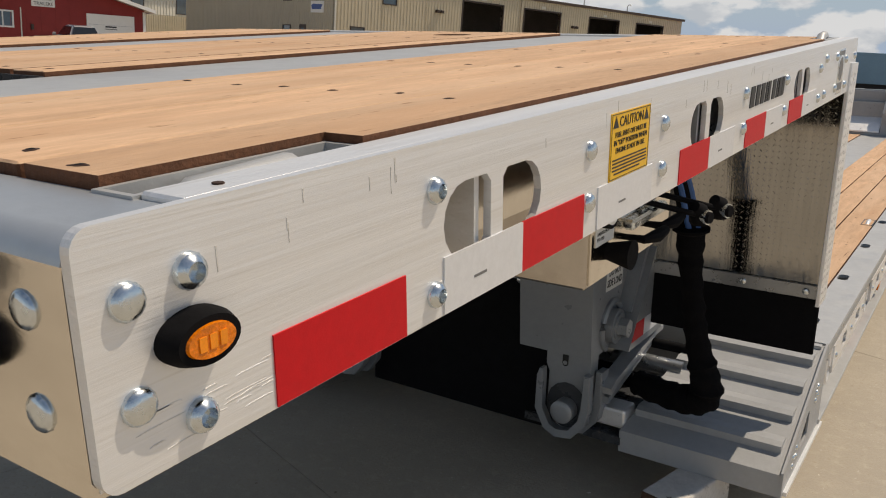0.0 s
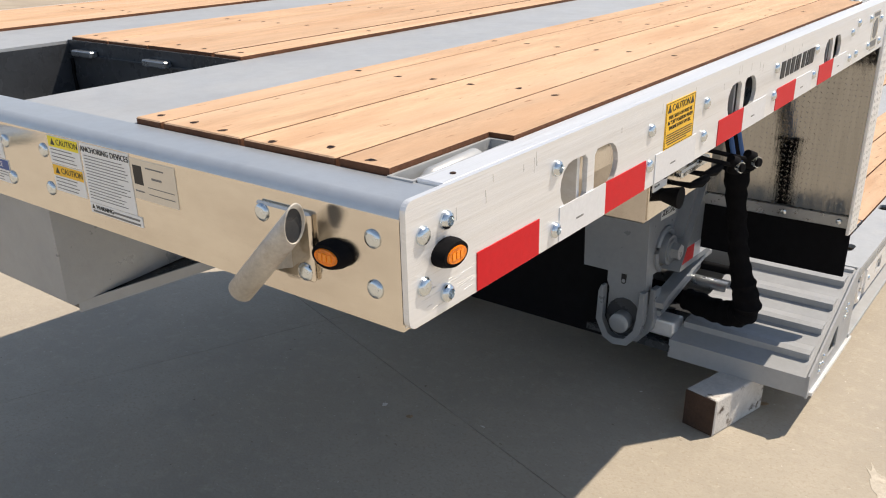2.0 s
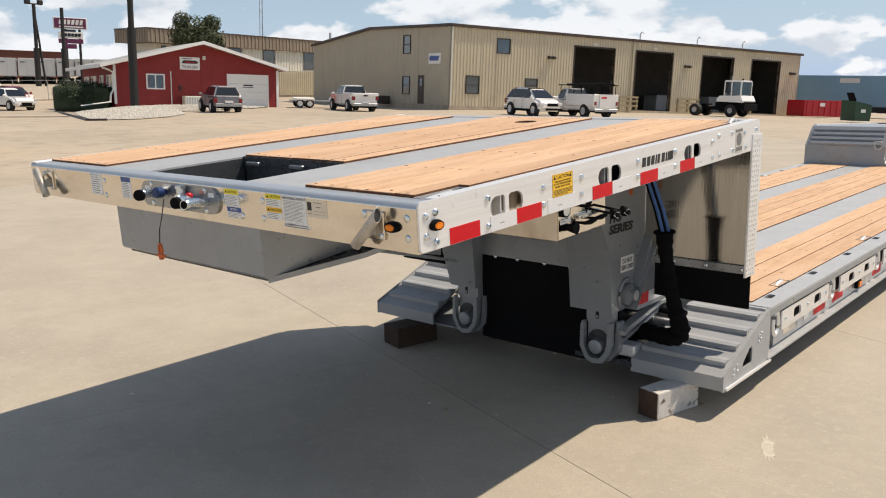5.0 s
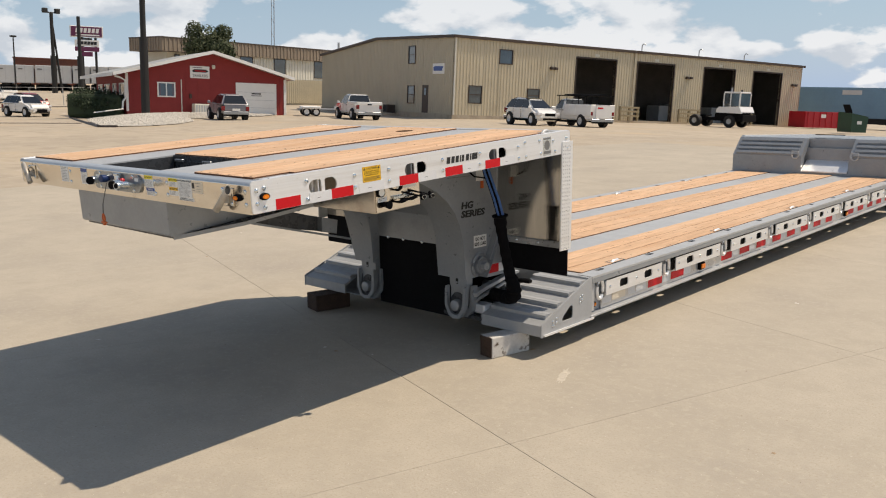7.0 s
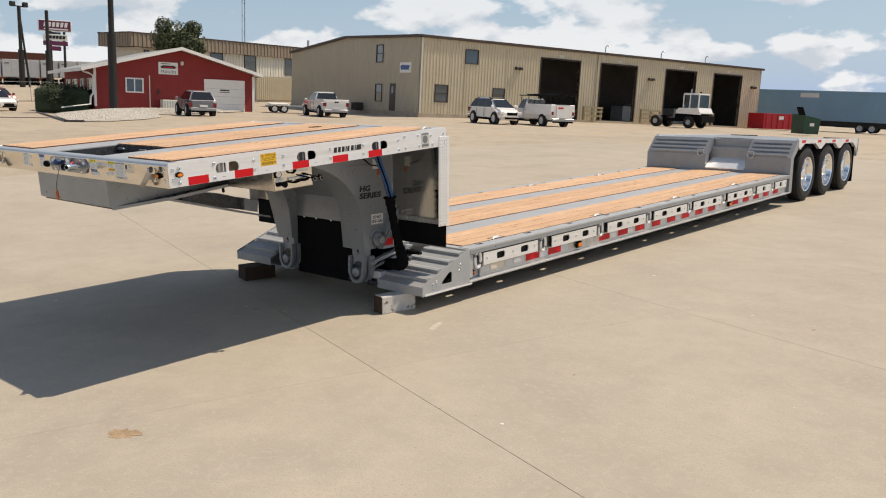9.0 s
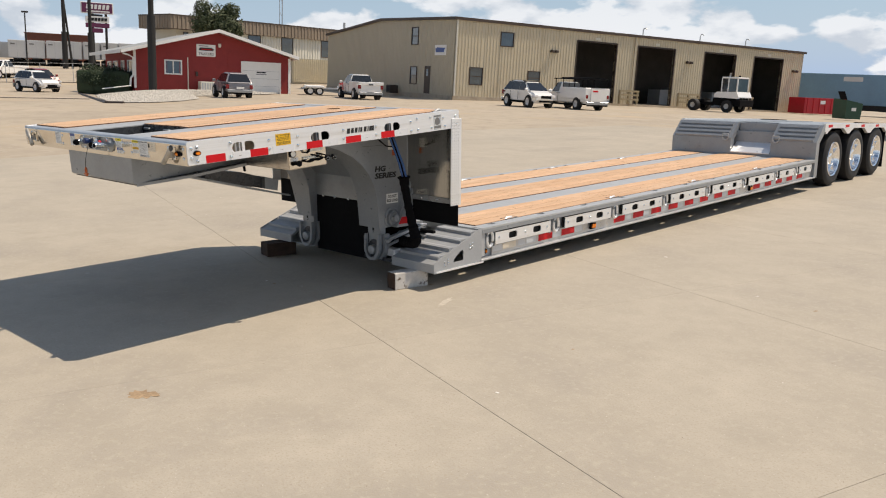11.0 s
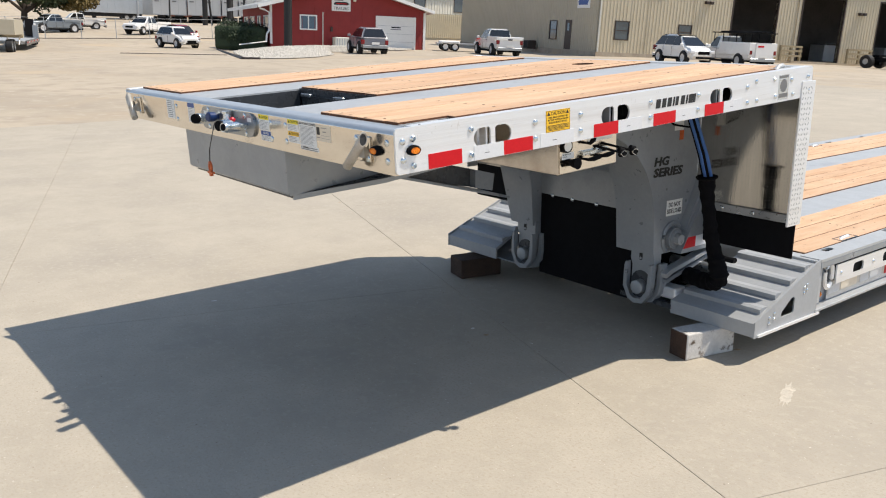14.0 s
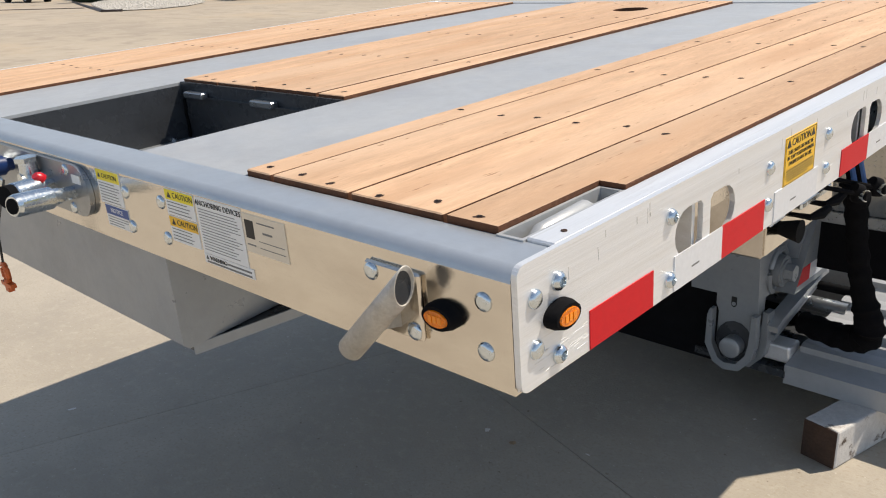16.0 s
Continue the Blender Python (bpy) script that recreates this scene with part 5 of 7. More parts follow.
def lathe(bm, prof, n=36, at=(0, 0, 0)):
    """A profile of (x along the axle, radius), turned about the x axis."""
    rings = [[bm.verts.new((at[0] + a, at[1] + r * math.cos(2 * math.pi * j / n), at[2] + r * math.sin(2 * math.pi * j / n))) for j in range(n)] for a, r in prof]
    for r0, r1 in zip(rings, rings[1:]):
        for j in range(n):
            bm.faces.new((r0[j], r0[(j + 1) % n], r1[(j + 1) % n], r1[j]))
    return bm


def big_wheel(x, y, s):
    t = part("tyre", lathe(bmesh.new(), [(-s * 0.24, 0.30), (-s * 0.245, 0.42), (-s * 0.22, 0.462), (-s * 0.12, 0.47), (-s * 0.03, 0.462), (-s * 0.0, 0.42), (s * 0.004, 0.36), (-s * 0.012, 0.30)]), TYRE, trailer, "black trailer tyre with worn tread", Matrix.Translation((x, y, 0.468)), smooth=True)
    part("rim", lathe(bmesh.new(), [(-s * 0.006, 0.302), (s * 0.004, 0.295), (-s * 0.01, 0.275), (-s * 0.09, 0.255), (-s * 0.125, 0.18), (-s * 0.125, 0.11), (-s * 0.05, 0.10), (-s * 0.045, 0.085), (-s * 0.045, 0.002)]), CHROME, t, "polished aluminium rim", smooth=True)
    for k in range(10):
        a = 2 * math.pi * k / 10
        part("wheel_nut", C((-s * 0.125, 0.145 * math.cos(a), 0.145 * math.sin(a)), (-s * 0.09, 0.145 * math.cos(a), 0.145 * math.sin(a)), 0.016, n=6), CHROME, t)


for hy in HUBS:
    big_wheel(-0.02, hy, 1)
    big_wheel(-WID + 0.02, hy, -1)
    part("axle", C((-WID + 0.25, hy, 0.468), (-0.25, hy, 0.468), 0.07, n=14), DARK, trailer)
part("chassis_beam", B(-WID + 0.55, -0.55, 11.7, 15.4, 0.66, 0.92), GREY, trailer)

# ---- timber blocks ----
def timber(name, label, c, size, rz, mats):
    e = thing(name, label, "block", pose(*c, 0, 0, rz), "timber blocks under the ramps")
    part("timber", B(-size[0] / 2, size[0] / 2, -size[1] / 2, size[1] / 2, 0, size[2], bevel=0.008, seg=2), mats[0], e)
    return e


blk = timber("timber_block", "weathered timber block with white paint, under the ramp", (-0.275, 2.25, 0.0), (0.128, 0.34, 0.1495), -13, (BLOCK_PAINT,))
part("cut_end", B(-0.062, 0.062, -0.1735, -0.1700, 0.004, 0.146), BLOCK_WOOD, blk, "dark unpainted cut end")
timber("timber_block", "dark brown timber block under the far ramp", (-2.222, 2.28, 0.0), (0.19, 0.32, 0.138), -14, (BLOCK_WOOD,))

# ---- surroundings ----
LEAN = Matrix.Rotation(radians(2.2), 4, Vector((-0.68, 0.73, 0)))


def site(x, y, rz=0.0, dz=0.0):
    """A pose on the falling ground of the yard."""
    return Matrix.Translation((x, y, ground_z(x, y) + dz)) @ LEAN @ Matrix.Rotation(radians(rz), 4, "Z")


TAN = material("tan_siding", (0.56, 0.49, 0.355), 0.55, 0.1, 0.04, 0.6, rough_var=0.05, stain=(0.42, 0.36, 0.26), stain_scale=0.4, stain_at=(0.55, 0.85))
# darker than the front tan; the gable's shade is put into it
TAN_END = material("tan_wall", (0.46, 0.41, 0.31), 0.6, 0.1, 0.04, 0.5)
ROOF = material("roof_edge_brown", (0.07, 0.05, 0.04), 0.6, 0.2, 0.1, 1)
METAL_ROOF = material("pale_metal_roof", (0.45, 0.43, 0.38), 0.4, 0.4, 0.06, 1)
RED = material("red_siding", (0.24, 0.022, 0.02), 0.7, 0, 0.08, 1.2)
WHITE = material("white_paint", (0.78, 0.77, 0.74), 0.5, 0, 0.03, 2)
CREAM = material("cream_siding", (0.63, 0.61, 0.53), 0.6, 0, 0.05, 1)
BRONZE = material("bronze_frame", (0.05, 0.035, 0.028), 0.5, 0.2, 0.1, 3)
GLASS = material("window_glass", (0.06, 0.09, 0.11), 0.06, 0, 0.2, 0.7, spec=1.0)
CARGLASS = material("car_glass", (0.012, 0.014, 0.016), 0.06, 0, 0.1, 2, spec=0.8)
CARWHITE = material("white_car_paint", (0.80, 0.79, 0.77), 0.25, 0, 0.02, 3, coat=0.6)
CARGREY = material("grey_car_paint", (0.235, 0.225, 0.24), 0.35, 0.2, 0.03, 3, coat=0.6)
CARSILVER = material("slate_car_paint", (0.20, 0.225, 0.25), 0.35, 0.25, 0.03, 3, coat=0.6)
CARRED = material("red_car_paint", (0.22, 0.012, 0.012), 0.28, 0.2, 0.03, 3, coat=0.6)
LAMP_RED = material("tail_lamp", (0.22, 0.008, 0.01), 0.2, 0, 0.05, 5)
LAMP_CLEAR = material("head_lamp", (0.75, 0.76, 0.78), 0.1, 0.2, 0.05, 5)
TRAILER_BLUE = material("blue_trailer_side", (0.15, 0.27, 0.38), 0.45, 0.1, 0.06, 0.6)
TRAILER_WHITE = material("white_trailer_side", (0.55, 0.56, 0.56), 0.5, 0.1, 0.06, 0.4, stain=(0.4, 0.4, 0.4), stain_scale=0.5)
TRAILER_PALE = material("pale_grey_trailer_side", (0.40, 0.43, 0.46), 0.5, 0.1, 0.05, 0.4, stain=(0.33, 0.35, 0.37), stain_scale=0.5)
SKIP_RED = material("red_steel", (0.42, 0.01, 0.02), 0.5, 0, 0.08, 2)
SKIP_GREEN = material("green_steel", (0.012, 0.055, 0.03), 0.5, 0, 0.1, 2)
GRAVEL = material("pale_gravel", (0.48, 0.45, 0.40), 0.95, 0, 0.2, 4, 0.8, 12)
BARK = material("bark", (0.06, 0.045, 0.035), 0.95, 0, 0.2, 4, 0.6, 20)
LEAF = material("leaves", (0.045, 0.06, 0.02), 0.7, 0, 0.3, 3)
HEDGE = material("hedge_leaves", (0.018, 0.034, 0.010), 0.7, 0, 0.35, 3)
POLE = material("dark_pole", (0.02, 0.019, 0.018), 0.6, 0.2, 0.15, 2)
BRICK = material("brown_brick", (0.16, 0.06, 0.04), 0.9, 0, 0.1, 2)
PURPLE = material("purple_panel", (0.13, 0.02, 0.07), 0.5, 0, 0.05, 1)
PALLET = material("grey_timber_rail", (0.33, 0.27, 0.17), 0.85, 0, 0.12, 3)
# the dimness inside the bays, put into one dark colour
BAY_SHADE = material("bay_shade", (0.07, 0.065, 0.06), 0.8, 0, 0.2, 0.8)
GALV = material("galvanised", (0.42, 0.43, 0.44), 0.5, 0.6, 0.05, 3)


def ribbed(x0, x1, z0, z1, y, pitch=0.305, rib=0.09, depth=0.035, cuts=()):
    """A ribbed metal sheet along x at y, facing -y, split round openings (x0, x1, z0, z1)."""
    bm = bmesh.new()
    spans = []
    edges = sorted({x0, x1, *[c for k in cuts for c in k[:2]]})
    for a, b in zip(edges, edges[1:]):
        mid = (a + b) / 2
        free = [(z0, z1)]
        for c in cuts:
            if c[0] < mid < c[1]:
                free = [p for lo, hi in free for p in ((lo, min(hi, c[2])), (max(lo, c[3]), hi)) if p[1] - p[0] > 0.02]
        spans += [(a, b, lo, hi) for lo, hi in free]
    for a, b, lo, hi in spans:
        prof, x = [], a
        ks = int(math.floor(a / pitch))
        prof.append((a, y))
        for k in range(ks, int(b / pitch) + 2):
            for dx, d in ((-rib / 2 - 0.02, 0), (-rib / 2, depth), (rib / 2, depth), (rib / 2 + 0.02, 0)):
                px = k * pitch + dx
                if a < px < b:
                    prof.append((px, y - d))
        prof.append((b, y))
        low = [bm.verts.new((px, py, lo)) for px, py in prof]
        top = [bm.verts.new((px, py, hi)) for px, py in prof]
        for i in range(len(prof) - 1):
            bm.faces.new((low[i], low[i + 1], top[i + 1], top[i]))
    return bm


def window(parent, x0, x1, z0, z1, y, m=None, bars_=1, frame=BRONZE, w=0.07):
    bm = bmesh.new()
    for a in ((x0, x1, y - 0.05, y + 0.05, z0, z0 + w), (x0, x1, y - 0.05, y + 0.05, z1 - w, z1), (x0, x0 + w, y - 0.05, y + 0.05, z0 + w, z1 - w), (x1 - w, x1, y - 0.05, y + 0.05, z0 + w, z1 - w)):
        box(bm, *a)
    if bars_ == 1:
        box(bm, x0 + w, x1 - w, y - 0.03, y + 0.03, (z0 + z1) / 2 - 0.03, (z0 + z1) / 2 + 0.03)
    elif bars_ == 2:
        box(bm, (x0 + x1) / 2 - 0.04, (x0 + x1) / 2 + 0.04, y - 0.03, y + 0.03, z0 + w, z1 - w)
    f = part("window", bm, frame, parent, "", m)
    part("pane", B(x0 + w, x1 - w, y + 0.01, y + 0.02, z0 + w, z1 - w), GLASS, f)
    return f


# workshop: x along the front from the near corner, y into the building
WS = site(-41.6, 48.5, 72.2, 0.33) @ Matrix.Rotation(radians(0.7), 4, "Y")


def workshop():
    e = thing("workshop_building", "tan ribbed metal workshop with four open bays", "building", WS)
    L, W, H, R, HB, RY = 42.7, 28.0, 6.15, 6.55, 5.45, 14.2
    bays = [(12.4, 16.9), (19.55, 24.1), (28.15, 32.45), (35.2, 39.5)]
    BZ = 5.25
    cuts = [(a, b, 0.0, BZ) for a, b in bays]
    wins = [(1.4, 2.7, 0.95, 2.4), (4.25, 5.6, 4.25, 5.45), (7.25, 8.55, 1.25, 2.4)]
    marks = sorted([0, L] + [v for q in bays for v in q] + [v for q in wins for v in q[:2]])
    for a, b in zip(marks, marks[1:]):
        hole = [q for q in cuts + wins if q[0] <= a and b <= q[1]]
        for lo, hi in ([(0, hole[0][2]), (hole[0][3], H)] if hole else [(0, H)]):
            if hi - lo > 0.05:
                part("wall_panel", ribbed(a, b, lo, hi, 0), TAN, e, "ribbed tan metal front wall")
    bm = bmesh.new()
    for a, b in zip([0] + [b for _, b in bays], [a for a, _ in bays] + [L]):
        box(bm, a, b, 0.04, 0.24, 0, BZ)
    box(bm, 0, L, 0.04, 0.24, BZ, H)
    part("wall_core", bm, TAN_END, e)
    end = Matrix.Rotation(radians(-90), 4, "Z")
    gaps = [(-5.2, -4.15, 0, 2.35), (-7.9, -6.6, 0.75, 2.3), (-7.9, -6.6, 4.15, 5.7)]
    for a, b in ((-W, -7.9), (-7.9, -6.6), (-6.6, -5.2), (-5.2, -4.15), (-4.15, 0)):
        hole = [q for q in gaps if q[0] <= a and b <= q[1]]
        lows = [0] + [q[3] for q in hole]
        highs = [q[2] for q in hole] + [20.0]
        for lo, hi in zip(lows, highs):
            if hi - lo < 0.05:
                continue
            gable = ribbed(a, b, lo, hi, 0, rib=0.07, depth=0.03)
            for v in gable.verts:
                if v.co.z > 19:
                    v.co.z = H + (R - H) * -v.co.x / RY if -v.co.x < RY else R + (HB - R) * (-v.co.x - RY) / (W - RY)
            part("gable_panel", gable, TAN_END, e, "tan metal gable wall, coloured darker for its shade", end)
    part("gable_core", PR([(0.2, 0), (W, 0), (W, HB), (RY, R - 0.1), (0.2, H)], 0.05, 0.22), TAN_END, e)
    part("roof", PR([(-0.15, H + 0.02), (-0.15, H + 0.12), (RY, R + 0.12), (W + 0.15, HB + 0.12), (W + 0.15, HB), (RY, R + 0.02)], -0.2, L + 0.2), METAL_ROOF, e)
    part("eave_trim", B(-0.22, L + 0.22, -0.2, -0.05, H - 0.08, H + 0.14), ROOF, e)
    part("rake_trim", PR([(-0.2, H - 0.08), (-0.2, H + 0.14), (RY, R + 0.14), (W + 0.2, HB + 0.14), (W + 0.2, HB - 0.08), (RY, R - 0.08)], -0.26, -0.06), ROOF, e)
    part("back_wall", B(0.3, L - 0.1, W - 0.2, W, 0, HB), TAN_END, e)
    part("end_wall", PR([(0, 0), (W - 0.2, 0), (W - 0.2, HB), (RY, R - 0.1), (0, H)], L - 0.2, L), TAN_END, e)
    # concrete floor coloured dark for the dim interior
    part("floor_slab", B(0.3, L - 0.25, 0.3, W - 0.25, -0.2, 0.02), BAY_SHADE, e)
    part("foundation", B(-0.1, L + 0.1, -0.04, W, -1.2, 0.0), YARD, e)
    for a, b in bays:
        fr = bmesh.new()
        box(fr, a - 0.12, a, -0.06, 0.30, 0, BZ + 0.1)
        box(fr, b, b + 0.12, -0.06, 0.30, 0, BZ + 0.1)
        box(fr, a, b, -0.06, 0.30, BZ, BZ + 0.12)
        part("bay_frame", fr, BRONZE, e, "dark frame of an open bay door")
        part("bay_number", B((a + b) / 2 - 0.25, (a + b) / 2 + 0.25, -0.05, -0.037, BZ + 0.22, BZ + 0.44), CREAM, e)
    # lining and inner wall added, dark so the bays read as shaded
    part("inner_lining", B(L - 0.34, L - 0.22, 0.3, 9.0, 0, H - 0.2), BAY_SHADE, e)
    part("bay_inner_wall", B(0.3, L - 0.3, 9.0, 9.1, 0, H - 0.2), BAY_SHADE, e)
    for x0, x1, z0, z1 in wins:
        window(e, x0, x1, z0, z1, -0.02, bars_=0 if z0 > 3 else 1)
    window(e, -7.9, -6.6, 0.75, 2.3, -0.02, end)
    window(e, -7.9, -6.6, 4.15, 5.7, -0.02, end)
    dr = part("entrance_door", B(-5.2, -4.15, -0.02, 0.03, 0.02, 2.35), BRONZE, e, "dark brown entrance door", end)
    part("door_glass", B(-4.85, -4.5, -0.03, -0.019, 1.5, 2.1), GLASS, dr)
    sg = part("wall_sign", B(-3.4, -1.5, -0.08, -0.03, 3.25, 4.1), WHITE, e, "white sign with a blue mark", end)
    part("sign_mark", PR([(-3.2, 3.5), (-1.75, 3.5), (-1.85, 3.6), (-1.65, 3.85), (-3.0, 3.9), (-3.3, 3.8)], -0.09, -0.079, "y"), DECAL_BLUE, sg)
    part("downspout", B(-0.06, 0.06, -0.14, -0.06, 0.0, H), CREAM, e)
    part("downspout", B(19.0, 19.12, -0.14, -0.06, 0.0, H), TAN_END, e)
    for x in (9.6, 25.8, 41.2):
        for dx in (0, 0.42):
            part("wall_lamp", B(x - 0.16 + dx, x + 0.16 + dx, -0.35, -0.04, 4.08, 4.32, bevel=0.03), BRONZE, e, "dark flood lamp on the wall")
    for x in (21.0, 28.5, 35.0):
        part("vent_pipe", SW([(x, 1.2, H), (x, 1.2, H + 0.75), (x + 0.03, 1.1, H + 0.9), (x + 0.08, 0.95, H + 0.92), (x + 0.1, 0.85, H + 0.8)], 0.05, 8), GALV, e)
    part("vent_pipe", C((0.8, W - 2.5, HB), (0.8, W - 2.5, HB + 1.3), 0.12, n=10), GALV, e)
    rw = random.Random(3)
    for k, x in enumerate((13.5, 15.3, 20.6, 22.8, 29, 31.2, 36, 38.4)):
        part("workbench", B(x - 0.8, x + 0.8, 4 + rw.uniform(0, 2), 6.5 + rw.uniform(0, 2), 0.02, rw.uniform(0.9, 1.9)), GALV if k % 2 else TRAILER_WHITE, e)
    return e


workshop()


def office():
    e = thing("office_building", "low red sided office with a white-trimmed gable", "building", Matrix.Translation((-55.76, 28.19, ground_z(-55.76, 28.19) + 0.60)) @ Matrix.Rotation(radians(76.0), 4, "Z") @ Matrix.Rotation(radians(2.1), 4, "Y"))
    W, D, H, R = 12.5, 10.0, 2.78, 4.42
    part("front_wall", PR([(0, -0.5), (W, -0.5), (W, H), (W / 2, R), (0, H)], 0.0, 0.2, "y"), RED, e, "red sided gable wall")
    part("side_wall", B(0.0, 0.2, 0.2, D, -0.5, H), RED, e)
    part("side_wall", B(W - 0.2, W, 0.2, D, -0.5, H), RED, e)
    part("back_wall", PR([(0, 0), (W, 0), (W, H), (W / 2, R), (0, H)], D, D + 0.2, "y"), RED, e)
    sl = (R - H) / (W / 2)
    for s, xe, xm in ((-1, -1.15, W / 2), (1, W + 0.4, W / 2)):
        ze = H - sl * (abs(xe - (0 if s < 0 else W)))
        part("roof", PR([(xe, ze + 0.02), (xe, ze + 0.16), (xm, R + 0.16), (xm, R + 0.02)], -0.95, D + 0.6, "y"), METAL_ROOF, e)
        part("rake_trim", PR([(xe, ze - 0.06), (xe, ze + 0.18), (xm, R + 0.18), (xm, R - 0.06)], -1.01, -0.87, "y"), WHITE, e)
        part("eave_trim", B(*sorted((xe - 0.06 * -s, xe + 0.04 * s)), -0.95, D + 0.6, ze - 0.08, ze + 0.17), WHITE, e)
    for k in range(13):
        part("siding_seam", B(W * (k + 0.5) / 13 - 0.012, W * (k + 0.5) / 13 + 0.012, -0.012, 0.001, -0.3, H), RED, e)
    part("corner_trim", B(W - 0.14, W + 0.06, -0.05, 0.1, -0.3, H - 0.1), WHITE, e)
    part("corner_trim", B(-0.06, 0.1, -0.05, 0.1, -0.1, H - 0.1), WHITE, e)
    part("downspout", SW([(-0.9, -0.45, H - 0.38), (-0.5, -0.2, H - 0.45), (-0.12, -0.12, H - 0.65), (-0.12, -0.12, 0.9), (-0.35, -0.2, 0.6), (-0.4, -0.2, 0.0)], 0.07, 8), WHITE, e)
    part("sill_pipe", C((-2.6, -1.2, -0.25), (-0.4, -0.4, 0.05), 0.04, n=8), WHITE, e)
    gd = part("garage_door", B(8.4, 11.6, -0.03, 0.02, -0.25, 2.2), WHITE, e, "white sectional garage door")
    for z in (0.36, 0.97, 1.58):
        part("panel_joint", B(8.45, 11.55, -0.034, -0.0295, z - 0.010, z + 0.010), GALV, gd)
    bm = bmesh.new()
    for a in ((8.3, 8.4, -0.06, 0.02, -0.25, 2.3), (11.6, 11.7, -0.06, 0.02, -0.25, 2.3), (8.4, 11.6, -0.06, 0.02, 2.2, 2.3)):
        box(bm, *a)
    part("door_frame", bm, WHITE, e)
    part("print_line", B(9.6, 10.4, -0.037, -0.031, 1.42, 1.52), INK, gd)
    part("print_line", B(9.55, 10.45, -0.037, -0.031, 1.28, 1.34), INK_GREY, gd)
    window(e, 2.2, 3.55, 1.0, 2.12, -0.02, bars_=2, frame=WHITE, w=0.1)
    left = Matrix(((0, 1, 0, 0), (-1, 0, 0, 0), (0, 0, 1, 0), (0, 0, 0, 1)))
    for y0, y1 in ((0.5, 2.1), (3.2, 4.25), (5.4, 7.1), (7.9, 9.3)):
        window(e, -y1, -y0, 0.7, 1.98, -0.02, left, bars_=0, frame=WHITE, w=0.09)
    sg = part("wall_sign", B(4.7, 6.2, -0.07, -0.01, 2.5, 3.42), WHITE, e, "white sign with a red and black mark over a word")
    part("sign_mark", PR([(4.9, 2.95), (5.95, 2.95), (6.1, 3.05), (5.9, 3.18), (5.0, 3.18), (4.85, 3.05)], -0.08, -0.069, "y"), INK, sg)
    part("sign_mark", B(5.05, 5.9, -0.083, -0.079, 3.02, 3.08), TAPE_RED, sg)
    part("print_line", B(4.9, 5.6, -0.08, -0.069, 3.27, 3.33), INK_GREY, sg)
    writing("TRAILERS", 0.29, INK, sg, Matrix.Translation((5.45, -0.075, 2.6)) @ Matrix.Rotation(radians(90), 4, "X"), depth=0.004, align="CENTER")
    part("gable_lamp", B(6.4, 6.62, -0.25, -0.01, 3.25, 3.55, bevel=0.05), CREAM, e, "pale gable lamp")
    part("conduit", B(3.97, 4.04, -0.06, -0.01, -0.2, 2.35), CREAM, e)
    part("meter_box", B(4.6, 4.76, -0.15, -0.01, 0.95, 1.3), BRONZE, e)
    ac = part("ac_unit", B(4.7, 6.0, -1.0, -0.25, -0.2, 0.55, bevel=0.03), CREAM, e, "outdoor cooling unit")
    for k in range(6):
        part("grille_slat", B(4.8 + 0.2 * k, 4.9 + 0.2 * k, -1.012, -0.998, -0.1, 0.45), GALV, ac)
    return e


office()


def back_building():
    e = thing("flat_roofed_building", "cream two-storey building with a brown ribbed roof band", "building", site(-92.9, 52.0, 91.6, -0.45))
    L, W, H, T = 38.0, 7.5, 6.45, 8.1
    MANS = material("mansard_brown", (0.25, 0.20, 0.15), 0.6, 0.1, 0.08, 0.5)
    part("front_wall", ribbed(7.5, L, -1, H, 0.5, pitch=0.5, rib=0.14, depth=0.06), CREAM, e, "ribbed cream wall")
    part("wall_core", B(7.5, L - 0.02, 0.55, W, -1, H), CREAM, e)
    part("recessed_wall", B(2.2, 7.5, 2.2, W, -1, H), CREAM, e)
    part("roof_band", ribbed(0, L + 0.5, H, T, 0, pitch=0.6, rib=0.2, depth=0.08), MANS, e, "brown ribbed metal roof band")
    part("roof_band", ribbed(-W, 0, H, T, 0, pitch=0.6, rib=0.2, depth=0.08), MANS, e, "", Matrix.Rotation(radians(-90), 4, "Z"))
    part("roof", B(0.02, L + 0.5, 0.02, W, H, T - 0.05), ROOF, e)
    part("coping", B(-0.08, L + 0.55, -0.12, W, T - 0.06, T + 0.08), ROOF, e)
    window(e, 12.0, 14.1, 5.1, 6.4, 0.42, bars_=0)
    window(e, 17.7, 19.7, 4.0, 6.4, 0.42, bars_=0)
    window(e, 21.9, 23.1, 2.6, 3.3, 0.42, bars_=0)
    window(e, 19.2, 20.2, 2.6, 3.3, 0.42, bars_=0)
    window(e, 25.0, 27.0, 4.0, 6.4, 0.42, bars_=0)
    for x in (3.2, 5.4):
        window(e, x, x + 0.7, 3.5, 6.2, 2.12, bars_=0)
    return e


back_building()
ct = thing("storage_container", "tan ribbed shipping container beside the workshop", "container", site(-79.0, 60.4, 79.9, 0.15))
part("front_wall", ribbed(0, 5.2, 0.1, 2.85, 0, pitch=0.28, rib=0.12, depth=0.05), material("container_tan", (0.60, 0.53, 0.38), 0.55, 0.1, 0.06, 1), ct)
part("shell", B(0.0, 5.2, 0.03, 2.4, -0.1, 2.9), TAN_END, ct)


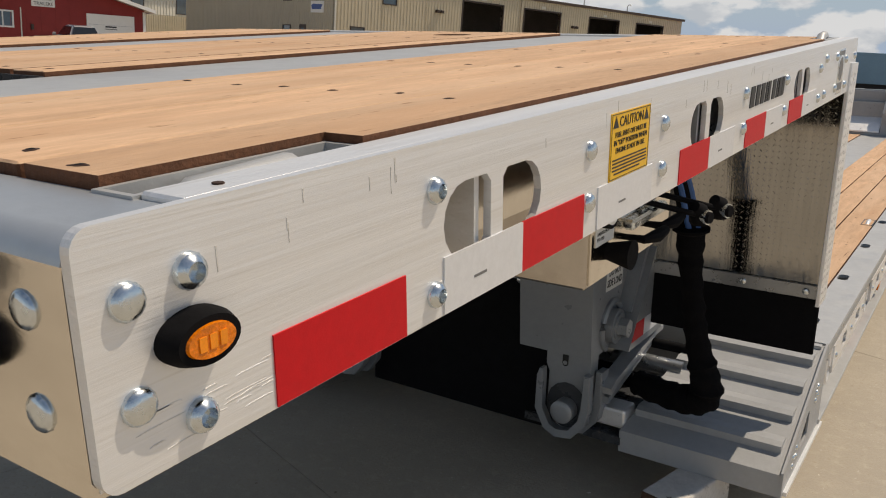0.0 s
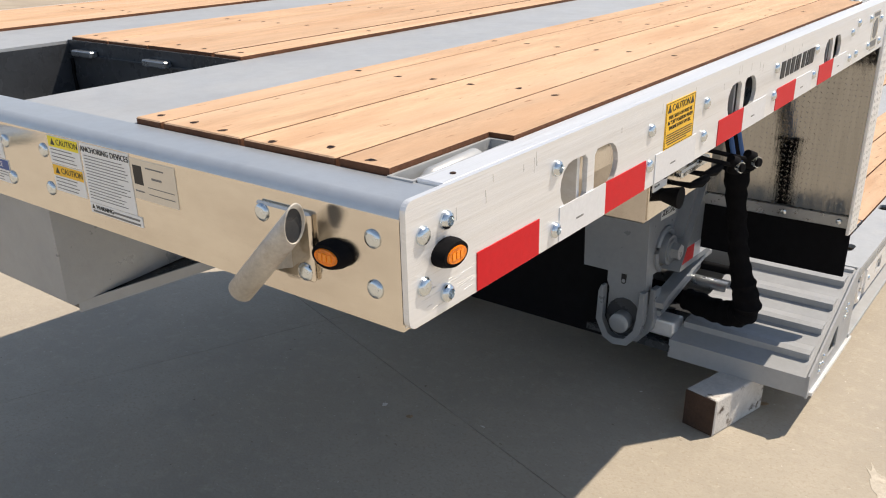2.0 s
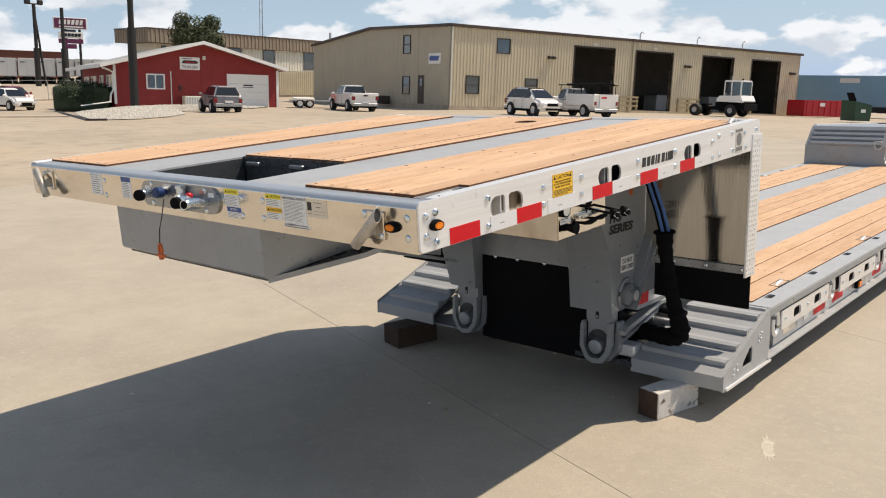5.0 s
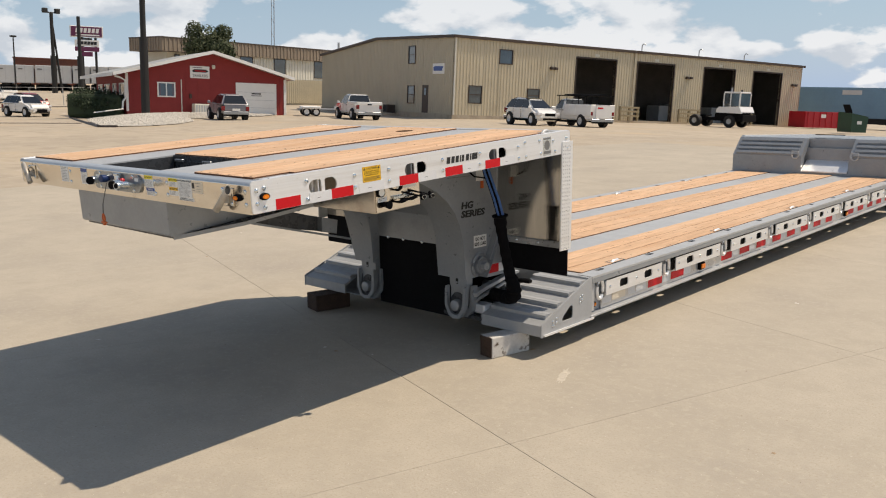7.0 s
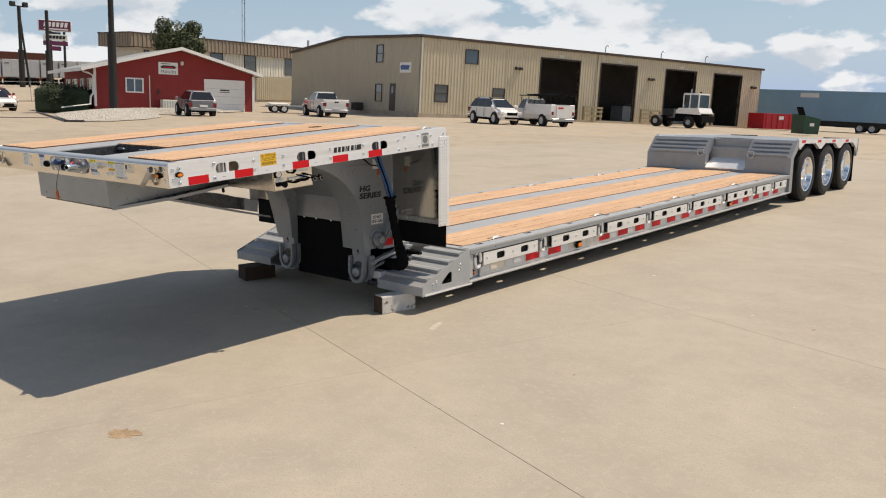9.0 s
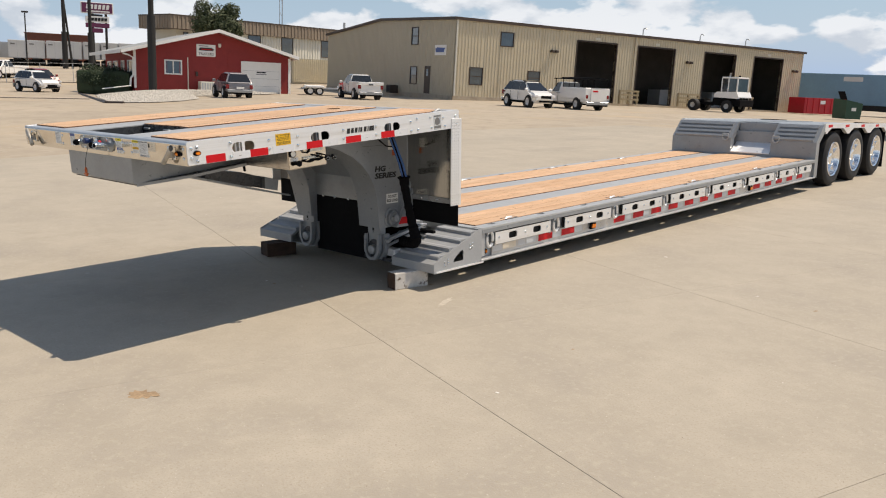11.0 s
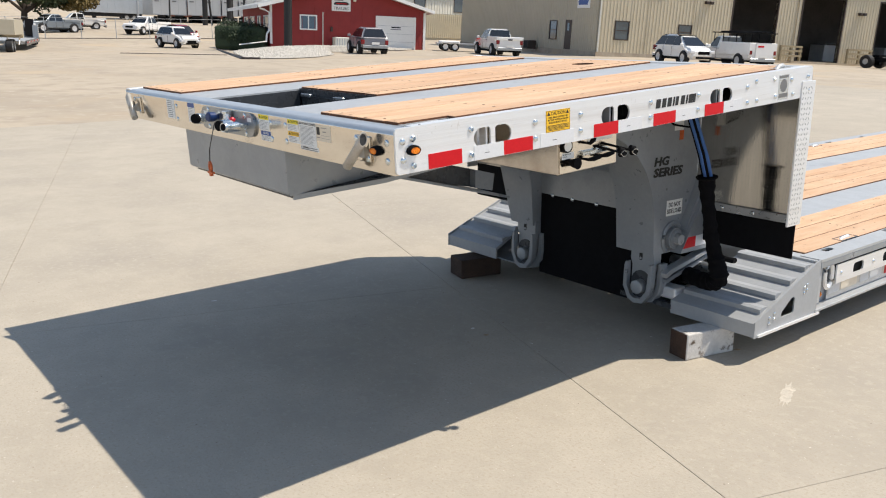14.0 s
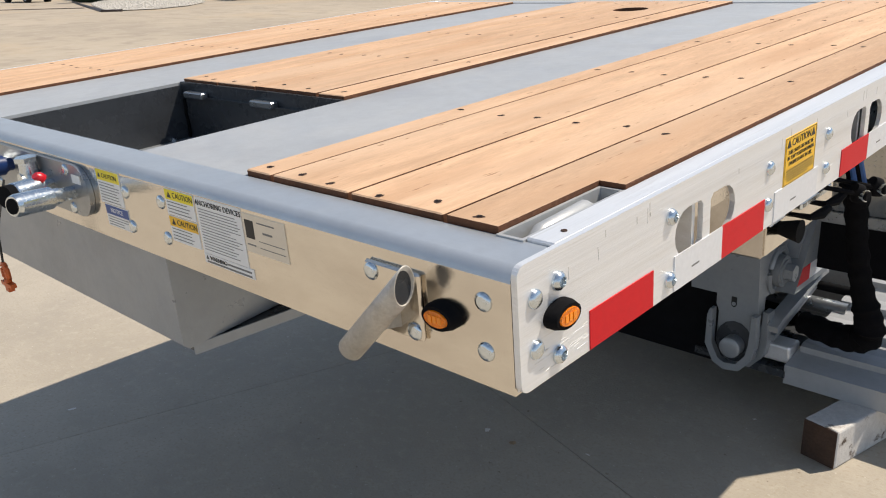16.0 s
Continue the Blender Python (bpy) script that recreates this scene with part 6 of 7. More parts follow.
# ---- vehicles ----
def wheel_mesh(r, w, rim_mat, s, k=0.64):
    me = bpy.data.meshes.new("tyre")
    bm = lathe(bmesh.new(), [(-s * w, r * 0.6), (-s * w, r * 0.93), (-s * w * 0.85, r), (-s * w * 0.15, r), (0, r * 0.93), (0, r * (k + 0.02)), (-s * 0.02, r * (k - 0.02))], 20)
    bmesh.ops.recalc_face_normals(bm, faces=bm.faces[:])
    bm.to_mesh(me)
    bm.free()
    me.materials.append(TYRE)
    me2 = bpy.data.meshes.new("rim")
    bm = lathe(bmesh.new(), [(-s * 0.016, r * k), (-s * 0.03, r * k * 0.86), (-s * 0.05, r * k * 0.4), (-s * 0.03, r * k * 0.3), (-s * 0.03, 0.005)], 20)
    bmesh.ops.recalc_face_normals(bm, faces=bm.faces[:])
    bm.to_mesh(me2)
    bm.free()
    me2.materials.append(rim_mat)
    return me, me2


RIMS = material("alloy_rim", (0.55, 0.55, 0.56), 0.4, 0.3, 0.1, 12)


def vehicle(name, label, category, m, L, W, lower, cabin, wheels, r, paint, glass_x, rim=None, extra=None, ww=0.24, roof_in=0.24, nose=0.08):
    """Nose towards +x. lower and cabin are side outlines (x, z); the cabin narrows to its roof. glass_x: x spans of the side windows."""
    e = thing(name, label, category, m)
    h = W / 2
    bm = bmesh.new()
    prism(bm, lower, -h, h, "y")
    es = [ed for ed in bm.edges if abs(ed.verts[0].co.y - ed.verts[1].co.y) < 1e-5]
    bmesh.ops.bevel(bm, geom=es, offset=0.11 if nose < 0.1 else 0.15, segments=3, affect="EDGES")
    es = [ed for ed in bm.edges if abs(ed.verts[0].co.y - ed.verts[1].co.y) > W * 0.9]
    bmesh.ops.subdivide_edges(bm, edges=es, cuts=7)
    for v in bm.verts:
        k = abs(v.co.x) / (L / 2)
        v.co.x -= math.copysign(nose * (abs(v.co.y) / h) ** 2.2 * max(0, k - 0.6) / 0.4, v.co.x)
        v.co.y *= (1 - 0.10 * max(0, k - 0.72) / 0.28) * (1 - 0.05 * max(0.0, v.co.z - 0.75) / 0.35 - 0.06 * max(0.0, 0.5 - v.co.z) / 0.22)
    body = part("body", bm, paint, e, smooth=True)
    z0, z1 = min(z for _, z in cabin), max(z for _, z in cabin)
    bm = bmesh.new()

    def yy(z):
        return h - 0.05 - roof_in * (z - z0) / (z1 - z0)

    lo = [bm.verts.new((x, -yy(z), z)) for x, z in cabin]
    hi = [bm.verts.new((x, yy(z), z)) for x, z in cabin]
    bm.faces.new(lo)
    bm.faces.new(hi[::-1])
    for i in range(len(cabin)):
        j = (i + 1) % len(cabin)
        bm.faces.new((lo[i], lo[j], hi[j], hi[i]))
    bmesh.ops.bevel(bm, geom=[ed for ed in bm.edges if max(ed.verts[0].co.z, ed.verts[1].co.z) > z0 + 0.2], offset=0.11, segments=3, affect="EDGES")
    cab = part("cabin", bm, paint, e, smooth=True)
    # glazing: side windows, windscreen and rear window a little proud of the cabin
    for a, b, c, d in glass_x:
        for s in (-1, 1):
            zz0, zz1 = z0 + 0.05, z1 - 0.10
            g = bmesh.new()
            q = [(a, zz0), (b, zz0), (c, zz1), (d, zz1)]
            vs = [g.verts.new((x, s * (yy(z) + 0.012), z)) for x, z in q]
            ws = [g.verts.new((x, s * (yy(z) - 0.02), z)) for x, z in q]
            g.faces.new(vs)
            g.faces.new(ws[::-1])
            for i in range(4):
                g.faces.new((vs[i], vs[(i + 1) % 4], ws[(i + 1) % 4], ws[i]))
            part("side_window", g, CARGLASS, cab)
    top = [p for p in cabin if p[1] > z1 - 0.12]
    front_low = max((p for p in cabin if p[1] < z0 + 0.15), key=lambda p: p[0])
    front_top = max(top, key=lambda p: p[0])
    rear_low = min((p for p in cabin if p[1] < z0 + 0.15), key=lambda p: p[0])
    rear_top = min(top, key=lambda p: p[0])
    for (xa, za), (xb, zb), s, nm in ((front_low, front_top, 1, "windscreen"), (rear_low, rear_top, -1, "rear_window")):
        g = bmesh.new()
        q = [(0.1, 0.9), (0.92, 0.9)]
        vs = []
        for f, k in q:
            x, z = xa + (xb - xa) * f + 0.015 * s, za + (zb - za) * f
            vs.append([g.verts.new((x, yv * k * yy(z), z)) for yv in (-1, 1)] + [g.verts.new((x - 0.03 * s, yv * k * yy(z), z)) for yv in (-1, 1)])
        (a0, a1, a2, a3), (b0, b1, b2, b3) = vs
        for f in ((a0, a1, b1, b0), (a2, b2, b3, a3), (a0, b0, b2, a2), (a1, a3, b3, b1), (a0, a2, a3, a1), (b0, b1, b3, b2)):
            g.faces.new(f)
        part(nm, g, CARGLASS, cab)
    for x in wheels:
        for s in (-1, 1):
            # dark disc on the body drawn as the shaded wheel opening
            part("wheel_arch", C((x, s * (h - 0.25), r), (x, s * (h + 0.004), r), r * 1.13, n=20), DARK, body)
            me, me2 = wheel_mesh(r, ww, rim or RIMS, 1)
            t = linked("wheel", me, None, e, m=Matrix.Translation((x, s * (h + 0.062), r)) @ Matrix.Rotation(radians(90 * s), 4, "Z"))
            linked("rim", me2, None, t)
    xf, xr = L / 2, -L / 2
    zb = min(0.80, sorted(z for _, z in lower)[len(lower) // 2])
    for s in (-1, 1):
        part("head_lamp", B(xf - 0.24 - nose, xf - 0.01 - nose * 0.5, s * (h * 0.78) - 0.17, s * (h * 0.78) + 0.17, zb - 0.12, zb + 0.06, bevel=0.03), LAMP_CLEAR, body)
        part("tail_lamp", B(xr - 0.005 + nose * 0.6, xr + 0.12 + nose, s * (h * 0.86) - 0.11, s * (h * 0.86) + 0.11, zb, zb + 0.28, bevel=0.02), LAMP_RED, body)
        part("wing_mirror", B(front_low[0] - 0.25, front_low[0] - 0.1, s * (h + 0.1) - 0.1, s * (h + 0.1) + 0.1, z0 + 0.02, z0 + 0.2, bevel=0.03), paint, body)
    part("grille", B(xf - 0.05, xf + 0.012, -h * 0.45, h * 0.45, zb - 0.16, zb + 0.02, bevel=0.02), RUBBER, body)
    part("lower_grille", B(xf - 0.06, xf + 0.008, -h * 0.6, h * 0.6, 0.34, 0.46, bevel=0.02), RUBBER, body)
    for s in (-1, 1):
        part("sill", B(min(wheels) + r, max(wheels) - r, s * (h - 0.02) - 0.02, s * (h - 0.02) + 0.025, 0.27, 0.40, bevel=0.01), RUBBER, body)
        for x in [g[0] for g in glass_x]:
            part("door_seam", B(x - 0.012, x + 0.012, s * h - 0.004, s * h + 0.004, 0.45, z0), DARK, body)
            part("door_handle", B(x + 0.08, x + 0.26, s * (h + 0.01) - 0.012, s * (h + 0.01) + 0.012, z0 - 0.16, z0 - 0.12, bevel=0.006), paint, body)
    part("rear_lower", B(xr - 0.03, xr + 0.06, -h * 0.85, h * 0.85, 0.28, 0.40, bevel=0.02), RUBBER, body)
    part("bumper", B(xr - 0.04, xr + 0.05, -h * 0.9, h * 0.9, 0.38, 0.58, bevel=0.02), paint if r < 0.38 else STEEL, body)
    part("number_plate", B(xr - 0.047, xr - 0.038, -0.26, 0.26, 0.62, 0.77), WHITE, body)
    return e


def suv(name, label, x, y, rz, paint, long=1.0):
    return vehicle(name, label, "car", site(x, y, rz) @ Matrix.Diagonal((long, 0.98, 1, 1)), 4.7, 1.88, [(-2.3, 0.35), (-2.35, 0.62), (-2.3, 1.05), (1.0, 1.08), (2.1, 0.98), (2.34, 0.75), (2.34, 0.38), (2.1, 0.28), (-2.1, 0.28)],
                   [(-2.2, 1.02), (1.15, 1.02), (0.35, 1.62), (-0.4, 1.70), (-1.75, 1.64)], (-1.4, 1.4), 0.38, paint, [(-0.01, 0.88, 0.24, -0.01), (-0.99, -0.04, -0.04, -0.99), (-1.93, -1.02, -1.02, -1.58)], roof_in=0.30, nose=0.26)


def pickup(name, label, x, y, rz, paint, dz=0.0, r=0.40):
    e = vehicle(name, label, "truck", site(x, y, rz, dz), 5.8, 2.0, [(-2.9, 0.55), (-2.9, 1.12), (-0.55, 1.12), (-0.5, 1.16), (1.35, 1.16), (2.75, 1.08), (2.9, 0.95), (2.9, 0.5), (2.6, 0.42), (-2.7, 0.42)],
                [(-0.62, 1.12), (1.45, 1.12), (0.75, 1.78), (0.2, 1.86), (-0.45, 1.82)], (-1.75, 1.85), r, paint, [(0.35, 1.15, 0.62, 0.35), (-0.45, 0.25, 0.25, -0.38)], ww=0.27)
    bm = bmesh.new()
    for a in ((-2.88, -0.66, -0.98, -0.90, 1.1, 1.32), (-2.88, -0.66, 0.90, 0.98, 1.1, 1.32), (-2.9, -2.82, -0.9, 0.9, 1.1, 1.30)):
        box(bm, *a, bevel=0.02)
    part("bed_side", bm, paint, e)
    return e


xo = vehicle("crossover_car", "white crossover car with a dark glass roof, parked beside the workshop", "car", site(-29.8, 43.0, -19) @ Matrix.Diagonal((0.91, 0.95, 1.05, 1)), 4.7, 1.88,
             [(-2.2, 0.35), (-2.32, 0.62), (-2.28, 1.0), (-1.6, 1.06), (1.0, 1.05), (1.95, 0.93), (2.28, 0.74), (2.34, 0.5), (2.1, 0.27), (-2.05, 0.27)],
             [(-2.22, 0.99), (1.50, 0.99), (0.55, 1.575), (0.0, 1.66), (-0.9, 1.68), (-1.72, 1.575)], (-1.4, 1.42), 0.37, CARWHITE,
             [(0.07, 1.15, 0.44, 0.07), (-0.93, 0.04, 0.04, -0.93), (-1.97, -0.96, -0.96, -1.62)], roof_in=0.32, nose=0.28)
part("glass_roof", PR([(0.46, 1.630), (0.0, 1.672), (-0.9, 1.692), (-1.45, 1.640), (-1.45, 1.58), (-0.9, 1.62), (0.0, 1.60), (0.46, 1.56)], -0.56, 0.56, "y"), CARGLASS, xo, "dark glass roof")
suv("grey_sport_utility", "grey sport utility car backed towards the yard", -45.7, 30.1, 160, CARGREY)
suv("white_sport_utility", "white sport utility car standing in the drive", -66.5, 25.2, 10, CARWHITE, 0.9)
suv("red_car", "dark red car behind the white one", -74.5, 28.7, 2, CARRED)
pk = pickup("pickup_truck", "white pickup with red stripes on its front wing", -44.2, 40.5, 156, CARWHITE)
for k in range(5):
    z = 0.62 + 0.105 * k
    bm = PR([(0.70 + 0.08 * k, z), (1.28, z + 0.05), (1.34, z + 0.10), (0.95 + 0.05 * k, z + 0.06)], 0.985, 1.010, "y")
    if k > 2:
        prism(bm, [(1.42, z + 0.05), (2.05, z - 0.02), (2.05, z + 0.03), (1.45, z + 0.10)], 0.985, 1.010, "y")
    part("wing_stripe", bm, TAPE_RED, pk)
part("tailgate_handle", B(-2.925, -2.895, -0.16, 0.16, 1.08, 1.17, bevel=0.01), RUBBER, pk, "black tailgate handle")
pickup("white_pickup", "older white pickup parked by the fence", -89.3, 30.8, 303, CARWHITE)
pickup("grey_pickup", "lifted slate grey pickup by the fence", -93.2, 22.4, 290, CARSILVER, r=0.46)
pickup("distant_pickup", "white pickup parked in the back row", -104.0, 28.0, 262, CARWHITE)

sv = vehicle("service_truck", "white service truck with side lockers and a ladder rack", "truck", site(-28.0, 45.8, 157) @ Matrix.Scale(0.93, 4), 6.2, 2.05,
             [(-3.1, 0.55), (-3.1, 1.0), (0.3, 1.05), (0.35, 1.18), (1.7, 1.18), (2.95, 1.1), (3.1, 0.9), (3.1, 0.5), (2.8, 0.45), (-2.9, 0.45)],
             [(0.35, 1.15), (1.8, 1.15), (1.2, 1.85), (0.8, 1.95), (0.4, 1.92)], (-1.9, 2.1), 0.41, CARWHITE, [(0.6, 1.5, 1.1, 0.6)], ww=0.27)
for s in (-1, 1):
    lk = part("locker", B(-3.05, 0.25, s * 0.80 - 0.22, s * 0.80 + 0.22, 0.75, 1.55, bevel=0.02), CARWHITE, sv, "white side lockers")
    for x in (-2.9, -1.2, -0.4):
        part("locker_door", B(x, x + 0.65, s * 1.02 - 0.008, s * 1.02 + 0.008, 0.85, 1.48), CARWHITE, lk)
    for x in (-2.9, -1.3, 0.2, 1.2):
        part("rack_post", C((x, s * 0.85, 1.5), (x, s * 0.85, 2.15), 0.03, n=8), RUBBER, sv)
    part("rack_rail", C((-3.1, s * 0.85, 2.15), (1.5, s * 0.85, 2.15), 0.035, n=8), RUBBER, sv)
for x in (-2.9, -2.0, -1.1, -0.2, 0.7, 1.4):
    part("rack_bar", C((x, -0.85, 2.15), (x, 0.85, 2.15), 0.03, n=8), RUBBER, sv)
for y, z in ((-0.6, 2.21), (-0.42, 2.21), (-0.1, 2.24), (0.2, 2.22), (0.5, 2.21)):
    part("carried_pipe", C((-3.0, y, z), (0.9, y + 0.05, z), 0.05, n=8), RUBBER, sv, "dark pipes on the ladder rack")
part("tailgate", B(-3.12, -3.06, -0.58, 0.58, 0.62, 1.5), CARWHITE, sv)
part("rear_mark", B(-3.128, -3.118, 0.02, 0.46, 1.27, 1.38), TAPE_RED, sv)

# yard tractor
yt = thing("yard_tractor", "white cab yard tractor with a bare rear frame", "truck", site(-27.95, 68.15, -6))
part("frame", B(-2.6, 2.4, -0.45, 0.45, 0.55, 0.85, bevel=0.03), RUBBER, yt)
part("engine_deck", B(0.1, 2.45, -0.95, 0.95, 0.55, 1.22, bevel=0.05), RUBBER, yt)
part("hood", PR([(0.30, 1.26), (2.62, 1.20), (2.64, 1.34), (2.42, 1.78), (0.55, 1.74), (0.30, 1.48)], -1.12, 1.12, "y"), CARWHITE, yt, "white cab base with sloping front")
part("front_bumper", B(2.45, 2.85, -1.15, 1.15, 0.55, 1.12, bevel=0.04), RUBBER, yt)
for y in (-0.8, -0.3, 0.2, 0.7):
    part("grille_slot", B(2.69, 2.75, y - 0.16, y + 0.16, 1.20, 1.28), RUBBER, yt)
cab = part("cab", B(0.9, 2.42, -1.05, 0.75, 2.88, 3.02, bevel=0.04, seg=2), CARWHITE, yt, "roof of the boxy white cab")
for x, y in ((0.93, -1.02), (1.55, -1.02), (2.38, -1.02), (0.93, 0.72), (1.55, 0.72), (2.38, 0.72)):
    part("cab_pillar", B(x - 0.05, x + 0.05, y - 0.04, y + 0.04, 1.74, 2.90), CARWHITE, cab)
part("cab_back", B(0.90, 0.95, -0.98, 0.68, 1.74, 2.10), CARWHITE, cab)
part("windscreen", B(2.37, 2.39, -0.97, 0.67, 1.80, 2.88), GLASS, cab)
for y in (-1.02, 0.72):
    part("side_window", B(1.60, 2.33, y - 0.012, y + 0.012, 1.80, 2.88), GLASS, cab)
    part("side_window", B(0.98, 1.50, y - 0.012, y + 0.012, 2.0, 2.88), CARGLASS, cab)
part("seat", B(1.2, 1.6, -0.6, 0.0, 1.76, 2.45, bevel=0.06), RUBBER, cab)
part("beacon", C((2.0, -0.1, 3.02), (2.0, -0.1, 3.17), 0.08, n=10), RUBBER, cab)
part("exhaust", C((0.30, 0.9, 1.4), (0.52, 0.9, 3.4), 0.07, n=10), GALV, yt)
part("fifth_wheel", PR([(-2.2, 0.95), (-1.0, 1.05), (-1.0, 0.9), (-2.2, 0.86)], -0.5, 0.5, "y"), RUBBER, yt)
for x, w2 in ((1.6, 0.3), (-1.7, 0.55)):
    for s in (-1, 1):
        me, me2 = wheel_mesh(0.52, w2, GALV, 1, 0.46)
        t = linked("wheel", me, None, yt, m=Matrix.Translation((x, s * 1.2, 0.52)) @ Matrix.Rotation(radians(90 * s), 4, "Z"))
        linked("rim", me2, None, t)

# small utility trailer behind the pickup
ut = thing("utility_trailer", "low grey twin-axle utility trailer", "trailer", site(-50.2, 42.1, 57))
part("bed", B(-2.0, 1.8, -0.95, 0.95, 0.5, 0.6), GALV, ut)
part("fender", B(-1.75, -0.25, -1.2, -0.95, 0.55, 0.78, bevel=0.06), WHITE, ut)
part("fender", B(-1.75, -0.25, 0.95, 1.2, 0.55, 0.78, bevel=0.06), WHITE, ut)
part("tongue", B(1.8, 3.0, -0.06, 0.06, 0.48, 0.58), GALV, ut)
for x in (-1.38, -0.62):
    for s in (-1, 1):
        me, me2 = wheel_mesh(0.33, 0.2, WHITE, 1)
        t = linked("wheel", me, None, ut, m=Matrix.Translation((x, s * 1.18, 0.33)) @ Matrix.Rotation(radians(90 * s), 4, "Z"))
        linked("rim", me2, None, t)

# lowboy waiting at the edge of the yard
lb = thing("parked_trailer", "grey lowboy trailer waiting at the edge of the yard", "trailer", site(-62.8, 12.8, 161.7))
part("deck", B(0.3, 10.2, 0.02, 2.6, 0.40, 0.62, bevel=0.02), STRIP, lb)
part("side_rail", PR([(0.2, 0.30), (10.0, 0.36), (10.2, 0.66), (0.2, 0.66)], -0.06, 0.02, "y"), WELL, lb)
for k in range(8):
    part("tape", B(0.8 + 1.15 * k, 1.2 + 1.15 * k, -0.072, -0.061, 0.48, 0.58), ALU if k % 2 else TAPE_RED, lb)
part("neck", PR([(-4.5, 1.15), (-0.3, 1.1), (0.1, 0.85), (0.5, 0.85), (0.5, 1.95), (0.3, 2.1), (-4.5, 2.1)], 0.12, 2.5, "y"), TAN_END, lb)
part("neck_edge", B(0.50, 0.53, 0.10, 2.52, 0.88, 1.94, bevel=0.01), STRIP, lb)
for y in (0.35, 1.1):
    part("brace", C((-0.5, y, 0.4), (0.2, y, 1.0), 0.05, n=8), ALU, lb)
part("rear_frame", PR([(10.2, 0.40), (13.5, 0.55), (13.5, 1.0), (11.4, 1.05), (10.6, 0.72)], 0.3, 2.3, "y"), WELL, lb)
for y in (0.02, 2.2):
    part("rear_upright", B(10.1, 10.5, y, y + 0.42, 0.40, 1.62, bevel=0.03), GREY, lb)
for y in (0.75, 1.55):
    part("folded_ramp", PR([(10.6, 0.75), (10.9, 0.75), (11.5, 2.05), (11.2, 2.08)], y - 0.3, y + 0.3, "y"), RUBBER, lb)
for x in (11.2, 12.4, -3.0, -4.2):
    for y in (0.32, 2.28):
        me, me2 = wheel_mesh(0.42, 0.4, GALV, 1)
        t = linked("wheel", me, None, lb, m=Matrix.Translation((x, y, 0.42)) @ Matrix.Rotation(radians(90 if y > 1 else -90), 4, "Z"))
        linked("rim", me2, None, t)

# skips and bins
for k, (x, y) in enumerate(((-26.0, 87.6),)):
    sk = thing("roll_off_container", "red steel roll-off container", "container", site(x, y, 60), "roll-off containers")
    part("tub", PR([(-2.6, 0.1), (2.4, 0.1), (2.6, 1.7), (-2.6, 1.7)], -1.2, 1.2, "y"), SKIP_RED, sk)
    for j in range(7):
        part("rib", B(-2.3 + 0.75 * j, -2.15 + 0.75 * j, -1.26, -1.2, 0.15, 1.65), SKIP_RED, sk)
    part("mark", B(-0.7, -0.1, -1.275, -1.262, 1.1, 1.45), WHITE, sk)
du = thing("waste_bin", "dark green steel waste bin with an open lid", "bin", site(-17.0, 68.0, 52))
part("tub", PR([(-0.65, 0.12), (0.65, 0.12), (0.75, 1.25), (0.7, 1.35), (-0.7, 1.6)], -0.85, 0.85, "y"), SKIP_GREEN, du)
part("lid", PR([(-0.7, 1.605), (-0.64, 1.63), (-0.95, 2.25), (-1.0, 2.22)], -0.82, -0.03, "y"), RUBBER, du, "black plastic lid")
part("lid", PR([(-0.7, 1.605), (0.7, 1.355), (0.7, 1.39), (-0.7, 1.66)], 0.03, 0.82, "y"), SKIP_GREEN, du)
part("label", B(-0.2, 0.2, -0.865, -0.851, 0.75, 1.0), WHITE, du)

# box trailers
def box_trailer(name, label, x, y, rz, mat, L, group, dz=0.0, H=4.5):
    e = thing(name, label, "trailer", site(x, y, rz, dz), group)
    bd = part("box", B(0, L, -1.28, 1.28, 1.15, H, bevel=0.04), mat, e)
    for k in range(int(L / 1.25)):
        part("panel_seam", B(1.2 * k + 0.6, 1.2 * k + 0.66, -1.295, -1.279, 1.25, H - 0.1), mat, bd)
    part("frame", B(0.1, L - 0.1, -1.1, 1.1, 0.55, 1.15), DARK, e)
    part("landing_gear", B(2.2, 2.4, -0.9, 0.9, 0.0, 1.1), DARK, e)
    for xx in (L - 1.5, L - 2.75):
        for s in (-1, 1):
            me, me2 = wheel_mesh(0.5, 0.55, GALV, 1)
            t = linked("wheel", me, None, e, m=Matrix.Translation((xx, s * 1.26, 0.5)) @ Matrix.Rotation(radians(90 * s), 4, "Z"))
            linked("rim", me2, None, t)
    return e


for k in range(4):
    bt = box_trailer("box_trailer", "blue box trailer parked in a row", -33.0 + 9.5 * k, 98.0 + 3.0 * k, 4, TRAILER_BLUE, 9.0 if k else 15.5, "blue box trailers")
    part("door_mark", B(6.2, 8.2, -1.31, -1.296, 3.7, 4.2), TRAILER_WHITE, bt)
lt = box_trailer("long_box_trailer", "long pale grey box trailer standing side-on on the raised lot", -148.3, 40.6, 90, TRAILER_PALE, 10.1, "", 0.0, 3.75)
part("end_panel", B(10.105, 12.1, -1.25, 1.25, 1.1, 3.7), GALV, lt, "darker end section")
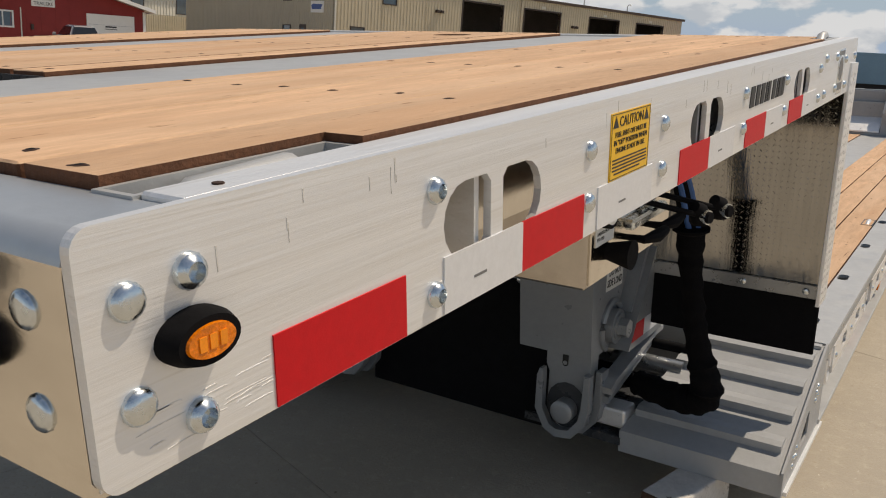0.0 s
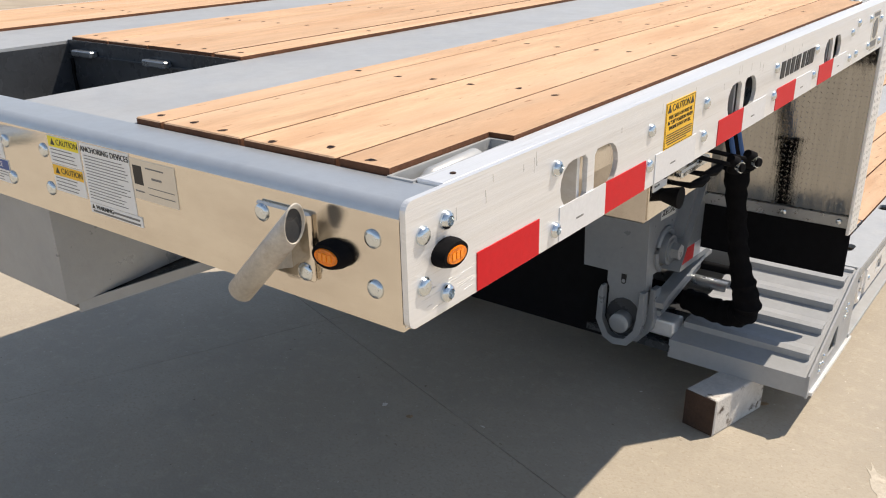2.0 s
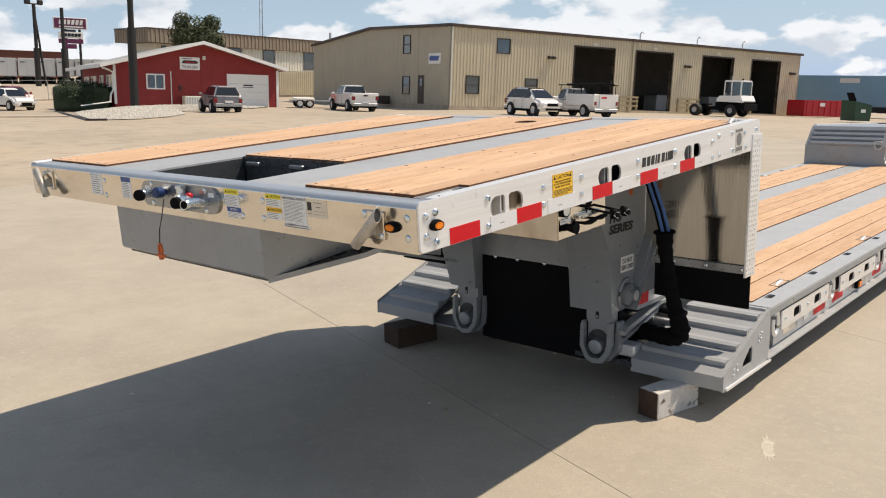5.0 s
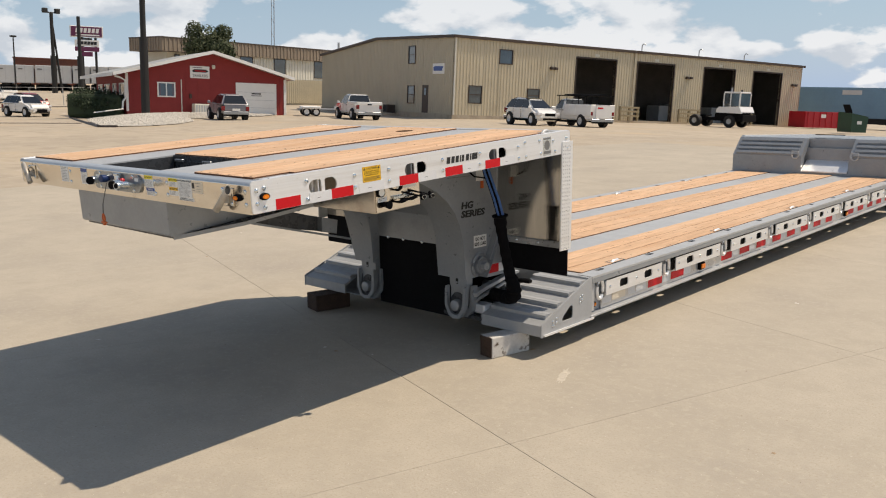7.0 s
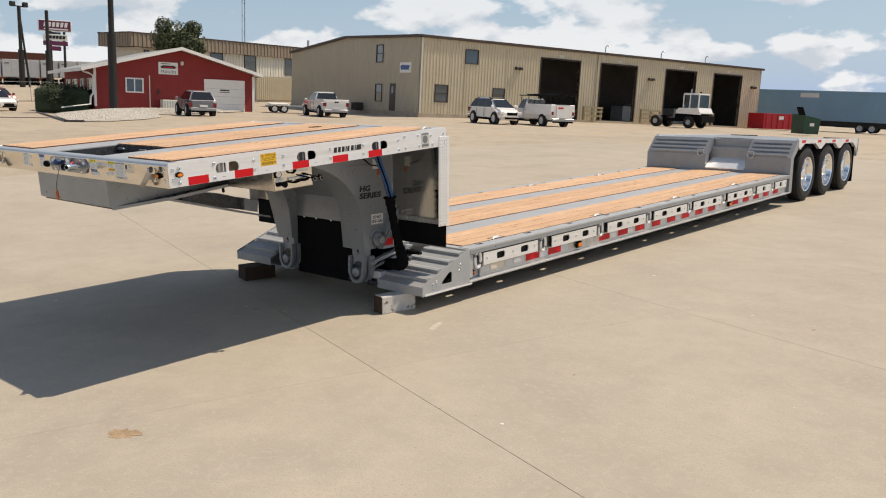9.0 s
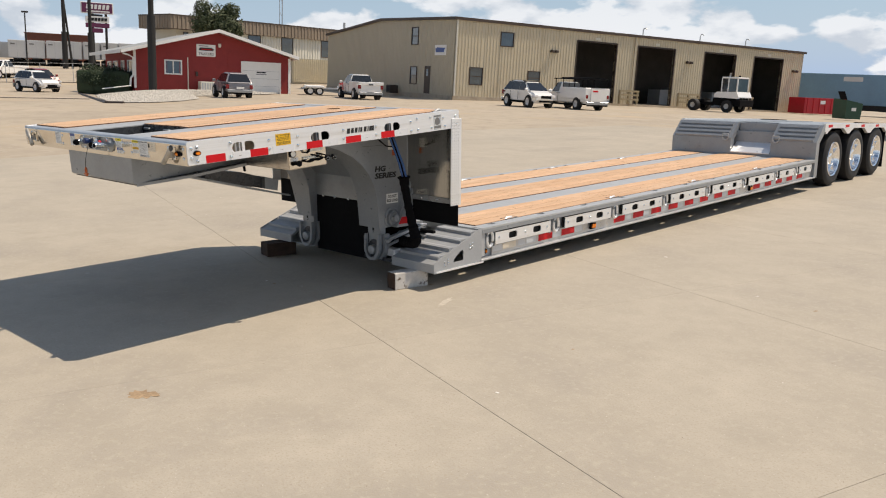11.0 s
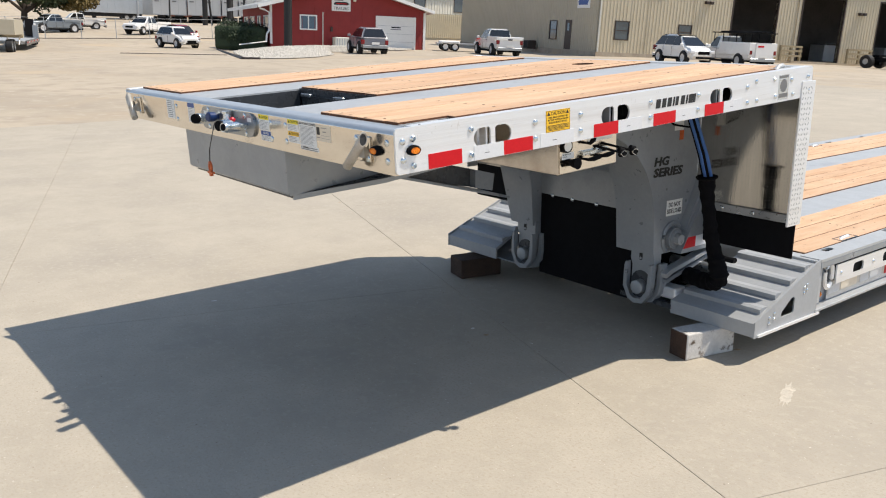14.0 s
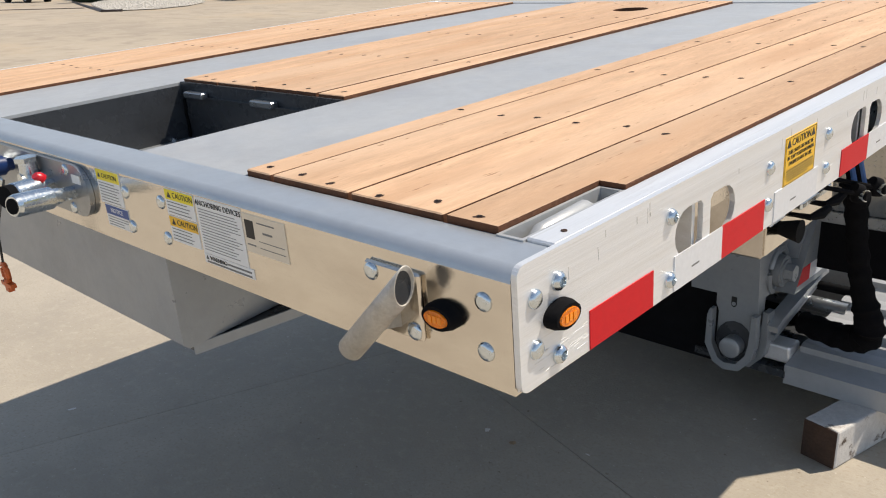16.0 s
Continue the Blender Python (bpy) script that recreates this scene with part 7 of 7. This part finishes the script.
# white box trailers backed up side by side on the raised lot
for k in range(1, 10):
    x, y = -138.55 + 1.08 * k, 47.85 + 2.53 * k
    e = thing("white_box_trailer", "white box trailer parked in a row on the raised lot", "trailer", site(x, y, 157), "white box trailers")
    bd = part("box", B(0, 9, -1.28, 1.28, 1.25, 4.0, bevel=0.04), TRAILER_WHITE, e)
    part("door_seam", B(-0.012, 0.001, -0.02, 0.02, 1.35, 3.9), GALV, bd)
    part("door_frame", B(-0.02, 0.001, -1.28, 1.28, 1.2, 1.34), GALV, bd)
    part("door_frame", B(-0.02, 0.001, -1.28, -1.2, 1.34, 3.98), GALV, bd)
    part("door_mark", B(-0.02, 0.001, 0.3, 0.95, 3.3, 3.5), INK_GREY, bd)
    part("bumper", B(0.0, 0.12, -1.2, 1.2, 0.5, 0.65), DARK, e)
    part("frame", B(0.3, 8.7, -0.6, 0.6, 0.85, 1.25), DARK, e)
    for xx in (1.2, 2.45):
        for s in (-1, 1):
            me, me2 = wheel_mesh(0.5, 0.55, GALV, 1)
            t = linked("wheel", me, None, e, m=Matrix.Translation((xx, s * 1.26, 0.5)) @ Matrix.Rotation(radians(90 * s), 4, "Z"))
            linked("rim", me2, None, t)
    part("landing_gear", B(7.2, 7.4, -0.9, 0.9, 0.0, 1.1), DARK, e)
bb = thing("brick_building", "long low brown brick building on the hill", "building", site(-152.0, 62.9, 67, -0.85))
part("wall", B(-5.3, 5.3, 0, 14, -2, 5.5), BRICK, bb)
part("parapet", B(-5.4, 5.4, -0.1, 14.1, 5.5, 5.7), BRICK, bb)

# poles, mast and sign
lp = thing("lamp_pole", "tall dark painted steel pole on the gravel island", "pole", site(-53.5, 28.4, 0, 0.30))
part("shaft", C((0, 0, 0), (0, 0, 5.4), 0.30, 0.29, n=16), POLE, lp)
part("upper_shaft", C((0, 0, 5.4), (0, 0, 15.0), 0.20, 0.185, n=16), POLE, lp)
for x, y, h, r in ((-122.5, 55.5, 11.2, 0.40), (-124.0, 52.2, 11.6, 0.40)):
    p = thing("sign_post", "thick dark steel post behind the office", "pole", site(x, y), "steel posts")
    part("shaft", C((0, 0, -1), (0, 0, 5.4), r, n=12), POLE, p)
    part("upper_shaft", C((0, 0, 5.4), (0, 0, h), r * 0.62, n=12), POLE, p)
    if h > 11.4:
        for dy in (-0.9, 0.9):
            part("lamp_head", B(-0.3, 0.3, dy - 0.35, dy + 0.35, h - 0.1, h + 0.6, bevel=0.08), POLE, p)
        part("crossarm", C((0, -0.9, h), (0, 0.9, h), 0.09, n=8), POLE, p)
fl2 = thing("flood_lamp_pole", "leaning twin flood lamp pole", "pole", site(-123.6, 53.1))
part("shaft", C((0, 0, 0), (-0.5, -0.9, 11.6), 0.17, 0.12, n=10), POLE, fl2)
part("crossarm", C((-0.6, -1.7, 11.6), (-0.4, 0.0, 11.6), 0.08, n=8), POLE, fl2)
for x, y in ((-0.6, -1.7), (-0.4, 0.0)):
    part("lamp_head", B(x - 0.3, x + 0.3, y - 0.35, y + 0.35, 11.5, 12.2, bevel=0.08), POLE, fl2)
lp3 = thing("street_lamp", "slim street lamp by the trailer lot", "pole", site(-125.9, 47.4))
part("shaft", C((0, 0, 0), (0, 0, 8.0), 0.12, 0.09, n=8), POLE, lp3)
part("lamp_head", B(-0.35, 0.35, -0.35, 0.35, 7.9, 8.15), POLE, lp3)
ms = thing("radio_mast", "thin lattice radio mast far behind", "mast", site(-100.0, 74.2))
for dx, dy in ((0.25, 0), (-0.12, 0.22), (-0.12, -0.22)):
    part("mast_leg", C((dx, dy, 0), (dx, dy, 32), 0.05, n=6), GALV, ms)
for k in range(30):
    part("mast_brace", C((0.25, 0, k * 1.06), (-0.12, 0.22 if k % 2 else -0.22, k * 1.06 + 0.9), 0.03, n=5), GALV, ms)
sn = thing("roadside_sign", "tall roadside sign of purple and white panels", "sign", site(-131.1, 60.7, 66))
for x in (-0.7, 1.3):
    part("sign_leg", C((x, 0, 0), (x, 0, 9.0), 0.2, n=10), POLE, sn)
for x0, x1, z0, z1, mat, ink in ((-2.45, 2.45, 8.55, 10.3, WHITE, PURPLE), (-0.8, 0.8, 8.17, 8.45, INK, None), (-1.8, 1.8, 7.16, 8.14, WHITE, INK), (-1.8, 1.8, 6.36, 7.07, PURPLE, None), (-0.8, 0.8, 5.56, 6.27, PURPLE, None)):
    pb = part("sign_panel", B(x0, x1, -0.25, 0.25, z0, z1, bevel=0.05), mat, sn)
    if ink is PURPLE:
        part("sign_bar", B(x0 * 0.93, x1 * 0.93, -0.27, -0.24, z0 + 0.12, z1 - 0.12), PURPLE, pb)
        for k in range(6):
            a = -1.65 + 0.6 * k
            part("sign_bar", PR([(a, 9.25), (a + 0.42, 9.25), (a + 0.54, 9.95), (a + 0.12, 9.95)], -0.30, -0.268, "y"), WHITE, pb)
        part("sign_bar", B(-1.6, 1.9, -0.30, -0.268, 8.8, 9.0), WHITE, pb)
    elif ink:
        for k in range(6):
            a = -1.45 + 0.49 * k
            part("sign_bar", PR([(a, z0 + 0.25), (a + 0.42, z0 + 0.25), (a + 0.5, z1 - 0.25), (a + 0.08, z1 - 0.25)], -0.28, -0.245, "y"), ink, pb)
sg2 = thing("roadside_sign", "small grey and blue roadside sign", "sign", site(-137.0, 46.4, 70))
part("sign_leg", C((0, 0, 0), (0, 0, 8.3), 0.18, n=8), GALV, sg2)
part("sign_panel", B(-1.2, 1.2, -0.15, 0.15, 7.0, 8.4), TRAILER_WHITE, sg2)
part("sign_panel", B(-1.2, 1.2, -0.15, 0.15, 5.5, 6.4), DECAL_BLUE, sg2)

# gravel island and kerb
gi = bmesh.new()
ctr = [(-39.0, 18.2), (-38.0, 20.2), (-39.6, 22.8), (-43.2, 26.0), (-48.3, 27.8), (-49.8, 32.0), (-51.3, 37.0), (-53.3, 40.0), (-55.5, 36.0), (-58.0, 30.0), (-57.5, 26.6), (-53.8, 24.2), (-48.8, 22.0)]
rim_v = [gi.verts.new((x, y, ground_z(x, y) + 0.02)) for x, y in ctr]
cxy = (sum(p[0] for p in ctr) / len(ctr), sum(p[1] for p in ctr) / len(ctr))
mid_v = [gi.verts.new(((x + cxy[0]) / 2, (y + cxy[1]) / 2, ground_z((x + cxy[0]) / 2, (y + cxy[1]) / 2) + 0.32)) for x, y in ctr]
cv = gi.verts.new((*cxy, ground_z(*cxy) + 0.45))
for i in range(len(ctr)):
    j = (i + 1) % len(ctr)
    gi.faces.new((rim_v[i], rim_v[j], mid_v[j], mid_v[i]))
    gi.faces.new((mid_v[i], mid_v[j], cv))
tagged(part("gravel_bed", gi, GRAVEL, smooth=True), "pale gravel mound in front of the office", "gravel", kind="structure")
rg = random.Random(12)
gv, gf = [], []
for k in range(4200):
    a, t = rg.uniform(0, 2 * math.pi), math.sqrt(rg.random())
    i = rg.randrange(len(ctr))
    p, q = ctr[i], ctr[(i + 1) % len(ctr)]
    f = rg.random()
    ex, ey = p[0] + (q[0] - p[0]) * f, p[1] + (q[1] - p[1]) * f
    x, y = cxy[0] + (ex - cxy[0]) * t, cxy[1] + (ey - cxy[1]) * t
    z = ground_z(x, y) + 0.02 + (0.30 * (1 - t) * 2 if t > 0.5 else 0.30 + 0.13 * (1 - 2 * t))
    s = rg.uniform(0.03, 0.085)
    n = len(gv)
    gv += [(x + s, y, z), (x - s, y + s * 0.3, z), (x, y + s, z + s * 0.3), (x, y - s, z), (x, y, z + s * 0.9)]
    gf += [(n, n + 2, n + 4), (n + 2, n + 1, n + 4), (n + 1, n + 3, n + 4), (n + 3, n, n + 4)]
me = bpy.data.meshes.new("gravel_stones")
me.from_pydata(gv, [], gf)
tagged(linked("gravel_stones", me, GRAVEL), "loose pale stones on the gravel mound", "gravel", kind="stuff")
kb_ = SW([(x, y, ground_z(x, y) + 0.0) for x, y in ((-61.0, 26.2), (-54.8, 23.8), (-48.9, 21.6), (-39.0, 17.9), (-38.2, 18.5))], 0.10, 6)
tagged(part("kerb", kb_, BRONZE), "dark timber edging round the gravel island", "kerb", kind="structure")


dj = SW([(x, y, ground_z(x, y) - 0.015) for x, y in ((-53.5, 16.3), (-50.0, 18.2), (-46.0, 20.2))], 0.045, 6)
tagged(part("trim", dj, BRONZE), "dark joint across the drive", "joint", kind="structure")


# planting
def leaf_cloud(name, blobs, n, size, mat, parent, seed):
    """Many small leaf clumps scattered over the skins of blobs (centre, radii)."""
    rr = random.Random(seed)
    vs, fs = [], []
    for k in range(n):
        c, r = blobs[rr.randrange(len(blobs))]
        d = Vector((rr.gauss(0, 1), rr.gauss(0, 1), rr.gauss(0, 1))).normalized()
        f = rr.uniform(0.72, 1.08)
        p = Vector((c[0] + d.x * r[0] * f, c[1] + d.y * r[1] * f, c[2] + d.z * r[2] * f))
        nrm = (d + Vector((rr.uniform(-.7, .7), rr.uniform(-.7, .7), rr.uniform(-.3, .9)))).normalized()
        a = nrm.orthogonal().normalized()
        b = nrm.cross(a)
        s = size * rr.uniform(0.5, 1.3)
        t = rr.uniform(0, 6.28)
        u1, u2 = (a * math.cos(t) + b * math.sin(t)) * s, (b * math.cos(t) - a * math.sin(t)) * s * 0.6
        i = len(vs)
        vs += [p - u1, p + u2 + nrm * s * 0.15, p + u1, p - u2 + nrm * s * 0.15]
        fs += [(i, i + 1, i + 2), (i, i + 2, i + 3)]
    me = bpy.data.meshes.new(name)
    me.from_pydata(vs, [], fs)
    return linked(name, me, mat, parent)


hg = thing("hedge", "clipped dark green hedge beside the office", "hedge", site(-58.0, 26.9, 55))
part("hedge_core", B(-1.9, 1.9, -0.9, 0.9, 0.0, 1.75, bevel=0.25, seg=2), HEDGE, hg)
rh = random.Random(5)
leaf_cloud("hedge_leaves", [((-1.3 + 0.215 * k, rh.uniform(-.2, .2), 1.1 + rh.uniform(-.1, .12)), (0.75, 1.1, 1.0)) for k in range(13)], 9000, 0.085, HEDGE, hg, 5)
tr_ = thing("tree", "leafy green tree rising behind the office", "tree", site(-81.3, 52.0))
part("trunk", SW([(0, 0, 0), (0.1, 0, 2.0), (0.0, 0.1, 4.0), (0.2, 0.2, 6.0)], 0.25, 8, radii=(0.34, 0.28, 0.22, 0.14)), BARK, tr_)
for dx, dy, h in ((1.6, 0.4, 7.2), (-1.5, 0.6, 7.0), (0.3, -1.4, 7.6)):
    part("limb", SW([(0, 0, 3.6), (dx * 0.5, dy * 0.5, 5.2), (dx, dy, h)], 0.1, 6, radii=(0.15, 0.10, 0.05)), BARK, tr_)
rt = random.Random(8)
leaf_cloud("crown", [((rt.uniform(-2.4, 2.4), rt.uniform(-2.4, 2.4), rt.uniform(5.6, 8.4)), (rt.uniform(0.8, 1.5),) * 3) for k in range(22)], 9000, 0.17, LEAF, tr_, 8)
t2 = thing("street_tree", "broad tree with green and yellowing leaves beside the yard", "tree", site(-97.0, 20.5))
part("trunk", SW([(0, 0, -0.2), (0.05, 0, 1.2), (0.1, 0.1, 2.6), (0.0, 0.2, 3.6)], 0.2, 10, radii=(0.42, 0.34, 0.28, 0.20)), BARK, t2)
for dx, dy, h in ((3.0, 2.8, 4.8), (-2.6, 2.4, 5.2), (0.4, -3.4, 4.6), (1.0, 4.6, 4.2), (-1.0, -1.0, 7.0)):
    part("limb", SW([(0.1, 0.1, 1.9), (dx * 0.45, dy * 0.45, 3.2), (dx, dy, h)], 0.1, 7, radii=(0.20, 0.14, 0.06)), BARK, t2)
LEAF_OLD = material("yellowing_leaves", (0.15, 0.105, 0.028), 0.7, 0, 0.3, 3)
rb = random.Random(31)
blobs = []
while len(blobs) < 46:
    p = Vector((rb.uniform(-1, 1), rb.uniform(-1, 1), rb.uniform(-0.8, 1)))
    if 0.3 < p.length < 1:
        blobs.append(((p.x * 5.6, p.y * 6.0, 6.2 + p.z * 3.7), (rb.uniform(0.9, 1.7),) * 3))
leaf_cloud("crown", blobs, 15000, 0.24, LEAF, t2, 9)
leaf_cloud("yellow_crown", [((rb.uniform(-2.5, 2.5), rb.uniform(4.4, 6.8), rb.uniform(2.9, 7.2)), (rb.uniform(0.7, 1.2),) * 3) for k in range(14)], 4200, 0.22, LEAF_OLD, t2, 11)

# wire fence and timber barriers
fn = thing("wire_fence", "low wire fence on thin posts along the yard", "fence")
prev = None
for k in range(9):
    x, y = -82.2 + 0.22 * k, 12.5 + 3.13 * k
    z = ground_z(x, y)
    part("post", C((x, y, z - 0.1), (x, y, z + 1.95), 0.035, n=6), GALV, fn)
    if prev:
        for h, r in ((1.92, 0.016), (1.0, 0.006), (0.06, 0.035)):
            part("wire", C((prev[0], prev[1], prev[2] + h), (x, y, z + h), r, n=5), GALV if h > 0.5 else BRONZE, fn)
    prev = (x, y, z)
for a, b in ((16.9, 19.2), (24.2, 27.0), (32.4, 34.6)):
    e = thing("timber_barrier", "grey timber guard rail between the bays", "barrier", WS @ Matrix.Translation((a, -0.9, 0)), "timber guard rails")
    for x in (0.1, (b - a) / 2, b - a - 0.1):
        part("post", B(x - 0.08, x + 0.08, -0.08, 0.08, 0, 1.25), PALLET, e)
    for z in (0.35, 0.75, 1.1):
        part("rail", B(0, b - a, -0.14, -0.08, z, z + 0.16), PALLET, e)
cu = thing("condenser_unit", "grey condenser unit against the workshop wall", "machine", WS @ Matrix.Translation((-0.7, 10.1, -0.15)))
part("casing", B(-0.42, 0.42, -0.42, 0.42, 0, 0.72, bevel=0.04), BRONZE, cu)
part("grille", B(-0.43, -0.41, -0.35, 0.35, 0.10, 0.64), DARK, cu)

# ---- concrete slabs round the trailer, laid as pieces ----
SLAB = 2.93
RZ_S = radians(-18.1)
me = bpy.data.meshes.new("slab")
bm = B(-SLAB / 2 + 0.0013, SLAB / 2 - 0.0013, -SLAB / 2 + 0.0013, SLAB / 2 - 0.0013, -0.013, 0.0, bevel=0.0015)
bmesh.ops.recalc_face_normals(bm, faces=bm.faces[:])
bm.to_mesh(me)
bm.free()
me.materials.append(CONCRETE)
base = Matrix.Translation((0.70, 1.03, 0)) @ Matrix.Rotation(RZ_S, 4, "Z")
for i in range(-7, 5):
    for j in range(-4, 7):
        linked("slab", me, None, ground, m=base @ Matrix.Translation(((i + 0.5) * SLAB, (j + 0.5) * SLAB, 0)))
OIL = material("oil_stain", (0.345, 0.245, 0.15), 0.9, 0, 0.3, 6)


def patch(name, label, x, y, r, mat, seed, sx=1.0, rz=0.0, z=0.0):
    """A thin stain or painted glint with a ragged outline, lying on the concrete."""
    rr = random.Random(seed)
    pts = []
    for k in range(26):
        a = 2 * math.pi * k / 26
        q = r * rr.uniform(0.55, 1.1)
        pts.append((q * sx * math.cos(a), q * math.sin(a)))
    ob = part(name, PR(pts, 0.0004, 0.0012, "z"), mat, ground, label, pose(x, y, z, 0, 0, rz))
    return ob


patch("oil_stain", "orange-brown stain on the concrete", 0.42, -0.615, 0.075, OIL, 3, 1.3, 35)
patch("oil_stain", "orange-brown stain on the concrete", 0.47, -0.575, 0.036, OIL, 4, 1.5, 40, 0.0012)
CHALK = material("paint_speck", (0.70, 0.68, 0.64), 0.8, 0, 0.1, 30)
rr = random.Random(21)
for k in range(40):
    patch("paint_speck", "", rr.uniform(-7, 4.5), rr.uniform(-4, 6), rr.uniform(0.004, 0.014), CHALK if k % 3 else OIL, 30 + k, rr.uniform(1, 2.5), rr.uniform(0, 180))
# sun thrown back by the rail, painted on the concrete as a pale patch
GLINT = material("pale_scrape", (0.51, 0.465, 0.39), 0.85, 0, 0.15, 25, flecks=(((0.42, 0.37, 0.30), 40, 0.5, 0.7),))
patch("pale_scrape", "pale patch of reflected sun painted on the concrete", 0.31, 2.11, 0.036, GLINT, 77, 4.6, 112)
